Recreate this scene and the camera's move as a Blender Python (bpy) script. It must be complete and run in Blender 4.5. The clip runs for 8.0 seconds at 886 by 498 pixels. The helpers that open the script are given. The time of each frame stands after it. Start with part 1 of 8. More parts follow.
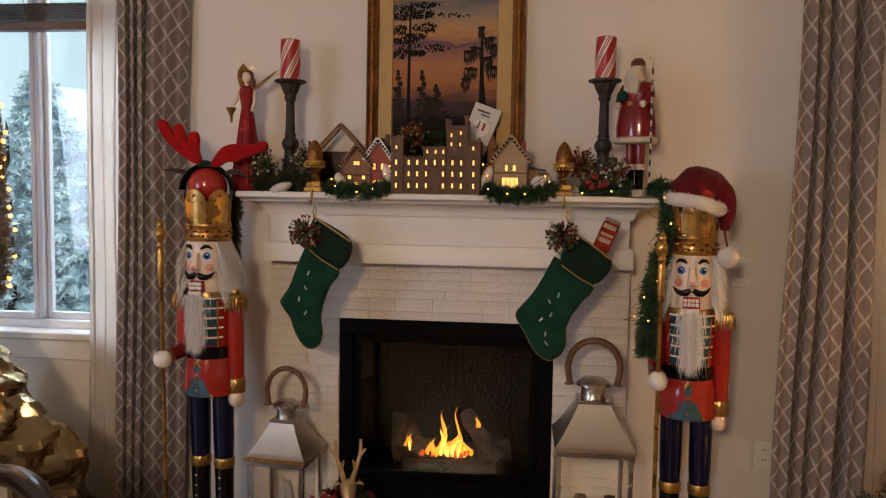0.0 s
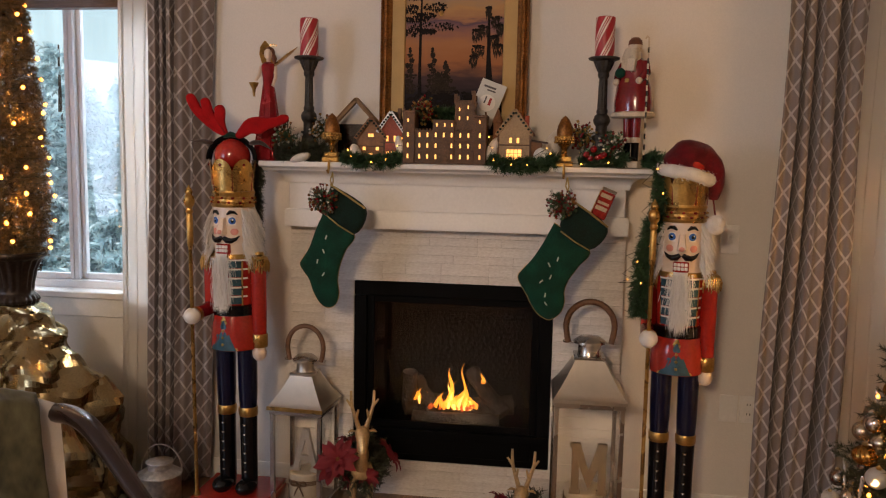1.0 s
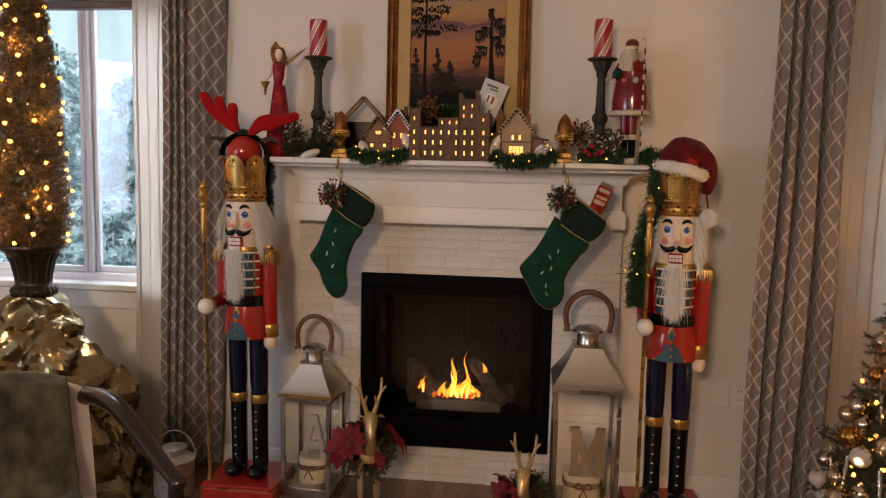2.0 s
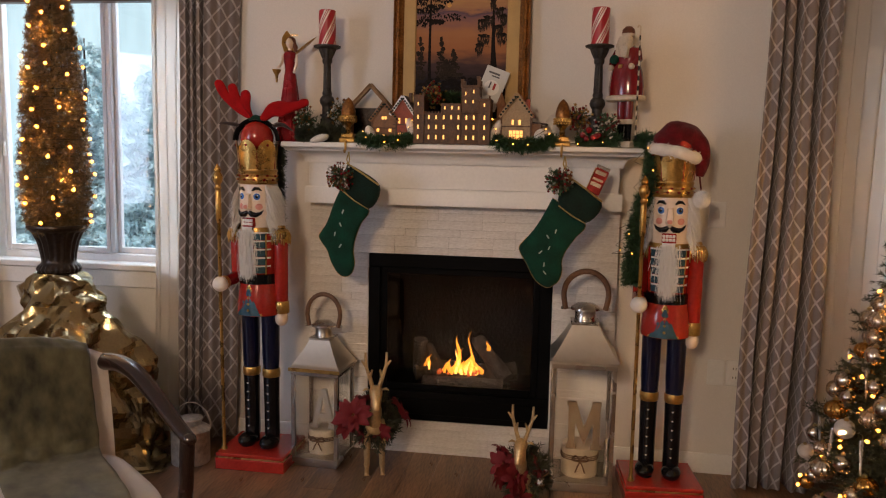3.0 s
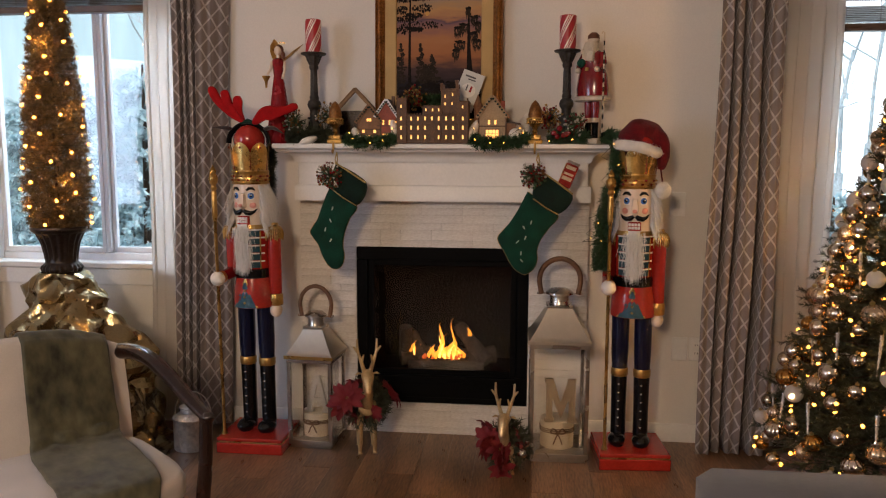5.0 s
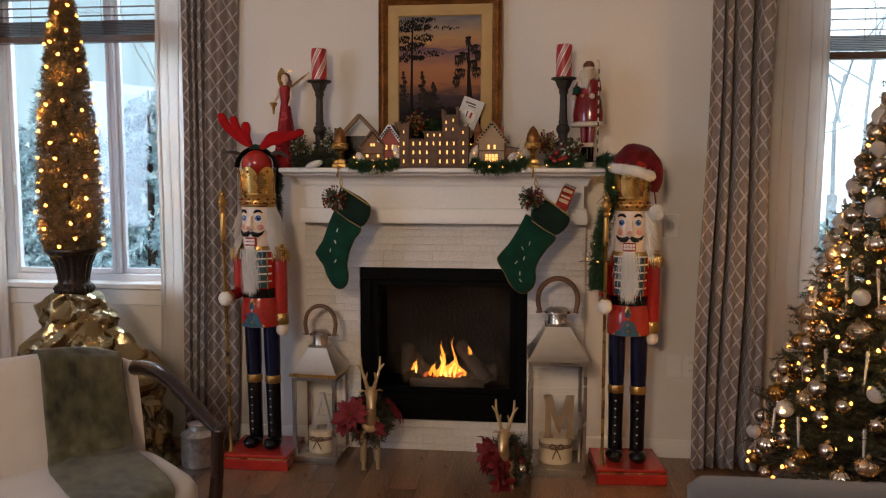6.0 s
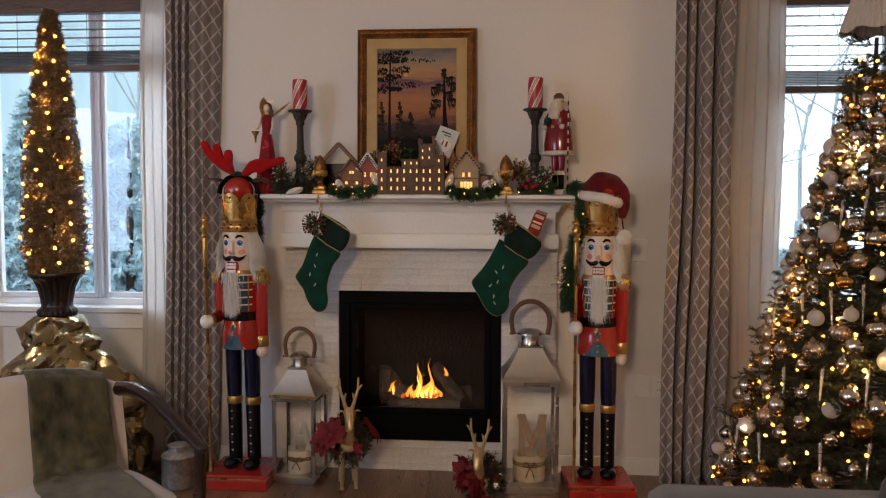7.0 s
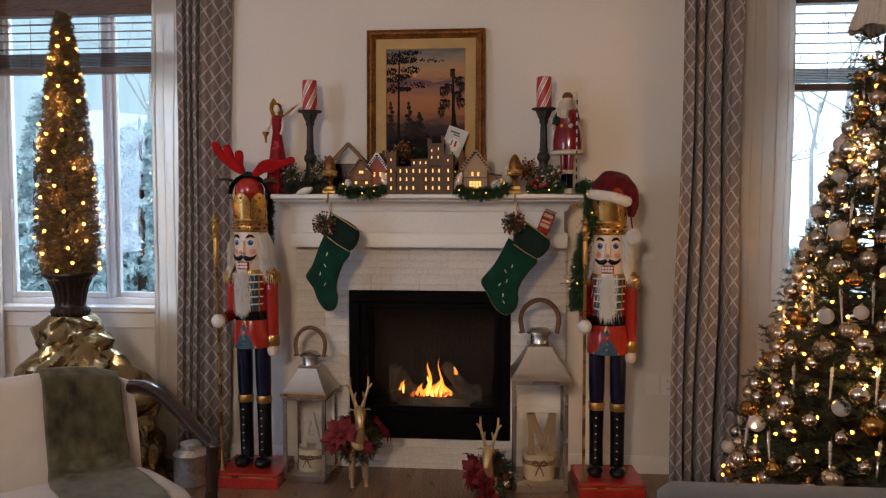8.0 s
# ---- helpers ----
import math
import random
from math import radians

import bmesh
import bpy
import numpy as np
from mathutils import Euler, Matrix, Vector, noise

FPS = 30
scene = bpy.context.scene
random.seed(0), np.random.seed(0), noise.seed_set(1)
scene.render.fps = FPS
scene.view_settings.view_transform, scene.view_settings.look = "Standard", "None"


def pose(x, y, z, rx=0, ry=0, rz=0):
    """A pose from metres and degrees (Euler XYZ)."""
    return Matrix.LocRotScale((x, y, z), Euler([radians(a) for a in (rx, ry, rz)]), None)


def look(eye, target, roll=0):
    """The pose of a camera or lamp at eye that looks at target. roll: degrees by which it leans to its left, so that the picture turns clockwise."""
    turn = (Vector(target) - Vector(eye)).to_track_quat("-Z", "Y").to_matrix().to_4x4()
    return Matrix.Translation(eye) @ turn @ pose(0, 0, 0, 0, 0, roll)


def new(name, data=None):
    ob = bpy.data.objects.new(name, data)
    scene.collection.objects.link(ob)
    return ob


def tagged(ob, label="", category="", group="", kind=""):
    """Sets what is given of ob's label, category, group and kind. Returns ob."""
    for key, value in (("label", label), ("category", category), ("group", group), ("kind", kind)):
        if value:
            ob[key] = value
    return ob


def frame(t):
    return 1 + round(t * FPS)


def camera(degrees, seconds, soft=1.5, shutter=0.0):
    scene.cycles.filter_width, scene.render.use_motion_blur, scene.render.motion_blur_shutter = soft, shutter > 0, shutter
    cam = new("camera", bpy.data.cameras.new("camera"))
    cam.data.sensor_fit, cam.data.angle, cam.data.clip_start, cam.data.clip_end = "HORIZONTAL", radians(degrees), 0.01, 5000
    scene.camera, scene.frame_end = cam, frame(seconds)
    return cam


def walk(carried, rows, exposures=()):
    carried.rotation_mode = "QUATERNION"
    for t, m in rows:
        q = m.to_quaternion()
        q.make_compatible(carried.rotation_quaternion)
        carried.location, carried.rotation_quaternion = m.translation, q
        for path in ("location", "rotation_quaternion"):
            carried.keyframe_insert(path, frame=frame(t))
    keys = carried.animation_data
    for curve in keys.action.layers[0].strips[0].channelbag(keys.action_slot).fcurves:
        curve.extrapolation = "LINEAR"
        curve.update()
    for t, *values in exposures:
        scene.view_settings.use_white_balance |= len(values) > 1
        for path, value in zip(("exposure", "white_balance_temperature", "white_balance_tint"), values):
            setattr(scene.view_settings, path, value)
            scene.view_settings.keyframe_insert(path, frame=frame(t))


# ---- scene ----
cam = camera(59.9, 8.0, soft=1.15)
PATH = [
    (0, (0.34, -2.958, 1.429), (0.103, -0.977, 1.287), 0.9),
    (0.5, (0.377, -3.064, 1.432), (0.148, -1.082, 1.289), 1.2),
    (1, (0.379, -3.168, 1.424), (0.115, -1.197, 1.209), 1.2),
    (1.5, (0.31, -3.242, 1.427), (0.084, -1.267, 1.212), 1.2),
    (3, (0.45, -3.424, 1.366), (0.147, -1.461, 1.135), 1.2),
    (3.5, (0.373, -3.495, 1.373), (0.086, -1.531, 1.129), 0.5),
    (4, (0.341, -3.542, 1.373), (0.133, -1.57, 1.109), 0.2),
    (5.5, (0.439, -3.746, 1.379), (0.216, -1.771, 1.161), 0.2),
    (6, (0.413, -3.793, 1.382), (0.197, -1.813, 1.198), 0.1),
    (6.5, (0.405, -3.847, 1.388), (0.239, -1.859, 1.257), 0.2),
    (7, (0.432, -3.917, 1.386), (0.273, -1.927, 1.268), 0.2),
    (7.5, (0.44, -3.939, 1.385), (0.274, -1.949, 1.27), 0.2),
    (8, (0.437, -3.932, 1.383), (0.252, -1.944, 1.265), 0.0),
]
walk(cam, [(t, look(eye, target, roll)) for t, eye, target, roll in PATH], [(0, 0.38, 6850, 12), (0.5, 0.38, 7000, 13), (1.5, 0.46, 7000, 13), (3, 0.39, 6900, 13), (3.5, 0.50, 6700, 12), (4, 0.52, 6700, 12), (5.5, 0.38, 6650, 11), (6, 0.33, 6450, 10), (8, 0.30, 6200, 10)])

# ---- world and lights ----
world = bpy.data.worlds.new("winter_sky")
scene.world = world
world.use_nodes = True
wn = world.node_tree.nodes
sky = wn.new("ShaderNodeTexSky")
sky.sky_type = "NISHITA"
sky.sun_disc = False
sky.sun_elevation = radians(58)
sky.sun_rotation = radians(200)
sky.air_density = 1.6
sky.dust_density = 4.0
world.node_tree.links.new(sky.outputs[0], wn["Background"].inputs[0])
wn["Background"].inputs[1].default_value = 0.11


def lamp(name, kind, energy, color, m, size=0.0, size_y=0.0):
    d = bpy.data.lights.new(name, kind)
    d.energy, d.color = energy, color
    if kind == "AREA":
        d.shape, d.size, d.size_y = "RECTANGLE", size, size_y or size
    elif kind == "SUN":
        d.angle = size
    else:
        d.shadow_soft_size = size
    ob = new(name, d)
    ob.matrix_world = m
    return ob


lamp("overcast_sun", "SUN", 1.0, (0.86, 0.95, 1.0), look((-4, -5, 11), (0, 6, 0)), radians(25))
# sky light that falls in through the two windows, from above their heads
lamp("window_light_west", "AREA", 86, (0.62, 0.78, 1.0), look((-1.85, 1.15, 3.35), (-1.6, -1.4, 0.6)), 1.5, 1.3)
lamp("window_light_east", "AREA", 40, (0.66, 0.80, 1.0), look((2.3, 1.15, 3.35), (1.7, -1.4, 0.6)), 1.5, 1.3)
# the room's warm ceiling lamp, above and behind the walk
lamp("ceiling_lamp_light", "AREA", 77, (1.0, 0.76, 0.56), look((-0.6, -5.4, 2.60), (0.5, 0.0, 1.0)), 0.8, 0.8)
# added cool fill light beside the walk, with no known window behind it
lamp("cool_fill_light", "AREA", 49, (0.58, 0.72, 1.0), look((-3.9, -3.6, 1.6), (0.5, -0.6, 1.1)), 1.6, 1.5)


# ---- materials ----
def shade(name, col, rough=0.5, metal=0.0, var=0.1, big=3.0, fine=60.0, bump=0.05, col2=None, stretch=(1, 1, 1), coat=0.0, spec=0.5,
          sheen=0.0, emit=None, power=0.0, trans=0.0, per_object=0.0, per_island=0.0, rvar=0.1, uv=False):
    m = bpy.data.materials.new(name)
    m.use_nodes = True
    nt = m.node_tree
    n, l = nt.nodes, nt.links
    b = n["Principled BSDF"]
    tc = n.new("ShaderNodeTexCoord")
    mp = n.new("ShaderNodeMapping")
    mp.inputs["Scale"].default_value = stretch
    l.new(tc.outputs["UV" if uv else "Object"], mp.inputs["Vector"])
    n1 = n.new("ShaderNodeTexNoise")
    n1.inputs["Scale"].default_value, n1.inputs["Detail"].default_value = big, 5
    n2 = n.new("ShaderNodeTexNoise")
    n2.inputs["Scale"].default_value, n2.inputs["Detail"].default_value = fine, 4
    for k in (n1, n2):
        l.new(mp.outputs[0], k.inputs["Vector"])
    add = n.new("ShaderNodeMath")
    add.operation = "ADD"
    l.new(n1.outputs["Fac"], add.inputs[0])
    l.new(n2.outputs["Fac"], add.inputs[1])
    rng = n.new("ShaderNodeMapRange")
    rng.inputs["From Min"].default_value, rng.inputs["From Max"].default_value = 0.65, 1.35
    l.new(add.outputs[0], rng.inputs["Value"])
    mix = n.new("ShaderNodeMix")
    mix.data_type = "RGBA"
    c2 = col2 or [c * (1 - 2.5 * var) for c in col]
    mix.inputs[6].default_value = (*c2, 1)
    mix.inputs[7].default_value = (*[min(1, c * (1 + var)) for c in col], 1)
    l.new(rng.outputs[0], mix.inputs[0])
    out = mix.outputs[2]
    for amount, kind, socket in ((per_object, "ShaderNodeObjectInfo", "Random"), (per_island, "ShaderNodeNewGeometry", "Random Per Island")):
        if amount:
            oi = n.new(kind)
            mr = n.new("ShaderNodeMapRange")
            mr.inputs["To Min"].default_value, mr.inputs["To Max"].default_value = 1 - amount, 1 + amount
            l.new(oi.outputs[socket], mr.inputs["Value"])
            hs = n.new("ShaderNodeHueSaturation")
            l.new(mr.outputs[0], hs.inputs["Value"])
            l.new(out, hs.inputs["Color"])
            out = hs.outputs[0]
    l.new(out, b.inputs["Base Color"])
    rr = n.new("ShaderNodeMapRange")
    rr.inputs["To Min"].default_value, rr.inputs["To Max"].default_value = max(0.02, rough - rvar), min(1, rough + rvar)
    l.new(n1.outputs["Fac"], rr.inputs["Value"])
    l.new(rr.outputs[0], b.inputs["Roughness"])
    b.inputs["Metallic"].default_value = metal
    b.inputs["Specular IOR Level"].default_value = spec
    b.inputs["Coat Weight"].default_value = coat
    b.inputs["Sheen Weight"].default_value = sheen
    b.inputs["Transmission Weight"].default_value = trans
    if emit:
        b.inputs["Emission Color"].default_value = (*emit, 1)
        b.inputs["Emission Strength"].default_value = power
    if bump:
        bp = n.new("ShaderNodeBump")
        bp.inputs["Strength"].default_value, bp.inputs["Distance"].default_value = bump, 0.01
        l.new(n2.outputs["Fac"], bp.inputs["Height"])
        l.new(bp.outputs[0], b.inputs["Normal"])
    return m


PAINT = shade("wall_paint", (0.74, 0.70, 0.64), 0.75, var=0.03, big=1.2, fine=180, bump=0.06)
CEIL = shade("ceiling_paint", (0.78, 0.77, 0.74), 0.85, var=0.03, fine=120)
TRIM = shade("white_trim_paint", (0.80, 0.78, 0.74), 0.38, var=0.03, big=4, fine=90, bump=0.03)
VINYL = shade("white_vinyl", (0.80, 0.82, 0.84), 0.3, var=0.02, fine=60, bump=0.02)
STONE = shade("split_marble", (0.77, 0.74, 0.69), 0.6, var=0.08, big=5, fine=60, bump=0.35, col2=(0.60, 0.55, 0.49), per_object=0.05, stretch=(1, 1, 2.5))
GROUT = shade("grout", (0.64, 0.60, 0.54), 0.9, var=0.1)
PLANK = shade("oak_plank", (0.27, 0.152, 0.085), 0.30, var=0.2, big=1.4, fine=16, bump=0.06, col2=(0.055, 0.028, 0.014), stretch=(9, 1.1, 9), per_object=0.30, rvar=0.10)
SUBFLOOR = shade("dark_joint", (0.03, 0.02, 0.015), 0.9, var=0.1)
BLACK = shade("black_powder_coat", (0.003, 0.003, 0.0032), 0.5, var=0.15, fine=220, bump=0.05, spec=0.06)
FIREBRICK = shade("sooty_firebrick", (0.006, 0.0055, 0.005), 0.9, spec=0.15, var=0.25, big=6, fine=60, bump=0.4)
LOG = shade("ceramic_log", (0.13, 0.10, 0.075), 0.9, var=0.3, big=12, fine=70, bump=0.9, col2=(0.012, 0.010, 0.009), spec=0.2)
EMBER = shade("glowing_ember", (0.2, 0.05, 0.02), 0.9, var=0.3, fine=90, emit=(1.0, 0.16, 0.03), power=0.8)
FLAME = shade("flame", (0.9, 0.5, 0.1), 0.9, var=0.1, emit=(1.0, 0.31, 0.03), power=2.7)
FLAMECORE = shade("flame_core", (0.9, 0.6, 0.2), 0.9, var=0.1, emit=(1.0, 0.50, 0.11), power=3.6)
for fm, low in ((FLAME, 0.30), (FLAMECORE, 0.12)):
    fn_, fl_ = fm.node_tree.nodes, fm.node_tree.links
    clear, blend, wisps, span = fn_.new("ShaderNodeBsdfTransparent"), fn_.new("ShaderNodeMixShader"), fn_.new("ShaderNodeTexNoise"), fn_.new("ShaderNodeMapRange")
    wisps.inputs["Scale"].default_value = 26
    span.inputs["To Min"].default_value, span.inputs["To Max"].default_value = low, low + 0.5
    fl_.new(wisps.outputs["Fac"], span.inputs["Value"])
    fl_.new(span.outputs[0], blend.inputs[0])
    fl_.new(fn_["Principled BSDF"].outputs[0], blend.inputs[1])
    fl_.new(clear.outputs[0], blend.inputs[2])
    fl_.new(blend.outputs[0], fn_["Material Output"].inputs[0])
GOLD = shade("gold_paint", (0.55, 0.33, 0.10), 0.28, 0.92, var=0.15, big=14, fine=120, bump=0.12)
OLDGOLD = shade("antique_gilding", (0.31, 0.13, 0.034), 0.38, 0.7, var=0.3, big=18, fine=140, bump=0.25)
RED = shade("red_lacquer", (0.40, 0.022, 0.015), 0.22, var=0.12, big=10, fine=90, bump=0.03, coat=0.5)
DARKRED = shade("dark_red_lacquer", (0.20, 0.006, 0.010), 0.2, var=0.12, big=14, fine=90, bump=0.03, coat=0.6)
REDFELT = shade("red_felt", (0.40, 0.008, 0.010), 0.95, var=0.15, big=30, fine=400, bump=0.4, sheen=0.03, spec=0.15)
BURGUNDY = shade("burgundy_velvet", (0.13, 0.004, 0.009), 0.85, var=0.3, big=20, fine=300, bump=0.3, sheen=0.12, spec=0.2)
WHITEFUR = shade("white_plush", (0.80, 0.77, 0.72), 0.95, var=0.08, big=30, fine=260, bump=0.5, sheen=0.3)
HAIR = shade("white_fake_hair", (0.82, 0.80, 0.77), 0.7, var=0.06, fine=200, bump=0.1, per_island=0.06)
SKIN = shade("flesh_paint", (0.80, 0.65, 0.52), 0.3, var=0.04, fine=60, bump=0.02, coat=0.3)
PINK = shade("pink_paint", (0.72, 0.30, 0.24), 0.35, var=0.06, bump=0.02)
NAVY = shade("navy_gloss_paint", (0.004, 0.006, 0.028), 0.24, var=0.15, fine=80, bump=0.02, coat=0.15, spec=0.4)
BLACKGLOSS = shade("black_gloss_paint", (0.004, 0.004, 0.005), 0.18, var=0.1, fine=80, bump=0.02, coat=0.15, spec=0.35)
TEAL = shade("teal_glitter_paint", (0.022, 0.09, 0.13), 0.35, 0.3, var=0.3, big=30, fine=400, bump=0.3)
EYEBLUE = shade("blue_eye_paint", (0.05, 0.16, 0.50), 0.2, var=0.1, bump=0.0)
WHITEGLOSS = shade("white_gloss_paint", (0.82, 0.79, 0.74), 0.3, var=0.03, fine=60, bump=0.02)
STEEL = shade("brushed_steel", (0.54, 0.50, 0.45), 0.27, 1.0, var=0.05, big=4, fine=60, bump=0.02)
GALV = shade("hammered_galvanised_steel", (0.66, 0.62, 0.56), 0.36, 0.7, var=0.2, big=14, fine=45, bump=0.5)
LEATHER = shade("brown_leather", (0.16, 0.075, 0.035), 0.5, var=0.2, big=20, fine=120, bump=0.3)
IRON = shade("cast_iron", (0.055, 0.05, 0.045), 0.5, 0.6, var=0.25, big=12, fine=110, bump=0.35)
FIR = shade("fir_needles", (0.030, 0.085, 0.032), 0.6, var=0.2, fine=30, bump=0.0, per_island=0.45)
DARKFIR = shade("dark_fir_needles", (0.048, 0.056, 0.027), 0.6, var=0.2, fine=30, bump=0.0, per_island=0.5)
BRONZETINSEL = shade("bronze_tinsel", (0.27, 0.185, 0.090), 0.34, 0.6, var=0.2, fine=30, bump=0.0, per_island=0.6)
BARK = shade("bark", (0.07, 0.045, 0.03), 0.9, var=0.25, fine=60, bump=0.5)
WARMBULB = shade("warm_bulb", (1.0, 0.8, 0.5), 0.3, var=0.02, bump=0, emit=(1.0, 0.33, 0.04), power=8.0)
WINGLOW = shade("lit_window", (1.0, 0.7, 0.3), 0.4, var=0.1, bump=0, emit=(1.0, 0.46, 0.10), power=1.15)
VELVET = shade("green_velvet", (0.002, 0.050, 0.028), 0.8, var=0.3, big=12, fine=260, bump=0.2, sheen=0.08, spec=0.2)
DARKVELVET = shade("dark_green_brocade", (0.003, 0.020, 0.013), 0.75, var=0.3, big=20, fine=200, bump=0.3, sheen=0.08, spec=0.2)
# the outdoor haze's cyan is mixed into this snow colour
SNOW = shade("snow", (0.66, 0.80, 0.86), 0.8, var=0.03, big=2, fine=30, bump=0.3)


def glass(name, col=(1, 1, 1), rough=0.0, ior=1.45):
    m = shade(name, col, rough, trans=1.0, var=0.0, bump=0, rvar=0.0)
    m.node_tree.nodes["Principled BSDF"].inputs["IOR"].default_value = ior
    return m


PANE = glass("window_glass")


# ---- mesh kit ----
class Kit:
    """Gathers vertices and faces with a material number each."""

    def __init__(self):
        self.v, self.f, self.m, self.uv = [], [], [], {}

    def add(self, verts, faces, mi=0, xf=None):
        o = len(self.v)
        self.v += [tuple(xf @ Vector(p)) if xf else tuple(p) for p in verts]
        self.f += [tuple(o + i for i in face) for face in faces]
        self.m += [mi] * len(faces)
        return self

    def box(self, x0, x1, y0, y1, z0, z1, b=0.003, mi=0, xf=None):
        lo, hi = (x0, y0, z0), (x1, y1, z1)
        b = min(b, 0.45 * min(x1 - x0, y1 - y0, z1 - z0))
        idx, vs = {}, []
        for s in ((i, j, k) for i in (0, 1) for j in (0, 1) for k in (0, 1)):
            for ax in range(3):
                p = [(hi[d] - b if s[d] else lo[d] + b) for d in range(3)]
                p[ax] = hi[ax] if s[ax] else lo[ax]
                idx[s, ax] = len(vs)
                vs.append(p)
        fs = [(idx[s, 0], idx[s, 1], idx[s, 2]) for s in ((i, j, k) for i in (0, 1) for j in (0, 1) for k in (0, 1))]
        for ax in range(3):
            u, w = (ax + 1) % 3, (ax + 2) % 3
            for side in (0, 1):
                ring = []
                for a, c in ((0, 0), (1, 0), (1, 1), (0, 1)):
                    s = [0, 0, 0]
                    s[ax], s[u], s[w] = side, a, c
                    ring.append(idx[tuple(s), ax])
                fs.append(tuple(ring))
            for a in (0, 1):
                for c in (0, 1):
                    s0, s1 = [0, 0, 0], [0, 0, 0]
                    s0[ax], s1[ax] = 0, 1
                    s0[u] = s1[u] = a
                    s0[w] = s1[w] = c
                    s0, s1 = tuple(s0), tuple(s1)
                    fs.append((idx[s0, u], idx[s1, u], idx[s1, w], idx[s0, w]))
        return self.add(vs, fs, mi, xf)

    def lathe(self, prof, seg=24, mi=0, xf=None, sx=1.0, sy=1.0, a0=0.0, a1=None):
        full = a1 is None
        n = seg if full else seg + 1
        span = 2 * math.pi if full else a1 - a0
        vs = []
        for r, z in prof:
            for k in range(n):
                a = a0 + span * k / seg
                vs.append((r * sx * math.cos(a), r * sy * math.sin(a), z))
        fs = []
        for i in range(len(prof) - 1):
            for k in range(seg if not full else n):
                k2 = (k + 1) % n
                if not full and k2 == 0:
                    continue
                fs.append((i * n + k, i * n + k2, (i + 1) * n + k2, (i + 1) * n + k))
        if full:
            if prof[0][0] > 1e-6:
                fs.append(tuple(range(n - 1, -1, -1)))
            if prof[-1][0] > 1e-6:
                fs.append(tuple((len(prof) - 1) * n + k for k in range(n)))
        return self.add(vs, fs, mi, xf)

    def tube(self, pts, r, seg=8, mi=0, xf=None, flat=1.0):
        pts = [Vector(p) for p in pts]
        n = len(pts)
        rs = r if isinstance(r, (list, tuple)) else [r] * n
        vs, up = [], None
        for i, p in enumerate(pts):
            d = (pts[min(i + 1, n - 1)] - pts[max(i - 1, 0)]).normalized()
            if up is None:
                up = d.orthogonal().normalized() if abs(d.z) > 0.9 else d.cross(Vector((0, 0, 1))).normalized()
            up = (up - d * up.dot(d)).normalized()
            w = d.cross(up)
            for k in range(seg):
                a = 2 * math.pi * k / seg
                vs.append(p + up * math.cos(a) * rs[i] + w * math.sin(a) * rs[i] * flat)
        fs = [(i * seg + k, i * seg + (k + 1) % seg, (i + 1) * seg + (k + 1) % seg, (i + 1) * seg + k) for i in range(n - 1) for k in range(seg)]
        fs += [tuple(range(seg - 1, -1, -1)), tuple((n - 1) * seg + k for k in range(seg))]
        return self.add(vs, fs, mi, xf)

    def ball(self, c, r, mi=0, s=(1, 1, 1), seg=16, rings=10, xf=None):
        prof = [(r * math.sin(math.pi * i / rings), -r * math.cos(math.pi * i / rings)) for i in range(rings + 1)]
        m = Matrix.Translation(c) @ Matrix.Diagonal((*s, 1))
        return self.lathe([(max(a, 1e-5), z) for a, z in prof], seg, mi, (xf @ m) if xf else m)

    def prism(self, poly, y0, y1, mi=0, xf=None):
        """A polygon in x and z, drawn out from y0 to y1."""
        n = len(poly)
        vs = [(x, y0, z) for x, z in poly] + [(x, y1, z) for x, z in poly]
        fs = [tuple(range(n)), tuple(range(2 * n - 1, n - 1, -1))] + [(i, i + n, (i + 1) % n + n, (i + 1) % n) for i in range(n)]
        return self.add(vs, fs, mi, xf)

    def grid(self, fn, nu, nv, mi=0, xf=None, loop=False):
        vs = [fn(i / (nu if loop else nu - 1), j / (nv - 1)) for j in range(nv) for i in range(nu)]
        fs = [(j * nu + i, j * nu + (i + 1) % nu, (j + 1) * nu + (i + 1) % nu, (j + 1) * nu + i) for j in range(nv - 1) for i in range(nu if loop else nu - 1)]
        return self.add(vs, fs, mi, xf)

    def mesh(self, name, mats, sharp=40, recalc=True, uvs=None):
        me = bpy.data.meshes.new(name)
        me.from_pydata(self.v, [], self.f)
        for mt in mats if isinstance(mats, (list, tuple)) else [mats]:
            me.materials.append(mt)
        me.polygons.foreach_set("material_index", self.m)
        if uvs is not None:
            layer = me.uv_layers.new(name="cloth")
            loops = np.empty(len(me.loops), dtype=np.int32)
            me.loops.foreach_get("vertex_index", loops)
            layer.data.foreach_set("uv", np.asarray(uvs, dtype=np.float32)[loops].ravel())
        if recalc:
            bm = bmesh.new()
            bm.from_mesh(me)
            bmesh.ops.recalc_face_normals(bm, faces=bm.faces)
            bm.to_mesh(me)
            bm.free()
        me.shade_smooth()
        if sharp < 180:
            me.set_sharp_from_angle(angle=radians(sharp))
        me.update()
        return me


# heights are drawn up a little tall: this brings them to the room's true scale
RISE = Matrix.Diagonal((1, 1, 0.985, 1))


def thing(name, m, label, category, group="", kind=""):
    """An Empty at a thing's base, to carry its parts."""
    ob = new(name)
    ob.empty_display_size = 0.1
    ob.matrix_basis = RISE @ (m if isinstance(m, Matrix) else Matrix.Translation(m))
    return tagged(ob, label, category, group, kind)


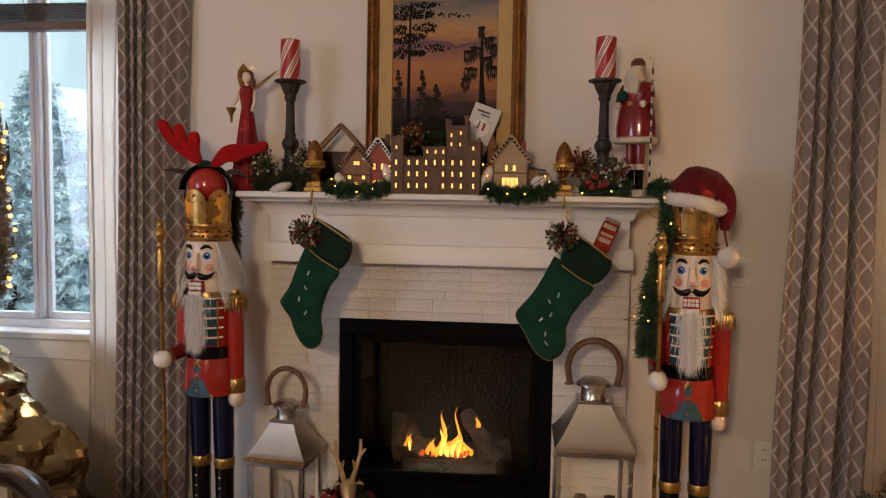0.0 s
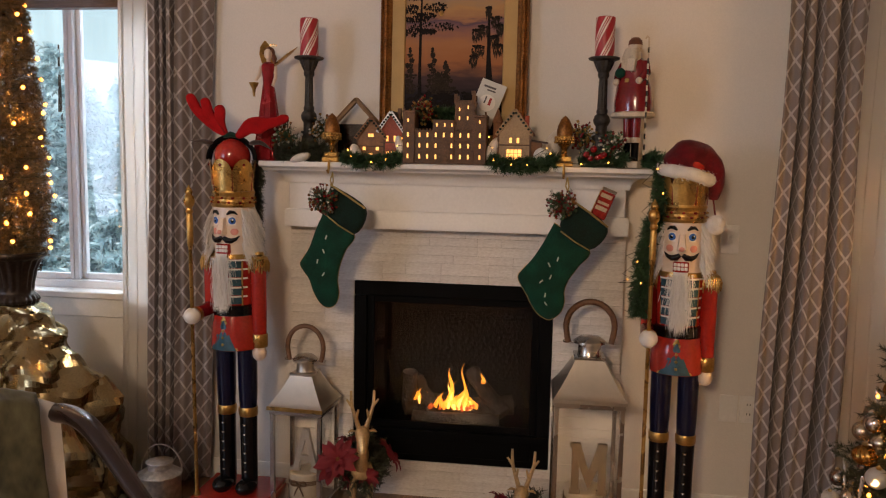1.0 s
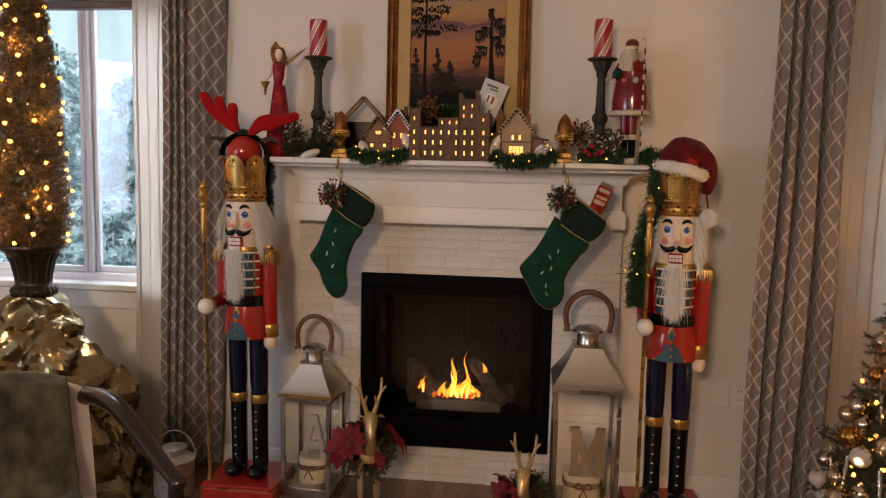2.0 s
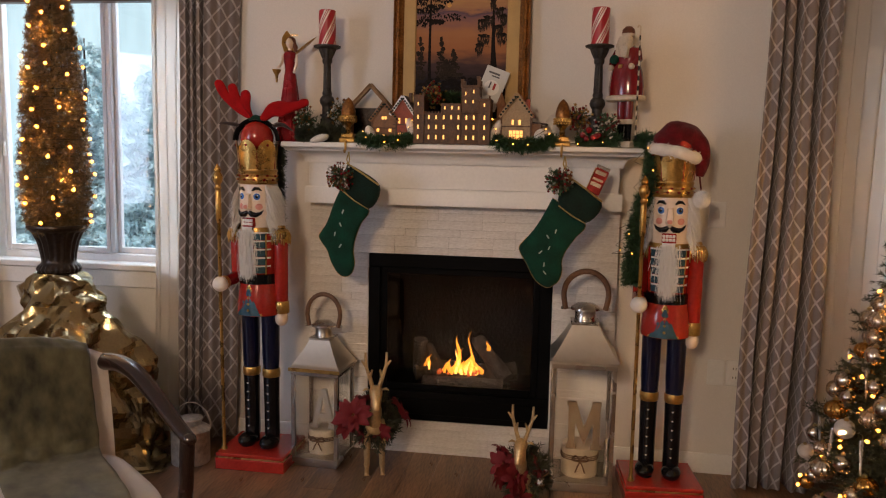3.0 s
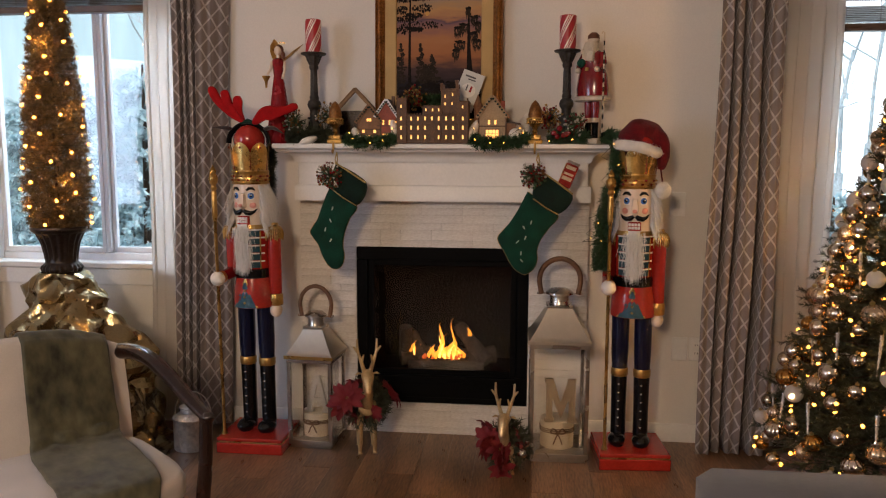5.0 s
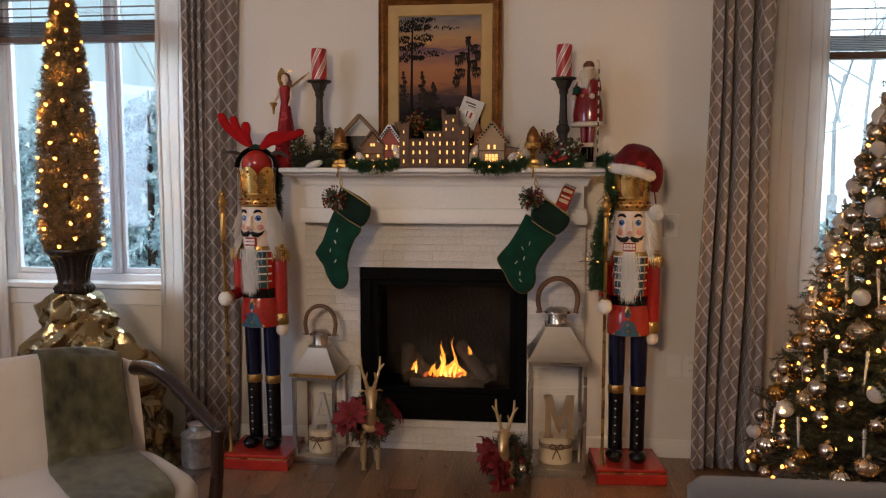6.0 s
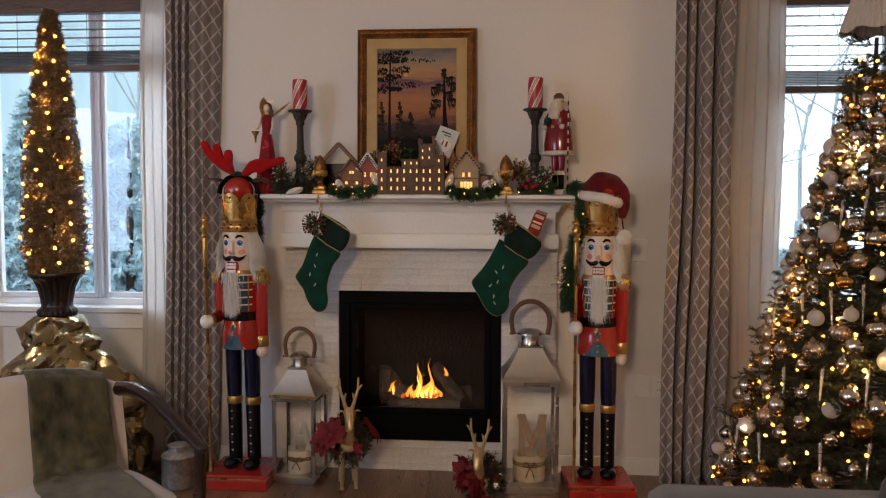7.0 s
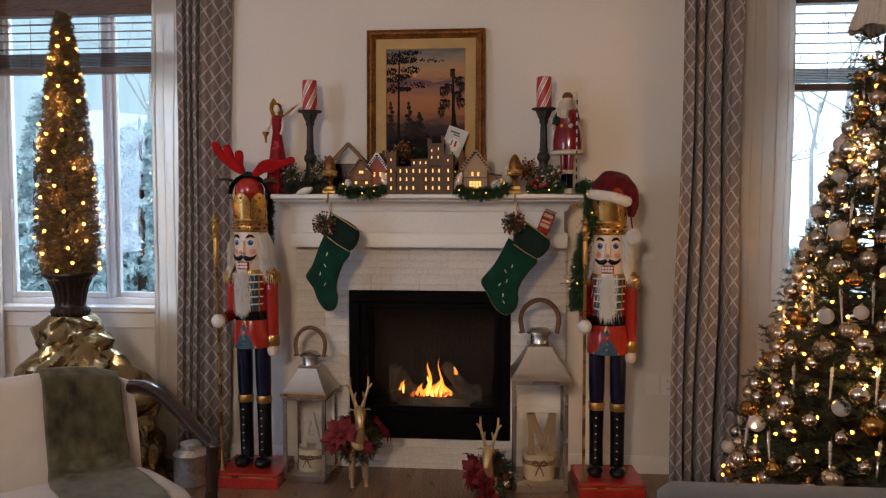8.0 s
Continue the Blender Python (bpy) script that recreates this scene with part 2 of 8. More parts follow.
def part(name, kit, mats, parent=None, label="", sharp=40, m=None, recalc=True, uvs=None):
    me = kit if isinstance(kit, bpy.types.Mesh) else kit.mesh(name, mats, sharp, recalc, uvs)
    ob = new(name, me)
    if parent:
        ob.parent = parent
    if m is not None:
        ob.matrix_basis = m
    return tagged(ob, label)


def solid(name, kit, mats, label, category, group="", kind="", m=None, sharp=40):
    return tagged(part(name, kit, mats, None, "", sharp, RISE @ (m or Matrix.Identity(4))), label, category, group, kind)


def sprigs(base, way, length, count, needle, width, spread=50, rng=None, stem=0.0015):
    """Needles round many straight twigs, as vertices and triangles: base and way are (n, 3), length is (n,)."""
    base, way = np.asarray(base, float), np.asarray(way, float)
    way = way / np.linalg.norm(way, axis=1, keepdims=True)
    length = np.broadcast_to(np.asarray(length, float), (len(base),))
    ref = np.where(np.abs(way[:, 2:3]) > 0.9, np.array([[1.0, 0, 0]]), np.array([[0, 0, 1.0]]))
    u = np.cross(way, ref)
    u /= np.linalg.norm(u, axis=1, keepdims=True)
    w = np.cross(way, u)
    n = len(base) * count
    i = np.repeat(np.arange(len(base)), count)
    t = rng.uniform(0.0, 1.0, n)
    phi = rng.uniform(0, 2 * np.pi, n)
    al = np.radians(spread) * rng.uniform(0.7, 1.25, n)
    out = u[i] * np.cos(phi)[:, None] + w[i] * np.sin(phi)[:, None]
    d = way[i] * np.cos(al)[:, None] + out * np.sin(al)[:, None]
    side = np.cross(d, rng.normal(size=(n, 3)))
    side /= np.linalg.norm(side, axis=1, keepdims=True) + 1e-9
    p = base[i] + way[i] * (length[i] * t)[:, None]
    ln = needle * rng.uniform(0.7, 1.2, n)
    v = np.stack([p - side * width / 2, p + side * width / 2, p + d * ln[:, None]], axis=1)
    sv = np.stack([base - u * stem, base + u * stem, base + way * length[:, None]], axis=1)
    sw = np.stack([base - w * stem, base + w * stem, base + way * length[:, None]], axis=1)
    return np.concatenate([v, sv, sw]).reshape(-1, 3)


def needle_mesh(name, tris, material):
    me = bpy.data.meshes.new(name)
    n = len(tris)
    me.vertices.add(n)
    me.vertices.foreach_set("co", np.asarray(tris, np.float32).ravel())
    me.loops.add(n)
    me.loops.foreach_set("vertex_index", np.arange(n, dtype=np.int32))
    me.polygons.add(n // 3)
    me.polygons.foreach_set("loop_start", np.arange(0, n, 3, dtype=np.int32))
    me.update(calc_edges=True)
    me.materials.append(material)
    return me


def spline(pts, n=8):
    """A smooth line through points."""
    pts = [Vector(p) for p in pts]
    out = []
    for i in range(len(pts) - 1):
        a, b, c, d = pts[max(i - 1, 0)], pts[i], pts[i + 1], pts[min(i + 2, len(pts) - 1)]
        for k in range(n):
            t = k / n
            out.append(0.5 * ((2 * b) + (c - a) * t + (2 * a - 5 * b + 4 * c - d) * t * t + (3 * b - a - 3 * c + d) * t ** 3))
    return out + [pts[-1]]


# ---- the room ----
WALL_Y, TOP = 0.03, 2.80
WIN = ((-2.40, -1.14), (1.715, 2.95))
SILL, HEAD = 0.838, 2.535
room = Kit()
xs = [-4.0, WIN[0][0], WIN[0][1], WIN[1][0], WIN[1][1], 4.0]
for a, b in ((0, 1), (4, 5)):
    room.box(xs[a], xs[b], WALL_Y, 0.22, 0, TOP, 0)
# the middle piece leaves a hole for the firebox
room.box(xs[2], -0.40, WALL_Y, 0.22, 0, TOP, 0).box(0.40, xs[3], WALL_Y, 0.22, 0, TOP, 0)
room.box(-0.40, 0.40, WALL_Y, 0.22, 0.93, TOP, 0).box(-0.40, 0.40, WALL_Y, 0.22, 0, 0.17, 0)
for a, b in WIN:
    room.box(a, b, WALL_Y, 0.22, 0, SILL, 0).box(a, b, WALL_Y, 0.22, HEAD, TOP, 0)
solid("wall_north", room, PAINT, "warm off-white painted wall around the fireplace", "wall", kind="structure")
solid("wall_west", Kit().box(-4.15, -4.0, -7, 0.22, 0, TOP, 0), PAINT, "warm off-white painted side wall", "wall", kind="structure")
solid("wall_east", Kit().box(4.0, 4.15, -7, 0.22, 0, TOP, 0), PAINT, "warm off-white painted side wall", "wall", kind="structure")
solid("wall_south", Kit().box(-4.15, 4.15, -7.15, -7, 0, TOP, 0), PAINT, "warm off-white painted back wall", "wall", kind="structure")
solid("ceiling", Kit().box(-4.15, 4.15, -7.15, 0.22, TOP, TOP + 0.12, 0), CEIL, "plain white painted ceiling", "ceiling", kind="structure")
floor = solid("floor", Kit().box(-4.15, 4.15, -7.15, 0.22, -0.1, -0.004, 0), SUBFLOOR, "brown oak plank floor with dark joints", "floor", kind="structure")

for k, (a, b) in enumerate(((-4.0, -0.706), (0.706, 4.0))):
    solid("baseboard", Kit().prism([(0, 0), (0.014, 0), (0.014, 0.075), (0.008, 0.09), (0, 0.09)], 0, b - a), TRIM,
          "white painted baseboard along the wall", "baseboard", kind="structure", m=Matrix(((0, 1, 0, a), (-1, 0, 0, WALL_Y), (0, 0, 1, 0), (0, 0, 0, 1))))

# windows: frame, mullion, sashes, panes, sill and apron
for k, (a, b) in enumerate(WIN):
    win = thing("window_%d" % (k + 1), (0, 0, 0), "white vinyl sliding window onto a snowy garden", "window", kind="structure")
    fr = Kit()
    fr.box(a, a + 0.05, 0.09, 0.17, SILL, HEAD, 0.004).box(b - 0.05, b, 0.09, 0.17, SILL, HEAD, 0.004)
    fr.box(a + 0.05, b - 0.05, 0.09, 0.17, SILL, SILL + 0.04, 0.004).box(a + 0.05, b - 0.05, 0.09, 0.17, HEAD - 0.04, HEAD, 0.004)
    part("window_frame", fr, VINYL, win)
    mid = -1.766 if k == 0 else 2.33
    m0, m1 = mid - 0.012, mid + 0.012
    part("mullion", Kit().box(m0, m1, 0.10, 0.16, SILL + 0.04, HEAD - 0.04, 0.004), VINYL, win)
    for s, (c, d, y) in enumerate(((a + 0.05, m0, 0.10), (m1, b - 0.05, 0.125))):
        sash = Kit()
        w = 0.022
        sash.box(c, c + w, y, y + 0.03, SILL + 0.04, HEAD - 0.04, 0.003).box(d - w, d, y, y + 0.03, SILL + 0.04, HEAD - 0.04, 0.003)
        sash.box(c + w, d - w, y, y + 0.03, SILL + 0.04, SILL + 0.07, 0.003).box(c + w, d - w, y, y + 0.03, HEAD - 0.07, HEAD - 0.04, 0.003)
        so = part("sash", sash, VINYL, win)
        pane = part("pane", Kit().box(c + w - 0.004, d - w + 0.004, y + 0.012, y + 0.016, SILL + 0.066, HEAD - 0.066, 0), PANE, so, "clear glass pane")
        pane.visible_shadow = False
        if s == 0:
            part("latch", Kit().box(c + 0.006, c + 0.018, y - 0.014, y, 1.36, 1.43, 0.003), VINYL, so)
    part("window_sill", Kit().box(a - 0.05, b + 0.05, -0.012, 0.10, SILL - 0.028, SILL + 0.004, 0.006), TRIM, win)
    part("apron", Kit().box(a - 0.03, b + 0.03, WALL_Y - 0.016, WALL_Y, SILL - 0.115, SILL - 0.031, 0.004), TRIM, win)

BLIND = shade("walnut_blind_slat", (0.15, 0.095, 0.07), 0.30, var=0.2, big=4, fine=30, bump=0.1, stretch=(1, 8, 8))
for k, (a, b) in enumerate(WIN):
    bl = thing("window_blind", ((a + b) / 2, 0.06, HEAD), "dark walnut slatted blind drawn up most of the way", "blind", "blinds at the windows")
    h = (b - a) / 2 - 0.01
    part("headrail", Kit().box(-h, h, -0.035, 0.025, -0.14 if k else -0.115, -0.005, 0.004), BLIND, bl)
    slat = Kit().box(-h + 0.005, h - 0.005, -0.024, 0.024, -0.0013, 0.0013, 0.0008).mesh("slat", BLIND)
    low = 0.143 if k else 0.0
    for i in range(6 if k else 4):
        part("slat", slat, BLIND, bl, m=pose(0, 0, -0.155 - (0.049 if k else 0.044) * i - (0.03 if k else 0.0), 5, 0, 0))
    for i in range(9):
        part("slat", slat, BLIND, bl, m=pose(0, 0, -0.318 - low - 0.008 * i, 0, 0, 0))
    part("bottom_rail", Kit().box(-h, h, -0.027, 0.027, -0.425 - low, -0.392 - low, 0.004), BLIND, bl)
    for x in (-h * 0.62, h * 0.0, h * 0.62):
        part("ladder_cord", Kit().box(x - 0.0012, x + 0.0012, -0.03, -0.0285, -0.40 - low, -0.11, 0), BLIND, bl)

# ---- fireplace ----
fire = thing("fireplace", (0, 0, 0), "black gas fireplace burning in a white stone surround", "fireplace", kind="structure")
ff = Kit()
ff.box(-0.42, 0.42, -0.012, 0.02, 0.885, 0.947, 0.004).box(-0.42, 0.42, -0.012, 0.02, 0.16, 0.30, 0.004)
ff.box(-0.42, -0.365, -0.012, 0.02, 0.30, 0.885, 0.004).box(0.365, 0.42, -0.012, 0.02, 0.30, 0.885, 0.004)
part("face_frame", ff, BLACK, fire)
part("louvre", Kit().box(-0.345, 0.345, -0.017, -0.012, 0.19, 0.265, 0.003), BLACK, fire)
inner = Kit()
inner.box(-0.365, -0.335, 0.004, 0.024, 0.30, 0.885, 0.003).box(0.335, 0.365, 0.004, 0.024, 0.30, 0.885, 0.003)
inner.box(-0.335, 0.335, 0.004, 0.024, 0.855, 0.885, 0.003).box(-0.335, 0.335, 0.004, 0.024, 0.30, 0.33, 0.003)
part("glass_frame", inner, BLACK, fire)
fb = Kit()
fb.box(-0.39, -0.37, 0.03, 0.45, 0.28, 0.92, 0).box(0.37, 0.39, 0.03, 0.45, 0.28, 0.92, 0)
fb.box(-0.39, 0.39, 0.45, 0.47, 0.28, 0.92, 0).box(-0.39, 0.39, 0.03, 0.47, 0.26, 0.28, 0).box(-0.39, 0.39, 0.03, 0.47, 0.92, 0.94, 0)
part("firebox", fb, FIREBRICK, fire)
FIREGLASS = glass("fireplace_glass", (0.55, 0.55, 0.55), 0.02)
fg = part("glass_front", Kit().box(-0.34, 0.34, 0.012, 0.016, 0.325, 0.86, 0), FIREGLASS, fire, "dark reflective fireplace glass")
fg.visible_shadow = False
logs = thing("log_set", (0, 0.2, 0.28), "charred ceramic gas logs in the firebox", "logs")


def log(pts, r):
    k = Kit()
    sp = spline(pts, 5)
    k.tube(sp, [r * (1 + 0.16 * noise.noise(Vector(p) * 30)) for p in sp], 10)
    return k


part("log", log([(-0.24, 0.02, 0.05), (-0.1, 0.06, 0.06), (0.05, 0.05, 0.05), (0.25, 0.1, 0.06)], 0.045), LOG, logs)
part("log", log([(-0.20, 0.10, 0.16), (-0.16, 0.06, 0.10), (-0.10, -0.02, 0.06)], 0.038), LOG, logs)
part("log", log([(-0.21, 0.0, 0.22), (-0.215, 0.02, 0.12), (-0.22, 0.05, 0.03)], 0.034), LOG, logs)
part("log", log([(0.06, 0.13, 0.20), (0.13, 0.05, 0.13), (0.22, -0.02, 0.05)], 0.036), LOG, logs)
part("log", log([(-0.18, -0.08, 0.03), (0.0, -0.09, 0.035), (0.20, -0.07, 0.03)], 0.032), LOG, logs)
er = np.random.default_rng(5)
emb = Kit()
for i in range(46):
    emb.ball((er.uniform(-0.11, 0.10), er.uniform(-0.055, 0.02), er.uniform(0.065, 0.085)), er.uniform(0.006, 0.013), seg=6, rings=4)
tagged(part("embers", emb, EMBER, logs), kind="stuff")


def flame(x, y, z, h, w, lean, seed):
    """A tongue of fire: a flattened, bent spindle."""
    n = 14
    pts, rs = [], []
    for i in range(n + 1):
        t = i / n
        pts.append((x + lean * t * t + 0.14 * h * math.sin(5 * t + seed) * t, y + 0.01 * math.sin(4 * t + seed), z + h * t))
        rs.append(max(0.0006, w * (math.sin(math.pi * min(1, t * 0.82 + 0.18)) ** 1.1) * (1 - 0.55 * t) * (1 + 0.2 * math.sin(9 * t + seed))))
    return Kit().tube(pts, [r * 1.25 for r in rs], 8, flat=0.45)


flames = thing("fire", (0, 0.2, 0.345), "yellow and orange gas flames rising from the logs", "flames")
TONGUES = ((-0.030, -0.030, 0.19, 0.015, 0.03), (-0.012, -0.02, 0.13, 0.013, 0.01), (0.020, -0.03, 0.11, 0.016, 0.02), (0.045, -0.035, 0.12, 0.012, 0.0),
           (0.030, 0.0, 0.21, 0.007, 0.03), (-0.062, -0.025, 0.075, 0.013, 0.0), (-0.085, -0.02, 0.05, 0.010, 0.0), (0.070, -0.03, 0.07, 0.012, -0.01),
           (0.095, -0.025, 0.055, 0.011, -0.02), (0.0, -0.04, 0.07, 0.014, 0.0), (-0.045, -0.04, 0.06, 0.012, 0.01), (0.055, -0.04, 0.05, 0.012, 0.0),
           (-0.165, 0.0, 0.085, 0.012, 0.01), (-0.188, 0.02, 0.06, 0.010, 0.0), (-0.142, 0.01, 0.06, 0.011, 0.01), (0.118, 0.04, 0.055, 0.010, 0.0))
for i, (x, y, h, w, le) in enumerate(TONGUES):
    z = 0.10 if i == 15 else 0.0
    part("flame", flame(x, y, z, h, w, le, i * 1.7), FLAME, flames)
    if i in (0, 1, 2, 3, 7, 9, 12):
        part("flame_core", flame(x, y - w * 0.32, z, h * 0.66, w * 0.62, le * 0.6, i * 1.7), FLAMECORE, flames)

# mantelpiece
man = thing("mantelpiece", (0, 0, 0), "white painted wooden mantel shelf with crown moulding", "mantel", kind="structure")
part("shelf", Kit().box(-0.772, 0.772, -0.205, WALL_Y, 1.428, 1.452, 0.005), TRIM, man)


def moulding(prof, hx, y_back, name):
    """A profile of (out, z) run round the front and the two ends of the mantel, mitred at the corners."""
    k = Kit()
    vs = []
    for o, z in prof:
        vs += [(-hx - o, y_back, z), (-hx - o, -0.085 - o, z), (hx + o, -0.085 - o, z), (hx + o, y_back, z)]
    n = len(prof)
    fs = [(i * 4 + j, i * 4 + j + 1, ((i + 1) % n) * 4 + j + 1, ((i + 1) % n) * 4 + j) for i in range(n) for j in range(3)]
    fs += [tuple(i * 4 for i in range(n)), tuple(i * 4 + 3 for i in range(n - 1, -1, -1))]
    k.add(vs, fs)
    return part(name, k, TRIM, man, sharp=30)


moulding([(0, 1.365), (0.012, 1.365), (0.014, 1.375)] + [(0.014 + 0.066 * (1 - math.cos(i * math.pi / 14)), 1.375 + 0.040 * math.sin(i * math.pi / 14)) for i in range(1, 8)] + [(0.086, 1.4275), (0, 1.4275)], 0.685, WALL_Y, "crown_moulding")
part("frieze", Kit().box(-0.684, 0.684, -0.084, WALL_Y, 1.188, 1.42, 0.003), TRIM, man)
moulding([(0, 1.180), (0.013, 1.180), (0.013, 1.246), (0.009, 1.254), (0.0, 1.256)], 0.6855, WALL_Y, "lower_rail")

# ---- curtains ----
def trellis(name, base, line):
    """Woven cloth with a pale diamond trellis, in cloth metres."""
    m = shade(name, base, 0.85, var=0.12, big=8, fine=500, bump=0.25, sheen=0.2, uv=True)
    nt = m.node_tree
    n, l = nt.nodes, nt.links
    uvn = n.new("ShaderNodeTexCoord")
    sep = n.new("ShaderNodeSeparateXYZ")
    l.new(uvn.outputs["UV"], sep.inputs[0])

    def mth(op, a, b=None):
        k = n.new("ShaderNodeMath")
        k.operation = op
        for i, s in enumerate((a, b)):
            if s is None:
                continue
            if isinstance(s, (int, float)):
                k.inputs[i].default_value = s
            else:
                l.new(s, k.inputs[i])
        return k.outputs[0]

    u, v = mth("MULTIPLY", sep.outputs[0], 1 / 0.074), mth("MULTIPLY", sep.outputs[1], 1 / 0.098)
    lines = []
    for op in ("ADD", "SUBTRACT"):
        s = mth(op, u, v)
        lines.append(mth("ABSOLUTE", mth("SUBTRACT", mth("FRACT", s), 0.5)))
    near = mth("MINIMUM", lines[0], lines[1])
    rg = n.new("ShaderNodeMapRange")
    rg.inputs["From Min"].default_value, rg.inputs["From Max"].default_value = 0.055, 0.085
    rg.inputs["To Min"].default_value, rg.inputs["To Max"].default_value = 0.9, 0.0
    l.new(near, rg.inputs["Value"])
    b = n["Principled BSDF"]
    old = b.inputs["Base Color"].links[0].from_socket
    mix = n.new("ShaderNodeMix")
    mix.data_type = "RGBA"
    l.new(rg.outputs[0], mix.inputs[0])
    l.new(old, mix.inputs[6])
    mix.inputs[7].default_value = (*line, 1)
    l.new(mix.outputs[2], b.inputs["Base Color"])
    return m


TRELLIS = trellis("taupe_trellis_cloth", (0.205, 0.172, 0.160), (0.44, 0.405, 0.39))
SHEER = shade("white_sheer_voile", (0.84, 0.80, 0.75), 0.8, var=0.03, fine=600, bump=0.1)
nt = SHEER.node_tree
tl, tr_, mx = nt.nodes.new("ShaderNodeBsdfTranslucent"), nt.nodes.new("ShaderNodeBsdfTransparent"), nt.nodes.new("ShaderNodeMixShader")
mx2 = nt.nodes.new("ShaderNodeMixShader")
tl.inputs[0].default_value = (0.93, 0.88, 0.82, 1)
mx.inputs[0].default_value, mx2.inputs[0].default_value = 0.14, 0.03
nt.links.new(nt.nodes["Principled BSDF"].outputs[0], mx.inputs[1])
nt.links.new(tl.outputs[0], mx.inputs[2])
nt.links.new(mx.outputs[0], mx2.inputs[1])
nt.links.new(tr_.outputs[0], mx2.inputs[2])
nt.links.new(mx2.outputs[0], nt.nodes["Material Output"].inputs[0])


def drape(x0, x1, y, z0, z1, folds, depth, seed, taper=0.0, box_pleat=False, edges=None, skew=0.0, lean=0.0):
    """Hanging cloth from x0 to x1 in vertical folds. Gives the kit and its cloth coordinates."""
    n = folds * (44 if box_pleat else 16) + 1
    gaps = edges[1:-1] if edges else ()
    rows = 26
    rng = np.random.default_rng(seed)
    amp = depth * rng.uniform(0.75, 1.15, folds + 2)
    jit = rng.uniform(-0.25, 0.25, folds + 2)
    k, uvs = Kit(), []
    pts = []
    for j in range(rows):
        t = j / (rows - 1)
        z = z0 + (z1 - z0) * t
        row, s, last = [], 0.0, None
        for i in range(n):
            a = i / (44 if box_pleat else 16)
            f = int(min(a, folds - 1e-6))
            ph = 2 * math.pi * (a - f)
            am = amp[f] * (1 - 0.35 * t) * (1 + 0.12 * math.sin(2.3 * z + seed + f))
            wave = -math.cos(ph)
            wave = math.copysign(abs(wave) ** (0.55 if box_pleat else 0.9), wave)
            e0, e1 = (edges[f], edges[f + 1]) if edges else (f / folds, (f + 1) / folds)
            x = x0 + (x1 - x0) * (e0 + (e1 - e0) * (a - f + 0.4 * jit[f] * math.sin(ph / 2) ** 2 + 0.13 * math.sin(2 * ph)))
            if box_pleat:
                # broad flat fronts, turned back into narrow deep creases
                q = a / folds
                x = x0 + (x1 - x0) * q
                wave = -1 + 2 * max(math.exp(-((q - e) / (0.031 + 0.009 * (e > 0.6))) ** 4) for e in gaps) + 0.10 * math.sin(3.3 * math.pi * folds * q + seed + 0.8 * z)
            x += skew * (1 - t) + taper * (1 - t) * (x - (x0 + x1) / 2) + 0.006 * math.sin(3.1 * z + f + seed)
            back = lean * max(0.0, (i / (n - 1) - gaps[-1]) / (1 - gaps[-1])) if lean else 0.0
            p = (x, y + am * wave * 0.5 + back, z)
            if last:
                s += math.hypot(p[0] - last[0], p[1] - last[1])
            last = p
            row.append(p)
            uvs.append((s, z))
        pts += row
    fs = [(j * n + i, j * n + i + 1, (j + 1) * n + i + 1, (j + 1) * n + i) for j in range(rows - 1) for i in range(n - 1)]
    k.add(pts, fs)
    return k, uvs


def curtain(name, material, label, x0, x1, y, z0, folds, depth, seed, category, group, taper=0.0, box_pleat=False, thick=0.003, edges=None, skew=0.0, lean=0.0):
    k, uvs = drape(x0, x1, y, z0, 2.66, folds, depth, seed, taper, box_pleat, edges, skew, lean)
    ob = part(name, k, material, None, "", 180, recalc=False, uvs=uvs)
    sol = ob.modifiers.new("thickness", "SOLIDIFY")
    sol.thickness = thick
    ob.matrix_basis = RISE
    return tagged(ob, label, category, group)


CL = "taupe curtain with a pale diamond trellis pattern, pulled open"
curtain("curtain", TRELLIS, CL, -1.268, -1.028, -0.075, 0.025, 4, 0.11, 3, "curtain", "patterned curtains", 0.02, True, edges=(0, 0.155, 0.305, 0.455, 1.0), skew=-0.044, lean=0.105)
curtain("curtain", TRELLIS, CL, 1.240, 1.516, -0.085, 0.018, 4, 0.15, 9, "curtain", "patterned curtains", 0.12, True, edges=(0, 0.235, 0.42, 0.73, 1.0), skew=-0.032)
SL = "sheer white voile curtain beside the window"
curtain("sheer_curtain", SHEER, SL, -1.44, -1.25, -0.035, 0.03, 2, 0.005, 5, "curtain", "sheer curtains", 0.02, thick=0.0, skew=-0.036)
curtain("sheer_curtain", SHEER, SL, 1.45, 1.775, -0.030, 0.03, 3, 0.006, 6, "curtain", "sheer curtains", 0.06, thick=0.0)
curtain("sheer_curtain", SHEER, SL, -2.55, -2.31, -0.035, 0.03, 3, 0.014, 7, "curtain", "sheer curtains", 0.05, thick=0.0)
for a, b in ((-2.62, -0.95), (1.15, 3.25)):
    rod = thing("curtain_rod", ((a + b) / 2, -0.06, 2.67), "dark metal curtain rod above the window", "curtain rod", "curtain rods")
    part("rod", Kit().tube([((a - b) / 2, 0, 0), ((b - a) / 2, 0, 0)], 0.013, 10), IRON, rod)
    for x in ((a - b) / 2 + 0.05, (b - a) / 2 - 0.05):
        part("bracket", Kit().box(x - 0.008, x + 0.008, -0.005, 0.092, -0.012, 0.012, 0.002), IRON, rod)

# ---- painting over the mantel ----
pic = thing("painting", pose(-0.018, -0.012, 1.473, -1.6), "framed sunset painting of cypress trees over water", "painting")
PW, PH = 0.302, 0.828


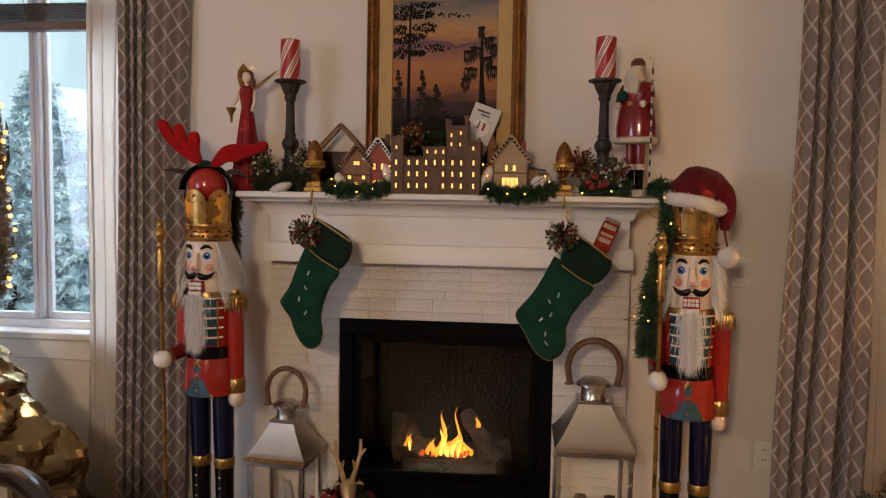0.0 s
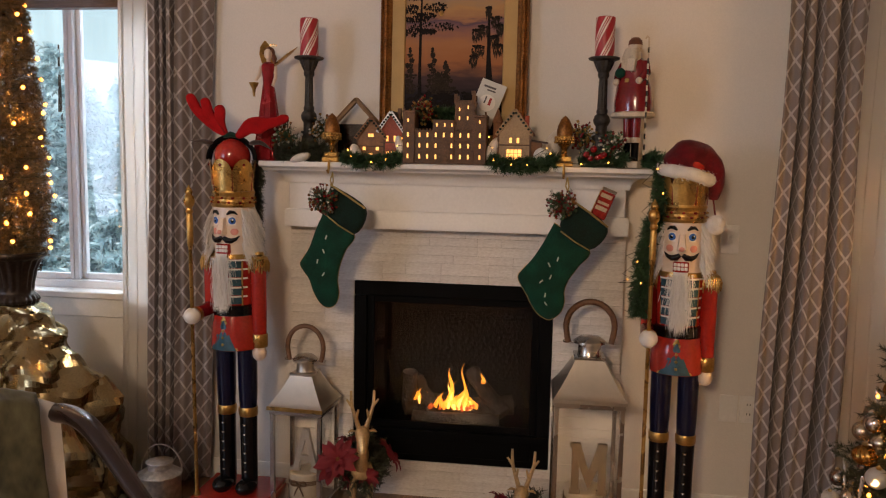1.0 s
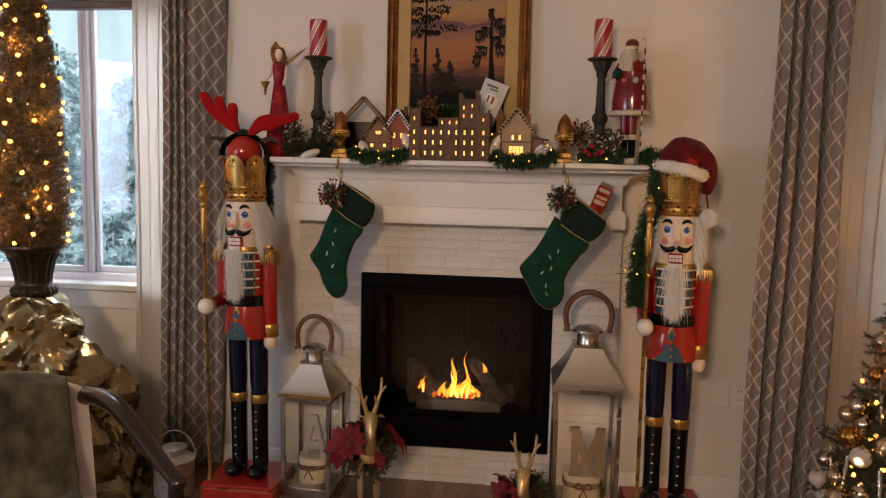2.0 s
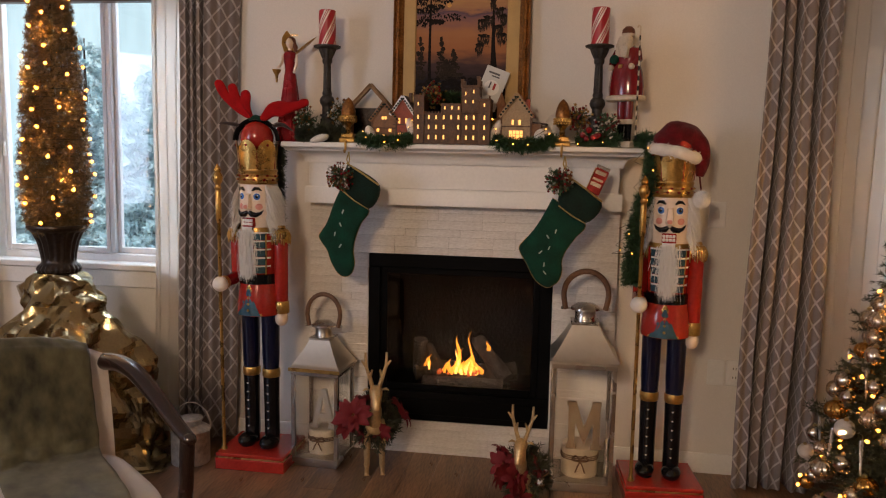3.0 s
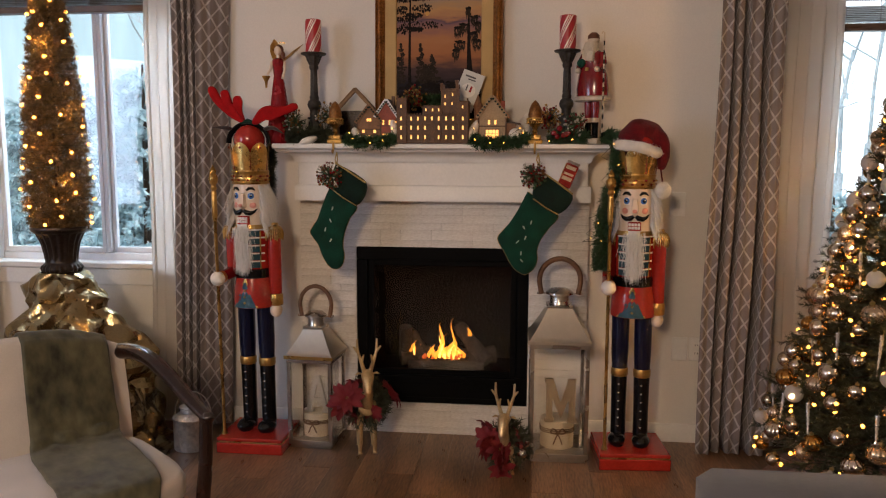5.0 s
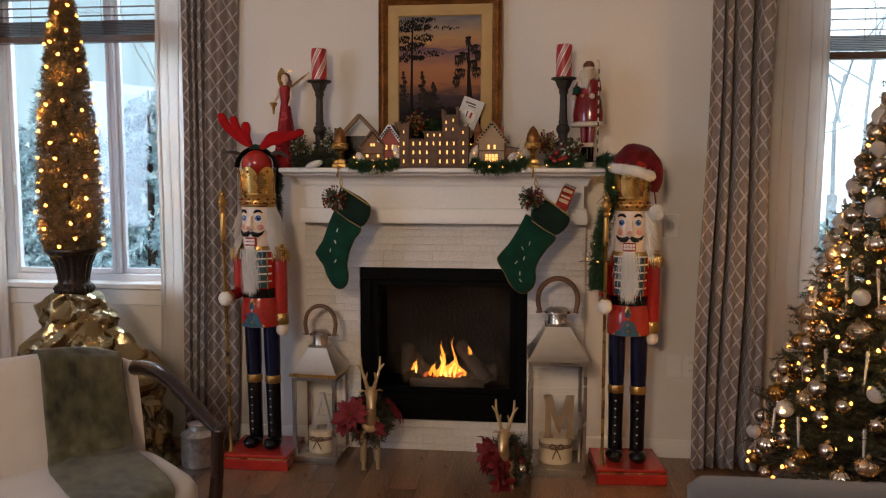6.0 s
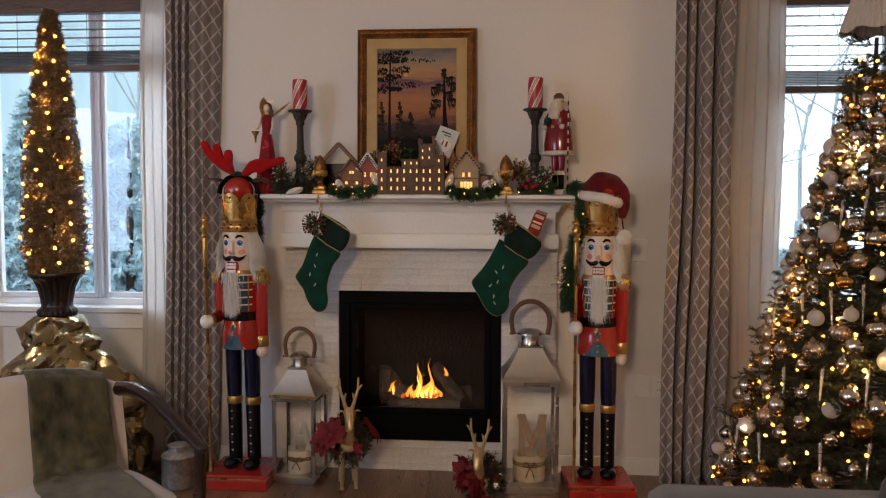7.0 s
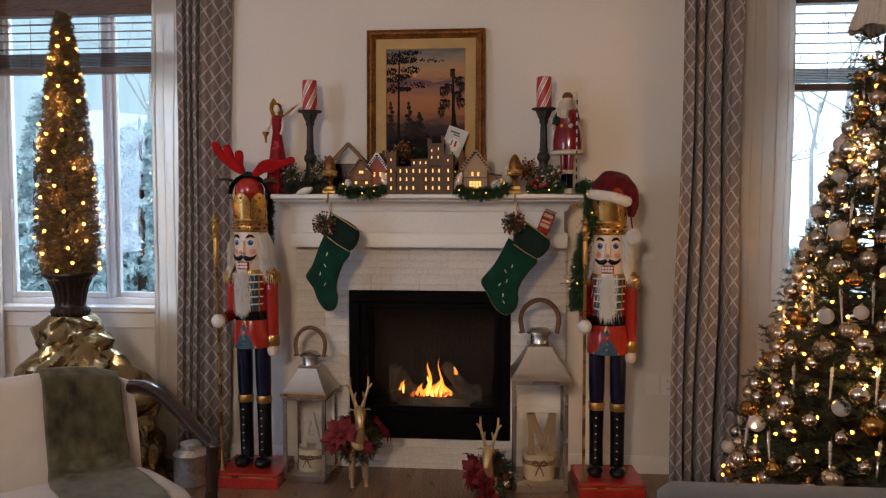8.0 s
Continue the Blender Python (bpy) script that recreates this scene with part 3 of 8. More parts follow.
def frame_ring(hx, z0, z1, w, prof):
    """A mitred frame: prof gives (inward share of w, out) pairs."""
    k = Kit()
    vs = []
    for q, o in prof:
        i = q * w
        vs += [(-hx + i, -o, z0 + i), (hx - i, -o, z0 + i), (hx - i, -o, z1 - i), (-hx + i, -o, z1 - i)]
    fs = [(r * 4 + c, r * 4 + (c + 1) % 4, (r + 1) * 4 + (c + 1) % 4, (r + 1) * 4 + c) for r in range(len(prof) - 1) for c in range(4)]
    return k.add(vs, fs)


part("frame", frame_ring(PW, 0, PH, 0.048, [(0, -0.03), (0, 0.012), (0.1, 0.02), (0.25, 0.014), (0.4, 0.022), (0.55, 0.024), (0.72, 0.012), (0.86, 0.008), (1, 0.002), (1, -0.02)]), OLDGOLD, pic, "carved gilt wooden frame", 25)
beads = Kit()
for i in range(60):
    t = i / 59 * (PH - 0.05) + 0.025
    for x in (-PW + 0.021, PW - 0.021):
        beads.ball((x, -0.021, t), 0.0075, s=(0.75, 0.6, 1.0 + 0.4 * math.sin(i * 2.1)), seg=6, rings=4)
for i in range(42):
    t = -PW + 0.03 + i / 41 * (2 * PW - 0.06)
    beads.ball((t, -0.021, PH - 0.021), 0.0075, s=(1.0 + 0.4 * math.sin(i * 2.1), 0.6, 0.75), seg=6, rings=4)
part("carved_beading", beads, OLDGOLD, pic)
LINEN = shade("gold_linen_mat", (0.50, 0.33, 0.13), 0.6, 0.15, var=0.1, big=10, fine=400, bump=0.2)
part("mat", frame_ring(PW - 0.047, 0.047, PH - 0.047, 0.056, [(0, 0.004), (0.92, 0.006), (1, -0.004)]), LINEN, pic)
# the canvas: a sunset in bands of height, with silhouettes as thin strokes of paint
CV = bpy.data.materials.new("sunset_canvas")
CV.use_nodes = True
nn, ll = CV.node_tree.nodes, CV.node_tree.links
tcx = nn.new("ShaderNodeTexCoord")
sp = nn.new("ShaderNodeSeparateXYZ")
ll.new(tcx.outputs["Object"], sp.inputs[0])
nz = nn.new("ShaderNodeTexNoise")
nz.inputs["Scale"].default_value, nz.inputs["Detail"].default_value = 9, 6
mpp = nn.new("ShaderNodeMapping")
mpp.inputs["Scale"].default_value = (1, 1, 4)
ll.new(tcx.outputs["Object"], mpp.inputs[0])
ll.new(mpp.outputs[0], nz.inputs["Vector"])
mm = nn.new("ShaderNodeMath")
mm.operation = "MULTIPLY_ADD"
ll.new(nz.outputs["Fac"], mm.inputs[0])
mm.inputs[1].default_value = 0.10
ll.new(sp.outputs[2], mm.inputs[2])
rp = nn.new("ShaderNodeMapRange")
rp.inputs["From Min"].default_value, rp.inputs["From Max"].default_value = 0.15, 0.78
ll.new(mm.outputs[0], rp.inputs[0])
cr = nn.new("ShaderNodeValToRGB")
cr.color_ramp.elements[0].position, cr.color_ramp.elements[0].color = 0.0, (0.012, 0.010, 0.014, 1)
cr.color_ramp.elements[1].position, cr.color_ramp.elements[1].color = 1.0, (0.13, 0.13, 0.15, 1)
for p_, c_ in ((0.26, (0.016, 0.013, 0.018)), (0.38, (0.07, 0.04, 0.04)), (0.48, (0.34, 0.14, 0.06)), (0.60, (0.38, 0.17, 0.08)), (0.715, (0.20, 0.11, 0.12)),
               (0.735, (0.11, 0.07, 0.10)), (0.755, (0.34, 0.17, 0.10)), (0.82, (0.44, 0.25, 0.11)), (0.90, (0.30, 0.23, 0.17))):
    e_ = cr.color_ramp.elements.new(p_)
    e_.color = (*c_, 1)
ll.new(rp.outputs[0], cr.inputs[0])
bs = nn["Principled BSDF"]
ll.new(cr.outputs[0], bs.inputs["Base Color"])
bs.inputs["Roughness"].default_value = 0.6
bs.inputs["Specular IOR Level"].default_value = 0.12
bpn = nn.new("ShaderNodeBump")
bpn.inputs["Strength"].default_value, bpn.inputs["Distance"].default_value = 0.3, 0.002
ll.new(nz.outputs["Fac"], bpn.inputs["Height"])
ll.new(bpn.outputs[0], bs.inputs["Normal"])
CX, CZ0, CZ1 = 0.203, 0.10, 0.727
part("canvas", Kit().box(-CX, CX, 0.002, 0.006, CZ0, CZ1, 0), CV, pic, "oil painting of a swamp at sunset")
PAINTDARK = shade("dark_oil_paint", (0.014, 0.010, 0.009), 0.6, spec=0.1, var=0.3, big=20, fine=150, bump=0.3)
PAINTMOSS = shade("mossy_oil_paint", (0.034, 0.024, 0.017), 0.6, spec=0.1, var=0.3, big=20, fine=150, bump=0.3)
PAINTSUN = shade("yellow_oil_paint", (0.75, 0.42, 0.10), 0.5, var=0.2, big=20, fine=150, bump=0.3)
pr = np.random.default_rng(11)


def dabs(cx, cz, rx, rz, n, size, droop=1.0):
    k = Kit()
    for i in range(n):
        a, r = pr.uniform(0, 6.28), math.sqrt(pr.uniform(0, 1))
        x, z = cx + rx * r * math.cos(a), cz + rz * r * math.sin(a)
        x = min(max(x, -CX + 0.004), CX - 0.004)
        z = min(z, CZ1 - 0.004)
        s = size * pr.uniform(0.5, 1.3)
        k.add([(x - s, 0.0008, z), (x, 0.0012, z - s * droop), (x + s, 0.0008, z), (x + s * 0.3, 0.0005, z + s * 0.6), (x - s * 0.4, 0.0005, z + s * 0.5)], [(0, 1, 2, 3, 4)])
    return k


def stroke(name, kit, mt):
    part(name, kit, mt, pic, recalc=False)


def strip(pts, back=0.001):
    """A painted stroke: (x, z, width) along its length."""
    k = Kit()
    vs = []
    for x, z, w in pts:
        vs += [(x - w / 2, back, z), (x + w / 2, back, z)]
    return k.add(vs, [(2 * i, 2 * i + 1, 2 * i + 3, 2 * i + 2) for i in range(len(pts) - 1)])


stroke("painted_trunk", strip([(-0.136, 0.2, 0.018), (-0.139, 0.35, 0.013), (-0.138, 0.55, 0.010), (-0.134, 0.724, 0.006)]), PAINTDARK)
for i, (z, d) in enumerate(((0.705, 0.10), (0.685, 0.06), (0.665, 0.13), (0.63, 0.09), (0.585, 0.05), (0.55, 0.08), (0.52, 0.06), (0.70, -0.06), (0.66, -0.06), (0.62, -0.06), (0.57, -0.06), (0.53, -0.05))):
    stroke("painted_foliage", dabs(-0.137 + d * 0.55 + 0.012 * math.sin(i * 2.7), z + 0.006 * math.cos(i * 3.1), abs(d) * (0.6 + 0.35 * (i % 3)), 0.011 + 0.008 * (i % 2), 85, 0.0036, 2.6), PAINTDARK)
    stroke("painted_bough", strip([(-0.137, z - 0.008, 0.004), (-0.137 + d * 0.5, z, 0.003), (-0.137 + d * 1.1, z - 0.004, 0.002)], 0.0014), PAINTDARK)
stroke("painted_trunk", strip([(0.160, 0.2, 0.085), (0.152, 0.27, 0.050), (0.146, 0.33, 0.028), (0.142, 0.42, 0.017), (0.141, 0.52, 0.012), (0.139, 0.62, 0.007)]), PAINTDARK)
for x, z, rx in ((0.115, 0.54, 0.022), (0.092, 0.525, 0.02), (0.17, 0.575, 0.022), (0.185, 0.545, 0.014), (0.10, 0.46, 0.025), (0.18, 0.465, 0.020), (0.08, 0.42, 0.015), (0.139, 0.615, 0.012), (0.165, 0.50, 0.018)):
    stroke("painted_moss", dabs(x, z - 0.012, rx * 1.1, 0.020, 46, 0.0026, 8.0), PAINTMOSS)
    stroke("painted_moss", dabs(x, z + 0.004, rx, 0.006, 40, 0.0040, 1.5), PAINTDARK)
    stroke("painted_bough", strip([(0.141, z - 0.01, 0.004), (x, z + 0.004, 0.002)], 0.0014), PAINTDARK)
for x, h, w in ((-0.085, 0.19, 0.030), (-0.03, 0.13, 0.036), (-0.178, 0.19, 0.030), (-0.06, 0.08, 0.04)):
    for q in range(9):
        stroke("painted_bush", dabs(x + 0.006 * math.sin(q * 2.3), 0.28 + h * q / 9, w * (1 - q / 9.5) * (0.7 + 0.5 * (q % 2)), 0.010, 40, 0.0045, 1.2), PAINTMOSS)
stroke("painted_ground", dabs(0.0, 0.225, 0.2, 0.055, 420, 0.011, 0.6), PAINTDARK)
stroke("painted_sun", Kit().lathe([(0.0001, 0), (0.010, 0)], 16, xf=pose(-0.055, 0.0009, 0.596, 90)), PAINTSUN)

# ---- nutcrackers ----
NUT = [RED, GOLD, SKIN, NAVY, BLACKGLOSS, TEAL, WHITEGLOSS, HAIR, PINK, EYEBLUE, DARKRED]
nr = np.random.default_rng(21)


def patch(k, r0, r1, z0, z1, a0, a1, mi, lift=0.0018, b0=None, b1=None, seg=8):
    """A painted piece on a round body, between angles (degrees, 0 is the front) that may differ at top and foot."""
    b0, b1 = a0 if b0 is None else b0, a1 if b1 is None else b1

    def fn(u, v):
        a = radians((a0 + (a1 - a0) * u) * (1 - v) + (b0 + (b1 - b0) * u) * v)
        r = r0 + (r1 - r0) * v + lift
        return (r * math.sin(a), -r * math.cos(a), z0 + (z1 - z0) * v)
    k.grid(fn, seg, 3, mi)


def fur(k, base, way, length, width, mi):
    for p, d in zip(base, way):
        p, d = Vector(p), Vector(d).normalized()
        side = d.cross(Vector(nr.normal(size=3))).normalized() * width
        ln = length * nr.uniform(0.7, 1.25)
        mid = p + d * ln * 0.5
        tip = p + d * ln + Vector((nr.normal() * 0.004, nr.normal() * 0.002, -0.25 * ln * nr.uniform(0, 0.5)))
        k.add([p - side, p + side, mid + side, mid - side, tip], [(0, 1, 2, 3), (3, 2, 4)], mi)


def nutcracker_mesh(lean, hold, turn):
    """The whole figure on its base; lean: how far its crown stands to the side."""
    k = Kit()
    k.box(-0.158, 0.158, -0.16, 0.13, 0, 0.052, 0.004, 0).box(-0.155, 0.155, -0.157, 0.127, 0.052, 0.058, 0.001, 1).box(-0.156, 0.156, -0.158, 0.128, 0.058, 0.075, 0.004, 0)
    for s in (-1, 1):
        x = 0.0500 * s
        k.ball((x + 0.004 * s, -0.035, 0.098), 0.042, 4, (0.95, 1.35, 0.78))
        k.lathe([(0.030, 0.08), (0.034, 0.12), (0.034, 0.25), (0.036, 0.40)], 20, 4, Matrix.Translation((x, 0, 0)))
        for i in range(6):
            z = 0.16 + i * 0.04
            k.tube([(x - 0.006, -0.0350, z + 0.002), (x, -0.0362, z), (x + 0.006, -0.0350, z + 0.002)], 0.0011, 5, 1)
            k.ball((x, -0.0362, z), 0.0032, 6, seg=6, rings=4)
        k.lathe([(0.037, 0.395), (0.0395, 0.40), (0.0395, 0.428), (0.037, 0.433)], 20, 1, Matrix.Translation((x, 0, 0)))
        k.lathe([(0.035, 0.43), (0.0385, 0.50), (0.0400, 0.69)], 20, 3, Matrix.Translation((x, 0, 0)))
    # coat skirt with its teal front panel
    k.lathe([(0.088, 0.682), (0.099, 0.684), (0.101, 0.70), (0.096, 0.77), (0.084, 0.828)], 32, 0)
    patch(k, 0.1005, 0.087, 0.686, 0.822, -42, 36, 1, 0.0015, -3, 3)
    patch(k, 0.1005, 0.089, 0.686, 0.806, -37, 31, 5, 0.0030, -2, 2)
    for z in (0.71, 0.738, 0.766):
        k.ball((0, -0.102 + (z - 0.70) * 0.09, z), 0.006, 1, seg=8, rings=6)
    k.lathe([(0.080, 0.822), (0.087, 0.824), (0.087, 0.864), (0.080, 0.868)], 32, 4)
    # torso with laced panels
    k.lathe([(0.079, 0.86), (0.081, 0.90), (0.086, 1.00), (0.086, 1.045), (0.078, 1.066), (0.05, 1.072)], 32, 0)
    for s in (-1, 1):
        lo, hi = (15, 50) if s > 0 else (-50, -15)
        for i in range(5):
            z = 0.868 + i * 0.037
            patch(k, 0.0795 + 0.0017 * i, 0.081 + 0.0017 * i, z + 0.005, z + 0.035, lo, hi, 5, 0.002)
            patch(k, 0.0795 + 0.0017 * i, 0.0795 + 0.0017 * i, z + 0.033, z + 0.040, lo - 2, hi + 16 if s > 0 else hi + 2, 6, 0.004)
        patch(k, 0.080, 0.087, 0.868, 1.05, hi - 2 if s > 0 else lo - 1, hi + 2 if s > 0 else lo + 2, 1, 0.004)
    k.lathe([(0.070, 1.052), (0.082, 1.056), (0.080, 1.074), (0.066, 1.078)], 28, 1)
    # arms, epaulettes with fringe
    for s in (-1, 1):
        x = 0.108 * s
        T = Matrix.Translation((x, 0.0, 0))
        if s > 0:
            k.lathe([(0.027, 0.730), (0.029, 0.74), (0.031, 0.88), (0.032, 1.03), (0.027, 1.06), (0.01, 1.07)], 20, 0, T)
            k.lathe([(0.030, 0.690), (0.033, 0.694), (0.033, 0.742), (0.030, 0.746)], 20, 1, T)
            k.ball((x, -0.004, 0.666), 0.030, 2, (0.95, 1.0, 1.15))
        else:
            k.lathe([(0.023, 0.825), (0.030, 0.84), (0.031, 0.92), (0.032, 1.03), (0.027, 1.06), (0.01, 1.07)], 20, 0, T)
            k.tube([(x, 0.0, 0.845), (x - 0.012 if hold < -0.13 else x, -0.04, 0.836), (hold + 0.024 if hold < -0.13 else hold, -0.09, 0.828)], [0.030, 0.029, 0.027], 16, 10)
            k.tube([(hold + 0.024 if hold < -0.13 else hold, -0.088, 0.828), (hold + 0.016 if hold < -0.13 else hold, -0.100, 0.826)], [0.030, 0.030], 16, 1)
            k.ball((hold, -0.125, 0.824), 0.034, 6)
        k.lathe([(0.018, 1.072), (0.036, 1.062), (0.039, 1.055), (0.035, 1.050)], 20, 1, T)
        k.lathe([(0.0001, 1.084), (0.020, 1.082), (0.023, 1.072)], 16, 1, T)
        for i in range(26):
            a = 2 * math.pi * i / 26
            px, py = x + 0.036 * math.cos(a), 0.036 * math.sin(a)
            k.tube([(px, py, 1.053), (px + 0.006 * math.cos(a), 0.041 * math.sin(a), 1.034), (px + 0.004 * math.cos(a), 0.041 * math.sin(a), 1.010 - 0.006 * (i % 3))], [0.0036, 0.0042, 0.0026], 5, 1)
    # staff with finials, held beside the base
    sx, sy = hold, -0.125
    k.lathe([(0.0001, 0.062), (0.012, 0.068), (0.014, 0.08), (0.008, 0.092), (0.0075, 0.10), (0.0075, 1.10), (0.010, 1.105), (0.0125, 1.12), (0.0125, 1.225), (0.010, 1.235), (0.016, 1.245),
             (0.012, 1.252), (0.012, 1.262), (0.019, 1.272), (0.022, 1.288), (0.019, 1.304), (0.012, 1.312), (0.015, 1.322), (0.012, 1.332), (0.004, 1.345), (0.0001, 1.352)], 14, 1, Matrix.Translation((sx, sy, 0)))
    # head
    k.lathe([(0.064, 1.062), (0.076, 1.072), (0.079, 1.13), (0.080, 1.21), (0.078, 1.27)], 32, 2)
    R = 0.080
    for s in (-1, 1):
        a = 27 * s
        patch(k, R, R, 1.192, 1.228, a - 10, a + 10, 6, 0.001)
        ex, ey = R * math.sin(radians(a)), -R * math.cos(radians(a))
        e = Matrix.Translation((ex, ey, 1.210)) @ pose(0, 0, 0, 0, 0, a)
        k.ball((0, 0, 0), 0.0145, 9, (1, 0.32, 1), 14, 8, e)
        k.ball((0, -0.003, 0), 0.0075, 4, (1, 0.4, 1), 10, 6, e)
        k.ball((0.003, -0.006, 0.004), 0.0025, 6, (1, 0.4, 1), 8, 6, e)
        br = [(radians(s * d), 1.233 + h) for d, h in ((13, 0.002), (22, 0.012), (32, 0.012), (42, 0.002))]
        k.tube([(0.0815 * math.sin(q), -0.0815 * math.cos(q), z) for q, z in br], [0.004, 0.0075, 0.0065, 0.002], 8, 4)
        ch = Matrix.Translation((0.0775 * math.sin(radians(33 * s)), -0.0775 * math.cos(radians(33 * s)), 1.166)) @ pose(0, 0, 0, 0, 0, 33 * s)
        k.ball((0, 0, 0), 0.016, 8, (1, 0.35, 0.9), 14, 8, ch)
        mo = [(radians(s * d), 1.137 + h) for d, h in ((3, 0.006), (12, -0.004), (24, -0.007), (36, 0.0), (46, 0.014))]
        k.tube([(0.085 * math.sin(q), -0.085 * math.cos(q), z) for q, z in mo], [0.008, 0.0125, 0.011, 0.007, 0.0015], 10, 4)
    k.add([(-0.012, -0.079, 1.222), (0.012, -0.079, 1.222), (-0.018, -0.077, 1.156), (0.018, -0.077, 1.156), (-0.007, -0.088, 1.217), (0.007, -0.088, 1.217), (-0.014, -0.107, 1.164), (0.014, -0.107, 1.164), (0, -0.098, 1.150)],
          [(0, 2, 6, 4), (1, 5, 7, 3), (4, 6, 7, 5), (0, 4, 5, 1), (6, 8, 7), (2, 8, 6), (7, 8, 3)], 2)
    k.ball((0, -0.102, 1.166), 0.012, 8, (1.0, 0.7, 0.75), 12, 8)
    k.box(-0.028, 0.028, -0.089, -0.06, 1.076, 1.118, 0.004, 0)
    for row, z in ((0, 1.100), (1, 1.085)):
        for i in range(4):
            k.box(-0.026 + i * 0.013, -0.0145 + i * 0.013, -0.094, -0.08, z, z + 0.0125, 0.002, 6)
    # beard and hair as tufts
    b, w = [], []
    for i in range(1700):
        t = nr.uniform(0, 1)
        x = nr.normal() * 0.018 * (1 - 0.15 * t)
        b.append((x, -0.090 - 0.010 * (1 - abs(x) / 0.05) - nr.uniform(0, 0.012), 1.074 - 0.175 * t))
        w.append((x * 1.5, -0.02, -0.5))
    k.grid(lambda u, v: ((u - 0.5) * 0.052 * (1 - 0.35 * v), -0.097 - 0.010 * math.sin(math.pi * u), 1.080 - 0.20 * v), 6, 8, 7)
    fur(k, b, w, 0.058, 0.0009, 7)
    b, w = [], []
    for i in range(3400):
        s = 1 if i % 2 else -1
        a = radians(nr.uniform(52, 175)) * s
        z = nr.uniform(1.09, 1.262)
        b.append((0.081 * math.sin(a), -0.081 * math.cos(a), z))
        w.append((math.sin(a) * 0.45, -math.cos(a) * 0.3, -0.8))
    fur(k, b, w, 0.080, 0.0010, 7)
    for s in (-1, 1):
        k.grid(lambda u, v: ((0.082 + 0.026 * v) * math.sin(radians(54 + 116 * u)) * s, -(0.082 + 0.026 * v) * math.cos(radians(54 + 116 * u)), 1.262 - 0.17 * v - 0.02 * math.sin(9 * u)), 14, 5, 7)
    # crown: braided band, flared scalloped wall, red ball
    k.lathe([(0.079, 1.262), (0.085, 1.264), (0.087, 1.270), (0.083, 1.276), (0.083, 1.314), (0.087, 1.320), (0.085, 1.327), (0.079, 1.329)], 40, 1)
    for i in range(36):
        a = 2 * math.pi * i / 36
        for z, d in ((1.283, 1), (1.300, -1)):
            k.ball((0.0845 * math.cos(a), 0.0845 * math.sin(a), z), 0.0075, 1 if (i + (d > 0)) % 3 else 10, (1, 1, 0.7), 6, 4)

    def crown(u, v, r):
        a = 2 * math.pi * u
        top = 1.405 + 0.050 * abs(math.cos(3 * a + 1.57)) ** 0.6
        z = 1.326 + (top - 1.326) * v
        return ((r + 0.010 * v) * math.cos(a), (r + 0.010 * v) * math.sin(a), z)
    k.grid(lambda u, v: crown(u, v, 0.0810), 72, 6, 1, loop=True)
    k.grid(lambda u, v: crown(u, v, 0.0775), 72, 6, 10, loop=True)
    for i in range(6):
        a = math.pi * (i + 0.5) / 3
        k.ball((0.090 * math.cos(a), 0.090 * math.sin(a), 1.432), 0.006, 10, seg=8, rings=6)
        k.tube([(0.0820 * math.cos(a + 0.52), 0.0820 * math.sin(a + 0.52), 1.329), (0.0888 * math.cos(a + 0.52), 0.0888 * math.sin(a + 0.52), 1.40)], 0.002, 5, 10)
    k.ball((0, 0, 1.466), 0.071, 0, (1, 1, 1.02), 28, 18)
    k.v = [(p[0] + lean * max(0.0, p[2] - 0.1) / 1.4, p[1], p[2]) for p in k.v]
    c, s_ = math.cos(radians(turn)), math.sin(radians(turn))
    k.v = [(p[0] * c - p[1] * s_, p[0] * s_ + p[1] * c, p[2]) if p[2] > 0.0765 or math.hypot(p[0] - hold, p[1] + 0.125) < 0.03 and p[2] > 0.06 else p for p in k.v]
    return k.mesh("nutcracker", NUT, 40, recalc=False)


for x, y, rz, sc, lean, hold, turn, lab in ((-0.853, -0.220, 0, 1.0, -0.020, -0.119, -9, "large painted wooden nutcracker soldier wearing felt antlers"), (0.888, -0.203, 4, 0.993, -0.004, -0.102, -13, "large painted wooden nutcracker soldier wearing a santa hat")):
    o = tagged(new("nutcracker", nutcracker_mesh(lean, hold, turn)), lab, "nutcracker", "nutcrackers beside the fireplace")
    o.matrix_basis = RISE @ pose(x, y, 0, 0, 0, rz) @ Matrix.Diagonal((sc, sc, sc, 1))

# ---- lanterns ----
CANDLE = shade("ivory_wax", (0.50, 0.42, 0.31), 0.55, var=0.05, fine=50, bump=0.05)
LANGLASS = glass("lantern_glass", (0.88, 0.86, 0.82), 0.0)
RIBBON = shade("brown_twine", (0.14, 0.07, 0.03), 0.8, var=0.3, fine=200, bump=0.4)
PETALRED = shade("poinsettia_red", (0.20, 0.006, 0.014), 0.7, var=0.25, big=30, fine=120, bump=0.2, per_island=0.3)


SATIN = shade("satin_steel_sheet", (0.66, 0.62, 0.55), 0.36, 1.0, var=0.03, big=3, fine=40, bump=0.01, rvar=0.04)
CHAMP = shade("champagne_plate", (0.74, 0.61, 0.42), 0.24, 0.85, var=0.08, fine=90, bump=0.05)


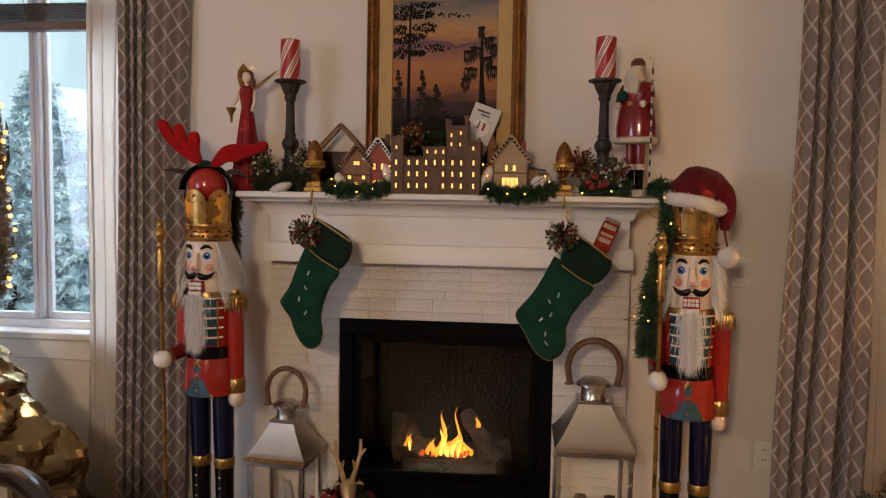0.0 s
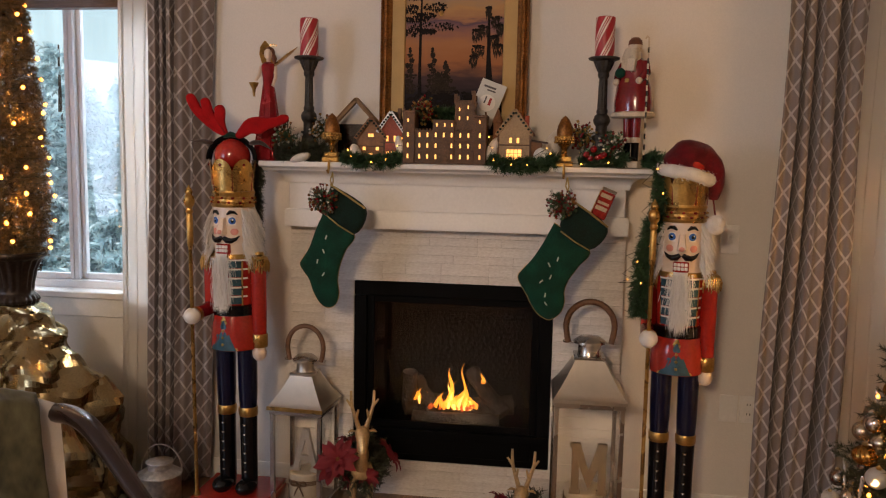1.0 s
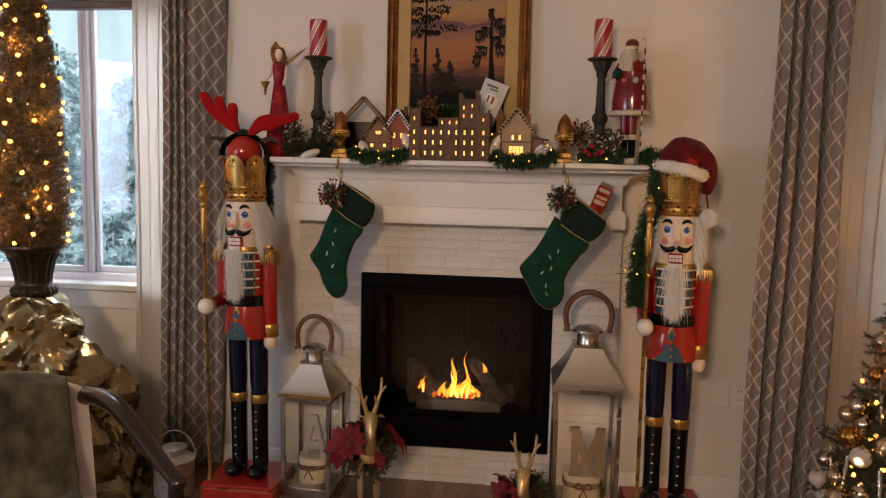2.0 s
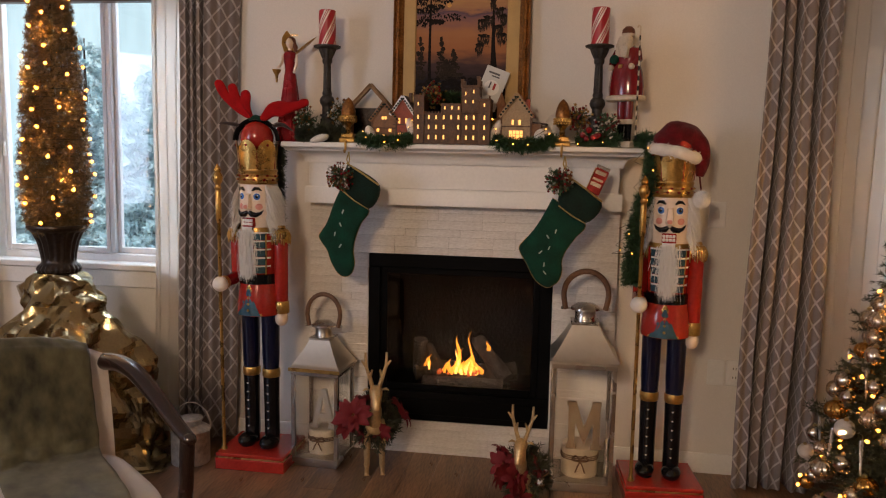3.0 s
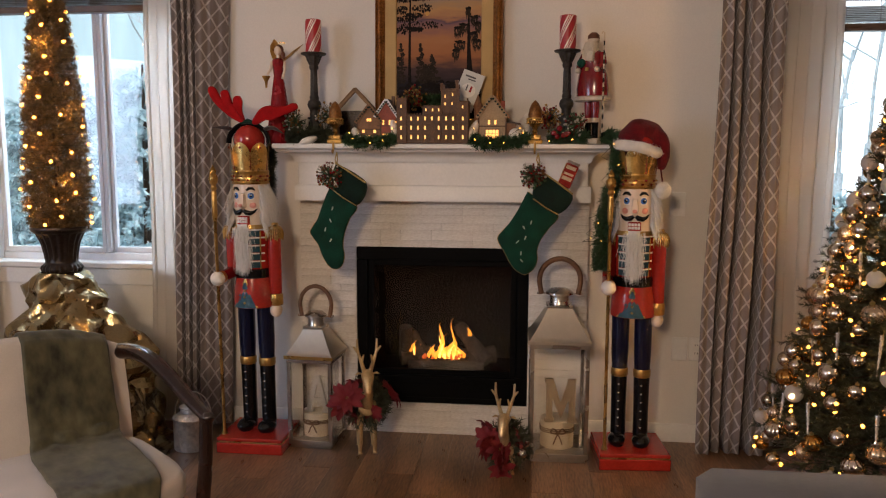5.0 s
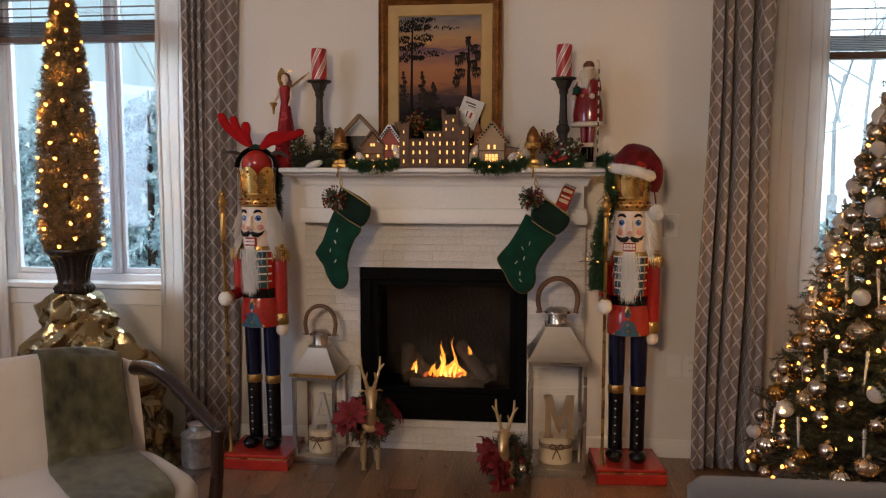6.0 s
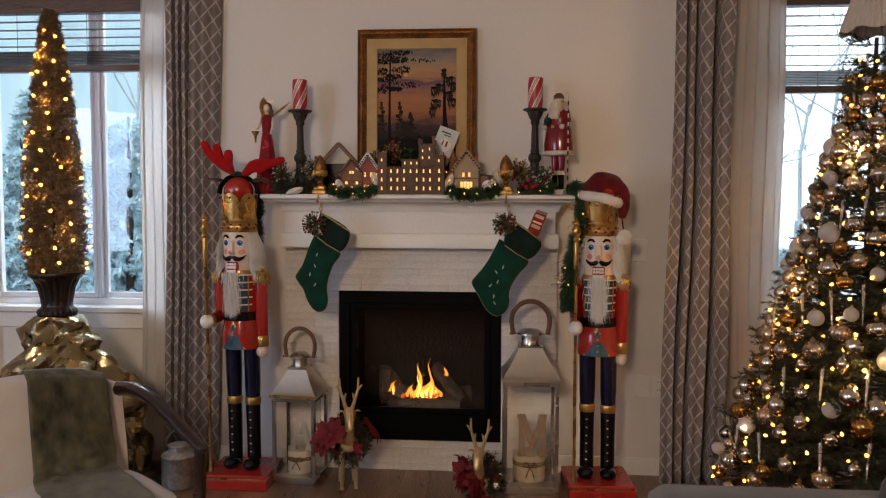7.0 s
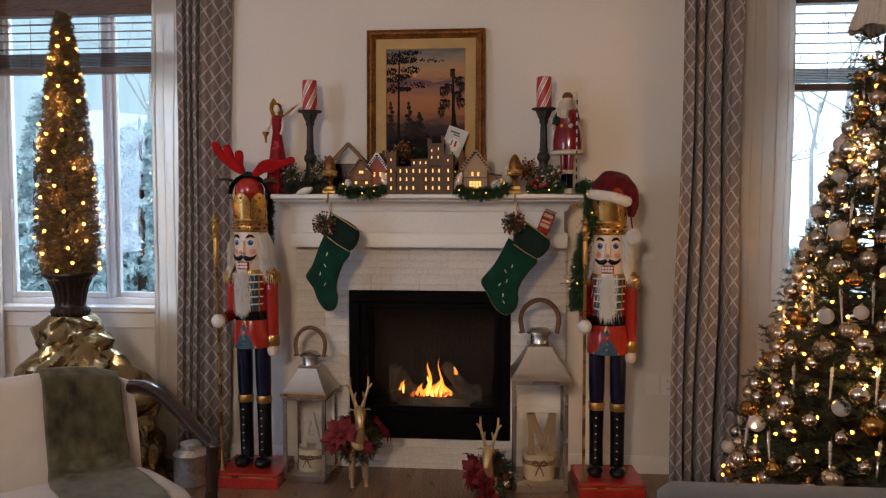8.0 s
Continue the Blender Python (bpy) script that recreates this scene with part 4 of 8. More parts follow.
def letter(ch, h, w, t):
    """A block letter with slab feet, of chrome plate."""
    k = Kit()
    s = 0.30 * w if ch == "M" else 0.24 * w
    if ch == "M":
        e = 0.22 * w
        k.prism([(-w / 2, 0), (-w / 2 + e, 0), (-w / 2 + e, h * 0.55), (0, h * 0.10), (w / 2 - e, h * 0.55), (w / 2 - e, 0), (w / 2, 0), (w / 2, h), (w / 2 - e * 1.1, h), (0, h * 0.45), (-w / 2 + e * 1.1, h), (-w / 2, h)], -t, 0)
        for x in (-w / 2 + e / 2, w / 2 - e / 2):
            k.box(x - e * 0.75, x + e * 0.75, -t - 0.0006, 0.0006, 0, h * 0.085, 0.001)
            k.box(x - e * 0.75, x + e * 0.6, -t - 0.0006, 0.0006, h * 0.915, h, 0.001)
    else:
        e = 0.20 * w
        k.prism([(-w / 2, 0), (-w / 2 + e, 0), (0, h * 0.80), (w / 2 - e, 0), (w / 2, 0), (e * 0.55, h), (-e * 0.55, h)], -t, 0)
        k.box(-w * 0.26, w * 0.26, -t + 0.001, -0.001, h * 0.27, h * 0.38, 0.001)
        for x in (-w / 2 + e / 2, w / 2 - e / 2):
            k.box(x - e * 0.95, x + e * 0.95, -t - 0.0006, 0.0006, 0, h * 0.085, 0.001)
    return k


def lantern(m, w, hb, roof, neck, handle, ch, label):
    """A square steel and glass lantern: body w wide and hb high, with roof, neck and hoop heights over it."""
    L = thing("lantern", m, label, "lantern", "lanterns on the floor")
    h = w / 2
    base = Kit().box(-h + 0.012, h - 0.012, -h + 0.012, h - 0.012, 0, 0.018, 0.002).box(-h, h, -h, h, 0.018, 0.042, 0.003)
    part("base", base, STEEL, L)
    for sx in (-1, 1):
        for sy in (-1, 1):
            x, y = sx * (h - 0.011), sy * (h - 0.011)
            part("post", Kit().box(x - 0.009, x + 0.009, y - 0.009, y + 0.009, 0.042, hb - 0.02, 0.002), STEEL, L)
    part("top_frame", Kit().box(-h, h, -h, -h + 0.022, hb - 0.02, hb, 0.002).box(-h, h, h - 0.022, h, hb - 0.02, hb, 0.002)
         .box(-h, -h + 0.022, -h + 0.022, h - 0.022, hb - 0.02, hb, 0.002).box(h - 0.022, h, -h + 0.022, h - 0.022, hb - 0.02, hb, 0.002), STEEL, L)
    for a in range(4):
        g = part("glass_panel", Kit().box(-h + 0.02, h - 0.02, -h + 0.009, -h + 0.012, 0.042, hb - 0.02, 0), LANGLASS, L, m=pose(0, 0, 0, 0, 0, 90 * a))
        g.visible_shadow = False
    # flared hipped roof
    n = 7
    prof = [(h + 0.006, hb), (h + 0.006, hb + 0.012)]
    for i in range(n + 1):
        t = i / n
        prof.append((h + 0.003 + (0.21 * w - h - 0.003) * (1.12 * t - 0.12 * t * t), hb + 0.014 + (roof - 0.014) * (0.9 * t + 0.1 * t * t)))
    k = Kit()
    vs = [(sx * r, sy * r, z) for r, z in prof for sx, sy in ((-1, -1), (1, -1), (1, 1), (-1, 1))]
    fs = [(i * 4 + j, i * 4 + (j + 1) % 4, (i + 1) * 4 + (j + 1) % 4, (i + 1) * 4 + j) for i in range(len(prof) - 1) for j in range(4)]
    fs += [(3, 2, 1, 0), tuple((len(prof) - 1) * 4 + j for j in range(4))]
    part("roof", k.add(vs, fs), SATIN, L, sharp=25)
    # warm reflection on this lantern's eave, put in as a gold strip
    if ch == "A":
        part("eave_gleam", Kit().box(-h - 0.008, h + 0.008, -h - 0.009, -h - 0.0062, hb - 0.001, hb + 0.015, 0.001), GOLD, L, "gold strip imitating a warm reflection on the eave")
    z = hb + roof
    r = 0.165 * w
    part("collar", Kit().box(-r * 1.35, r * 1.35, -r * 1.35, r * 1.35, z, z + 0.012, 0.003), STEEL, L)
    part("chimney", Kit().lathe([(r * 1.05, z + 0.012), (r * 1.05, z + 0.016), (r, z + 0.02), (r, z + neck - 0.025), (r * 1.15, z + neck - 0.02)], 24), STEEL, L)
    part("cap", Kit().lathe([(r * 1.25, z + neck - 0.022), (r * 1.42, z + neck - 0.020), (r * 1.40, z + neck - 0.012), (r * 0.9, z + neck + 0.004), (0.0001, z + neck + 0.010)], 24), STEEL, L)
    zt, hr = z + neck - 0.022, 0.31 * w
    pts = [(hr * 1.0, 0, zt), (hr * 1.12, 0, zt + handle * 0.35)] + [(hr * 1.12 * math.cos(a), 0, zt + handle * 0.40 + handle * 0.60 * math.sin(a)) for a in (math.pi * q / 10 for q in range(1, 10))] + [(-hr * 1.12, 0, zt + handle * 0.35), (-hr, 0, zt)]
    hd = part("handle", Kit().tube(spline(pts, 3), 0.045 * w, 10), LEATHER, L, "brown leather wrapped hoop handle")
    for s in (-1, 1):
        part("handle_pin", Kit().tube([(s * r * 1.2, 0, zt + 0.004), (s * (hr + 0.012), 0, zt + 0.004)], 0.0035, 8).ball((s * (hr + 0.014), 0, zt + 0.004), 0.007, seg=8, rings=6), STEEL, hd)
    # what stands inside the lantern
    M = m
    cr, chh = 0.29 * w, 0.50 * w
    c = thing("pillar_candle", M @ Matrix.Translation((0, 0.0, 0.042)), "ivory pillar candle tied with brown twine", "candle", "candles in the lanterns")
    part("wax", Kit().lathe([(cr * 0.97, 0), (cr, 0.004), (cr, chh - 0.004), (cr * 0.9, chh), (cr * 0.4, chh - 0.006), (0.0001, chh - 0.006)], 28), CANDLE, c)
    tw = Kit()
    for q in range(3):
        tw.tube([((cr + 0.002) * math.cos(a), (cr + 0.002) * math.sin(a), chh * (0.60 + 0.06 * q + 0.02 * math.sin(3 * a))) for a in (2 * math.pi * i / 24 for i in range(25))], 0.0022, 6)
    part("twine", tw, RIBBON, c)
    bow = Kit()
    for s in (-1, 1):
        bow.tube(spline([(0, -cr - 0.006, chh * 0.62), (s * 0.020, -cr - 0.012, chh * 0.80), (s * 0.032, -cr - 0.008, chh * 0.64), (0, -cr - 0.006, chh * 0.60)], 4), 0.004, 6)
        bow.tube([(0, -cr - 0.006, chh * 0.60), (s * 0.012, -cr - 0.008, chh * 0.4), (s * 0.020, -cr - 0.006, chh * 0.22)], 0.003, 6)
    part("bow", bow, RIBBON, c)
    lh = 0.205 if ch == "M" else 0.185
    lt = part("monogram_letter", letter(ch, lh, lh * (0.64 if ch == "M" else 0.60), 0.018), CHAMP if ch == "M" else SATIN, None, m=RISE @ M @ Matrix.Translation((0.01, -h + 0.065 if ch == "M" else -0.01, 0.042 + chh + 0.002)) @ pose(0, 0, 0, 0, 0, 0))
    tagged(lt, "chrome block letter standing on the lantern candle", "letter", "letters in the lanterns")
    return L


lantern(pose(-0.584, -0.172, 0, 0, 0, -4), 0.222, 0.440, 0.130, 0.076, 0.148, "A", "smaller brushed steel lantern with a leather hoop handle")
lantern(pose(0.562, -0.183, 0, 0, 0, 1), 0.266, 0.555, 0.150, 0.080, 0.165, "M", "taller brushed steel lantern with a leather hoop handle")

# ---- armchair with a throw ----
UPH = shade("oatmeal_upholstery", (0.62, 0.57, 0.53), 0.85, var=0.06, big=6, fine=350, bump=0.25, sheen=0.15)
DARKWOOD = shade("espresso_polished_wood", (0.026, 0.011, 0.008), 0.24, var=0.25, big=3, fine=18, bump=0.04, coat=0.15, stretch=(6, 1, 6))
# the velvet's sheen patches are mottled into the colour, light olive to near black
OLIVE = shade("olive_velvet", (0.118, 0.110, 0.062), 0.6, var=0.42, big=2.6, fine=14, bump=0.05, sheen=0.2, stretch=(1.5, 1, 0.8), col2=(0.009, 0.010, 0.007), spec=0.25)
CH = pose(-0.985, -1.575, 0, 0, 0, 50) @ Matrix.Diagonal((1, 1, 0.915, 1))
chair = thing("armchair", CH, "cream upholstered armchair with curved dark wood arms", "armchair")


def arch(x):
    return 0.872 - 0.085 * (abs(x + 0.06) / 0.36) ** 2.6


bk = Kit()


def shell(u, v):
    """A closed pad round the back: front face, rolled top, rear face."""
    x = -0.42 + 0.72 * u
    top = arch(x)
    a = v
    edge = 1 - abs(2 * u - 1) ** 6 * 0.6
    if a < 0.42:
        t = a / 0.42
        return (x, 0.215 + 0.05 * t - 0.018 * edge * math.sin(math.pi * min(1, t + 0.08)), 0.40 + (top - 0.03 - 0.40) * t)
    if a < 0.58:
        t = (a - 0.42) / 0.16
        return (x, 0.265 + 0.04 * (1 - math.cos(math.pi * t)) / 1.0, top - 0.03 + 0.03 * math.sin(math.pi * t))
    t = (a - 0.58) / 0.42
    return (x, 0.345 - 0.06 * t, top - 0.03 + (0.36 - top + 0.03) * t)


bk.grid(shell, 21, 30)
for s in (0, 1):
    col = [shell(s, j / 29) for j in range(30)]
    bk.add(col, [tuple(range(30))])
part("backrest", bk, UPH, chair, sharp=50)


def seat_fn(u, v):
    a, r = 2 * math.pi * u, v
    n = 5.0
    c, s_ = math.cos(a), math.sin(a)
    q = (abs(c) ** n + abs(s_) ** n) ** (-1 / n)
    prof = [(0.0, 0.475), (0.5, 0.474), (0.85, 0.468), (0.97, 0.452), (1.0, 0.43), (1.0, 0.37), (0.96, 0.355), (0.0, 0.355)]
    f = r * (len(prof) - 1)
    i = min(int(f), len(prof) - 2)
    w = f - i
    rad, z = prof[i][0] * (1 - w) + prof[i + 1][0] * w, prof[i][1] * (1 - w) + prof[i + 1][1] * w
    return (-0.06 + 0.365 * q * c * rad, -0.02 + 0.275 * q * s_ * rad, z)


part("seat", Kit().grid(seat_fn, 40, 22, loop=True), UPH, chair, sharp=60)
part("seat_rail", Kit().box(-0.405, 0.285, -0.27, 0.25, 0.315, 0.355, 0.01), DARKWOOD, chair)
for s in (-1, 1):
    pts = spline([(0.298 * s, 0.290, 0.760), (0.315 * s, 0.20, 0.772), (0.330 * s, 0.10, 0.760), (0.342 * s, -0.02, 0.715), (0.352 * s, -0.14, 0.660), (0.360 * s, -0.235, 0.622)], 5)
    side = -0.12 if s < 0 else 0.0
    pts = [p + Vector((side, 0, 0)) for p in pts]
    n = len(pts)
    part("armrest", Kit().tube(pts, [0.037 - 0.017 * i / n for i in range(n)], 12, flat=0.85).ball(pts[-1], 0.022, seg=10, rings=8), DARKWOOD, chair)
    part("front_leg", Kit().tube([p + Vector((side, 0, 0)) for p in spline([(0.358 * s, -0.228, 0.62), (0.346 * s, -0.238, 0.45), (0.328 * s, -0.245, 0.30), (0.312 * s, -0.255, 0.0)], 4)], [0.021] * 5 + [0.022] * 4 + [0.021, 0.019, 0.017, 0.015], 10), DARKWOOD, chair)
    part("rear_leg", Kit().tube([(0.26 * s + side, 0.24, 0.36), (0.265 * s + side, 0.29, 0.0)], [0.022, 0.016], 10), DARKWOOD, chair)


def throw_fn(u, v):
    """Cloth over the back, down the front and along the seat."""
    x = -0.036 + 0.282 * u + 0.008 * math.sin(7 * v + 2 * u)
    top = arch(x)
    path = [(0.362, 0.46), (0.356, 0.70), (0.352, top - 0.02), (0.30, top + 0.010), (0.255, top - 0.02), (0.228, 0.70), (0.196, 0.56), (0.170, 0.495), (0.10, 0.484), (-0.05, 0.483), (-0.20, 0.478), (-0.272, 0.465), (-0.292, 0.40), (-0.296, 0.30)]
    f = v * (len(path) - 1)
    i = min(int(f), len(path) - 2)
    w = f - i
    y, z = path[i][0] * (1 - w) + path[i + 1][0] * w, path[i][1] * (1 - w) + path[i + 1][1] * w
    x += 0.05 * max(0, v - 0.5) * (1 - 2 * u) * 0.5 - 0.17 * max(0, v - 0.5)
    d = 0.009 * noise.noise(Vector((u * 5, v * 14, 2.0))) + 0.004 * noise.noise(Vector((u * 13, v * 30, 5.0))) + 0.016 * math.exp(-((v - 0.53) / 0.025) ** 2) * math.sin(9 * u + 1) + 0.010 * math.exp(-((v - 0.47) / 0.02) ** 2) * math.sin(7 * u)
    return (x, y - abs(d) - 0.004, z + abs(d) * 0.8 + 0.003)


tp = Kit().grid(throw_fn, 26, 90)
tob = part("throw_blanket", tp, OLIVE, None, "", 180, recalc=False)
tob.matrix_basis = RISE @ CH
tob.modifiers.new("thickness", "SOLIDIFY").thickness = 0.006
tagged(tob, "olive green velvet throw draped over the armchair", "throw")

# ---- grey sofa near the walk ----
GREY = shade("grey_woven_fabric", (0.115, 0.112, 0.118), 0.9, var=0.1, big=5, fine=420, bump=0.35, sheen=0.2)
GREYDARK = shade("charcoal_cushion_fabric", (0.075, 0.07, 0.075), 0.9, var=0.15, big=6, fine=400, bump=0.35, sheen=0.2)
sofa = thing("sofa", Matrix.Translation((1.748, -2.03, 0)) @ Matrix.Diagonal((1, 1, 0.722, 1)), "grey fabric sofa seen from behind", "sofa")
part("back", Kit().box(-0.93, 0.93, 0.0, 0.18, 0.12, 0.912, 0.035), GREY, sofa, sharp=60)
part("base", Kit().box(-0.93, 0.93, -0.75, -0.002, 0.12, 0.40, 0.02), GREY, sofa)
for x in (-0.83, 0.83):
    part("arm", Kit().box(x - 0.1, x + 0.1, -0.75, -0.004, 0.405, 0.60, 0.03), GREY, sofa)
part("seat_cushion", Kit().box(-0.725, 0.725, -0.74, -0.006, 0.405, 0.52, 0.03), GREY, sofa)
for x in (-0.85, 0.85):
    for y in (-0.68, 0.10):
        part("foot", Kit().lathe([(0.02, 0), (0.03, 0.12)], 12, xf=Matrix.Translation((x, y, 0))), DARKWOOD, sofa)


def cushion(m, w, h, t):
    def fn(u, v):
        a, b = 2 * math.pi * u, math.pi * v
        c, s_ = math.cos(a), math.sin(a)
        q = (abs(c) ** 5 + abs(s_) ** 5) ** (-1 / 5)
        r = math.sin(b)
        pinch = 1 + 0.10 * abs(math.sin(2 * a)) * r
        return (w / 2 * q * c * r * pinch, -t / 2 * math.cos(b) * (1 - 0.5 * r ** 8), h / 2 * q * s_ * r * pinch)
    ob = solid("cushion", Kit().grid(fn, 32, 16, loop=True), GREYDARK, "charcoal fabric cushion standing on the sofa", "cushion", m=m, sharp=70)
    return ob


cushion(pose(1.49, -2.13, 0.575, -8, 12, 0), 0.42, 0.40, 0.13)

# ---- table under gold cloth, urn and bronze tinsel tree ----
LAME = shade("gold_lame_cloth", (0.37, 0.285, 0.15), 0.22, 1.0, var=0.12, big=5, fine=160, bump=0.05, rvar=0.06)
UX, UY = -1.722, -0.38


CREASES = [(Vector(noise.random_unit_vector()), f, ph) for f, ph in ((2.6, 0.2), (3.3, 1.3), (3.9, 0.7), (4.7, 2.1), (6.5, 0.4), (9.1, 1.9))]


def crumple(p):
    """Folds of stiff cloth: flat facets that meet in sharp creases."""
    d = 0.0
    for way, f, ph in CREASES:
        d += abs((way.dot(p) * f + ph + 0.12 * noise.noise(p * 1.6 + way)) % 1.0 - 0.5) / f
    return d - 0.35


def cloth_fn(u, v):
    a = 2 * math.pi * u
    prof = [(0.0, 0.858), (0.090, 0.860), (0.108, 0.852), (0.135, 0.825), (0.148, 0.775), (0.185, 0.735), (0.200, 0.680), (0.222, 0.63), (0.255, 0.50), (0.262, 0.34), (0.275, 0.18), (0.30, 0.06), (0.33, 0.018), (0.36, 0.008)]
    f = v * (len(prof) - 1)
    i = min(int(f), len(prof) - 2)
    w = f - i
    r, z = prof[i][0] * (1 - w) + prof[i + 1][0] * w, prof[i][1] * (1 - w) + prof[i + 1][1] * w
    c, s_ = math.cos(a), math.sin(a)
    amt = min(1.0, max(0, r - 0.08) / 0.08)
    base = Vector((c * r * 1.7, s_ * r * 1.7, z * 1.25))
    d = 0.34 * crumple(base) + 0.05 * abs((7 * u + 0.5 * noise.noise(base * 2)) % 1.0 - 0.5) * min(1, max(0, 0.70 - z) * 4)
    r2 = r + d * amt
    r2 *= 1 + 0.14 * min(c, 0.0)
    if c > 0.2 and z < 0.70:
        r2 += 0.15 * (c - 0.2) * min(1, (0.70 - z) * 3.0)
    z2 = z + (0.13 * crumple(base + Vector((7, 2, 5))) * amt if z > 0.03 else 0)
    y = s_ * r2 * 0.86
    return (c * r2, min(y, 0.385), max(z2, 0.006))


cloth = solid("gold_cloth", Kit().grid(cloth_fn, 150, 84, loop=True), LAME, "crumpled gold lame cloth draped over a small table", "cloth", m=Matrix.Translation((UX, UY, 0)), sharp=7)
tab = thing("side_table", (UX, UY, 0), "small round side table hidden under gold cloth", "table")
part("tabletop", Kit().lathe([(0.165, 0.60), (0.17, 0.605), (0.17, 0.62), (0.165, 0.625)], 28), DARKWOOD, tab)
part("pedestal", Kit().lathe([(0.16, 0), (0.16, 0.02), (0.04, 0.05), (0.03, 0.3), (0.04, 0.59), (0.06, 0.60)], 20), DARKWOOD, tab)
part("riser", Kit().lathe([(0.078, 0.626), (0.078, 0.848)], 24), DARKWOOD, tab)
URNM = shade("dark_bronze_urn", (0.035, 0.024, 0.018), 0.35, 0.5, var=0.25, big=10, fine=90, bump=0.1)
urn = thing("urn", (UX, UY, 0.86), "dark bronze fluted urn on the gold cloth", "urn")


def urn_fn(u, v):
    prof = [(0.0, 0.002), (0.085, 0.0), (0.09, 0.012), (0.082, 0.026), (0.070, 0.04), (0.070, 0.07), (0.082, 0.13), (0.10, 0.172), (0.118, 0.186), (0.125, 0.196), (0.123, 0.206), (0.108, 0.206), (0.10, 0.19), (0.0, 0.185)]
    f = v * (len(prof) - 1)
    i = min(int(f), len(prof) - 2)
    w = f - i
    r, z = prof[i][0] * (1 - w) + prof[i + 1][0] * w, prof[i][1] * (1 - w) + prof[i + 1][1] * w
    fl = 1 + (0.035 * math.cos(18 * 2 * math.pi * u) if 0.05 < z < 0.175 else 0) + (0.03 * math.cos(24 * 2 * math.pi * u) if z < 0.03 else 0)
    return (r * fl * math.cos(2 * math.pi * u), r * fl * math.sin(2 * math.pi * u), z)


part("body", Kit().grid(urn_fn, 144, 40, loop=True), URNM, urn, sharp=60)

trng = np.random.default_rng(8)
topi = thing("topiary_tree", Matrix.Translation((UX, UY, 1.05)) @ Matrix.Diagonal((1, 1, 1.02, 1)), "slim bronze tinsel tree with lit warm lights", "christmas tree")
part("trunk", Kit().tube([(0, 0, 0), (0, 0, 1.24)], [0.012, 0.004], 8), BARK, topi)


def topi_r(z):
    return np.interp(z, [0.0, 0.03, 0.12, 0.45, 0.70, 1.0, 1.18, 1.27], [0.10, 0.130, 0.150, 0.138, 0.118, 0.076, 0.048, 0.016])


nb = 3600
zz = trng.uniform(0, 1, nb) ** 1.15 * 1.25 + 0.01
aa = trng.uniform(0, 2 * np.pi, nb)
rr_ = topi_r(zz)
inner_ = rr_ * trng.uniform(0.05, 0.80, nb)
bs_ = np.stack([inner_ * np.cos(aa), inner_ * np.sin(aa), zz - 0.012], 1)
wy = np.stack([np.cos(aa + trng.normal(0, 0.35, nb)), np.sin(aa + trng.normal(0, 0.35, nb)), trng.normal(0.15, 0.35, nb)], 1)
tris = sprigs(bs_, wy, np.maximum(0.02, rr_ - inner_) * trng.uniform(0.8, 1.12, nb), 42, 0.017, 0.0026, 62, trng)
part("tinsel_foliage", needle_mesh("tinsel_foliage", tris, BRONZETINSEL), None, topi)


# the default bulb size is swollen to imitate the bloom round a lit bulb
def lights_on(name, M, label, spots, wire_r=0.0012, bulb=0.0074, wound=False):
    """A string of small warm bulbs through the given places, with each bulb and its green wire."""
    st = thing(name, M, label, "string lights", "strings of warm lights")
    bm_ = Kit().lathe([(0.0001, -bulb * 0.9), (bulb * 0.9, -bulb * 0.3), (bulb, bulb * 0.3), (bulb * 0.5, bulb * 1.4), (0.0001, bulb * 1.7)], 8).mesh("bulb", WARMBULB)
    for p in spots:
        part("bulb", bm_, None, st, m=Matrix.Translation(p) @ pose(0, 0, 0, trng.uniform(-70, 70), trng.uniform(-70, 70), 0))
    wk = Kit()
    for a, b in zip(spots[:-1], spots[1:]):
        if wound:
            a0, ra, rb = math.atan2(a[1], a[0]), math.hypot(a[0], a[1]), math.hypot(b[0], b[1])
            da = (math.atan2(b[1], b[0]) - a0) % (2 * math.pi)
            wk.tube([((ra + (rb - ra) * q / 5) * 0.9 * math.cos(a0 + da * q / 5), (ra + (rb - ra) * q / 5) * 0.9 * math.sin(a0 + da * q / 5), a[2] + (b[2] - a[2]) * q / 5) for q in range(6)], wire_r, 3)
            continue
        wk.tube([a, ((a[0] + b[0]) * 0.46, (a[1] + b[1]) * 0.46, (a[2] + b[2]) / 2 - 0.01), b], wire_r, 4)
    tagged(part("wire", wk, DARKFIR, st), kind="stuff")
    return st


spots = []
for i in range(84):
    t = (i + 0.5) / 84
    z = 0.03 + 1.17 * t ** 1.12
    a = i * 2.399 + trng.uniform(-0.4, 0.4)
    r = float(topi_r(z)) * trng.uniform(0.95, 1.07)
    spots.append((r * math.cos(a), r * math.sin(a), z + trng.uniform(-0.02, 0.02)))
lights_on("string_lights", Matrix.Translation((UX, UY, 1.05)), "warm white string lights wound round the tinsel tree", spots, wire_r=0.0009, wound=True)

for z_, a_ in ((0.10, 4.2), (0.20, 5.5), (0.36, 4.7), (0.52, 5.7), (0.62, 4.1), (0.80, 5.0), (1.02, 4.5)):
    r_ = float(topi_r(z_)) * 1.12
    lamp("topiary_lights_glow", "POINT", 0.5, (1.0, 0.50, 0.14), Matrix.Translation((UX + r_ * math.cos(a_), UY + r_ * math.sin(a_), 1.05 + z_)), 0.006)

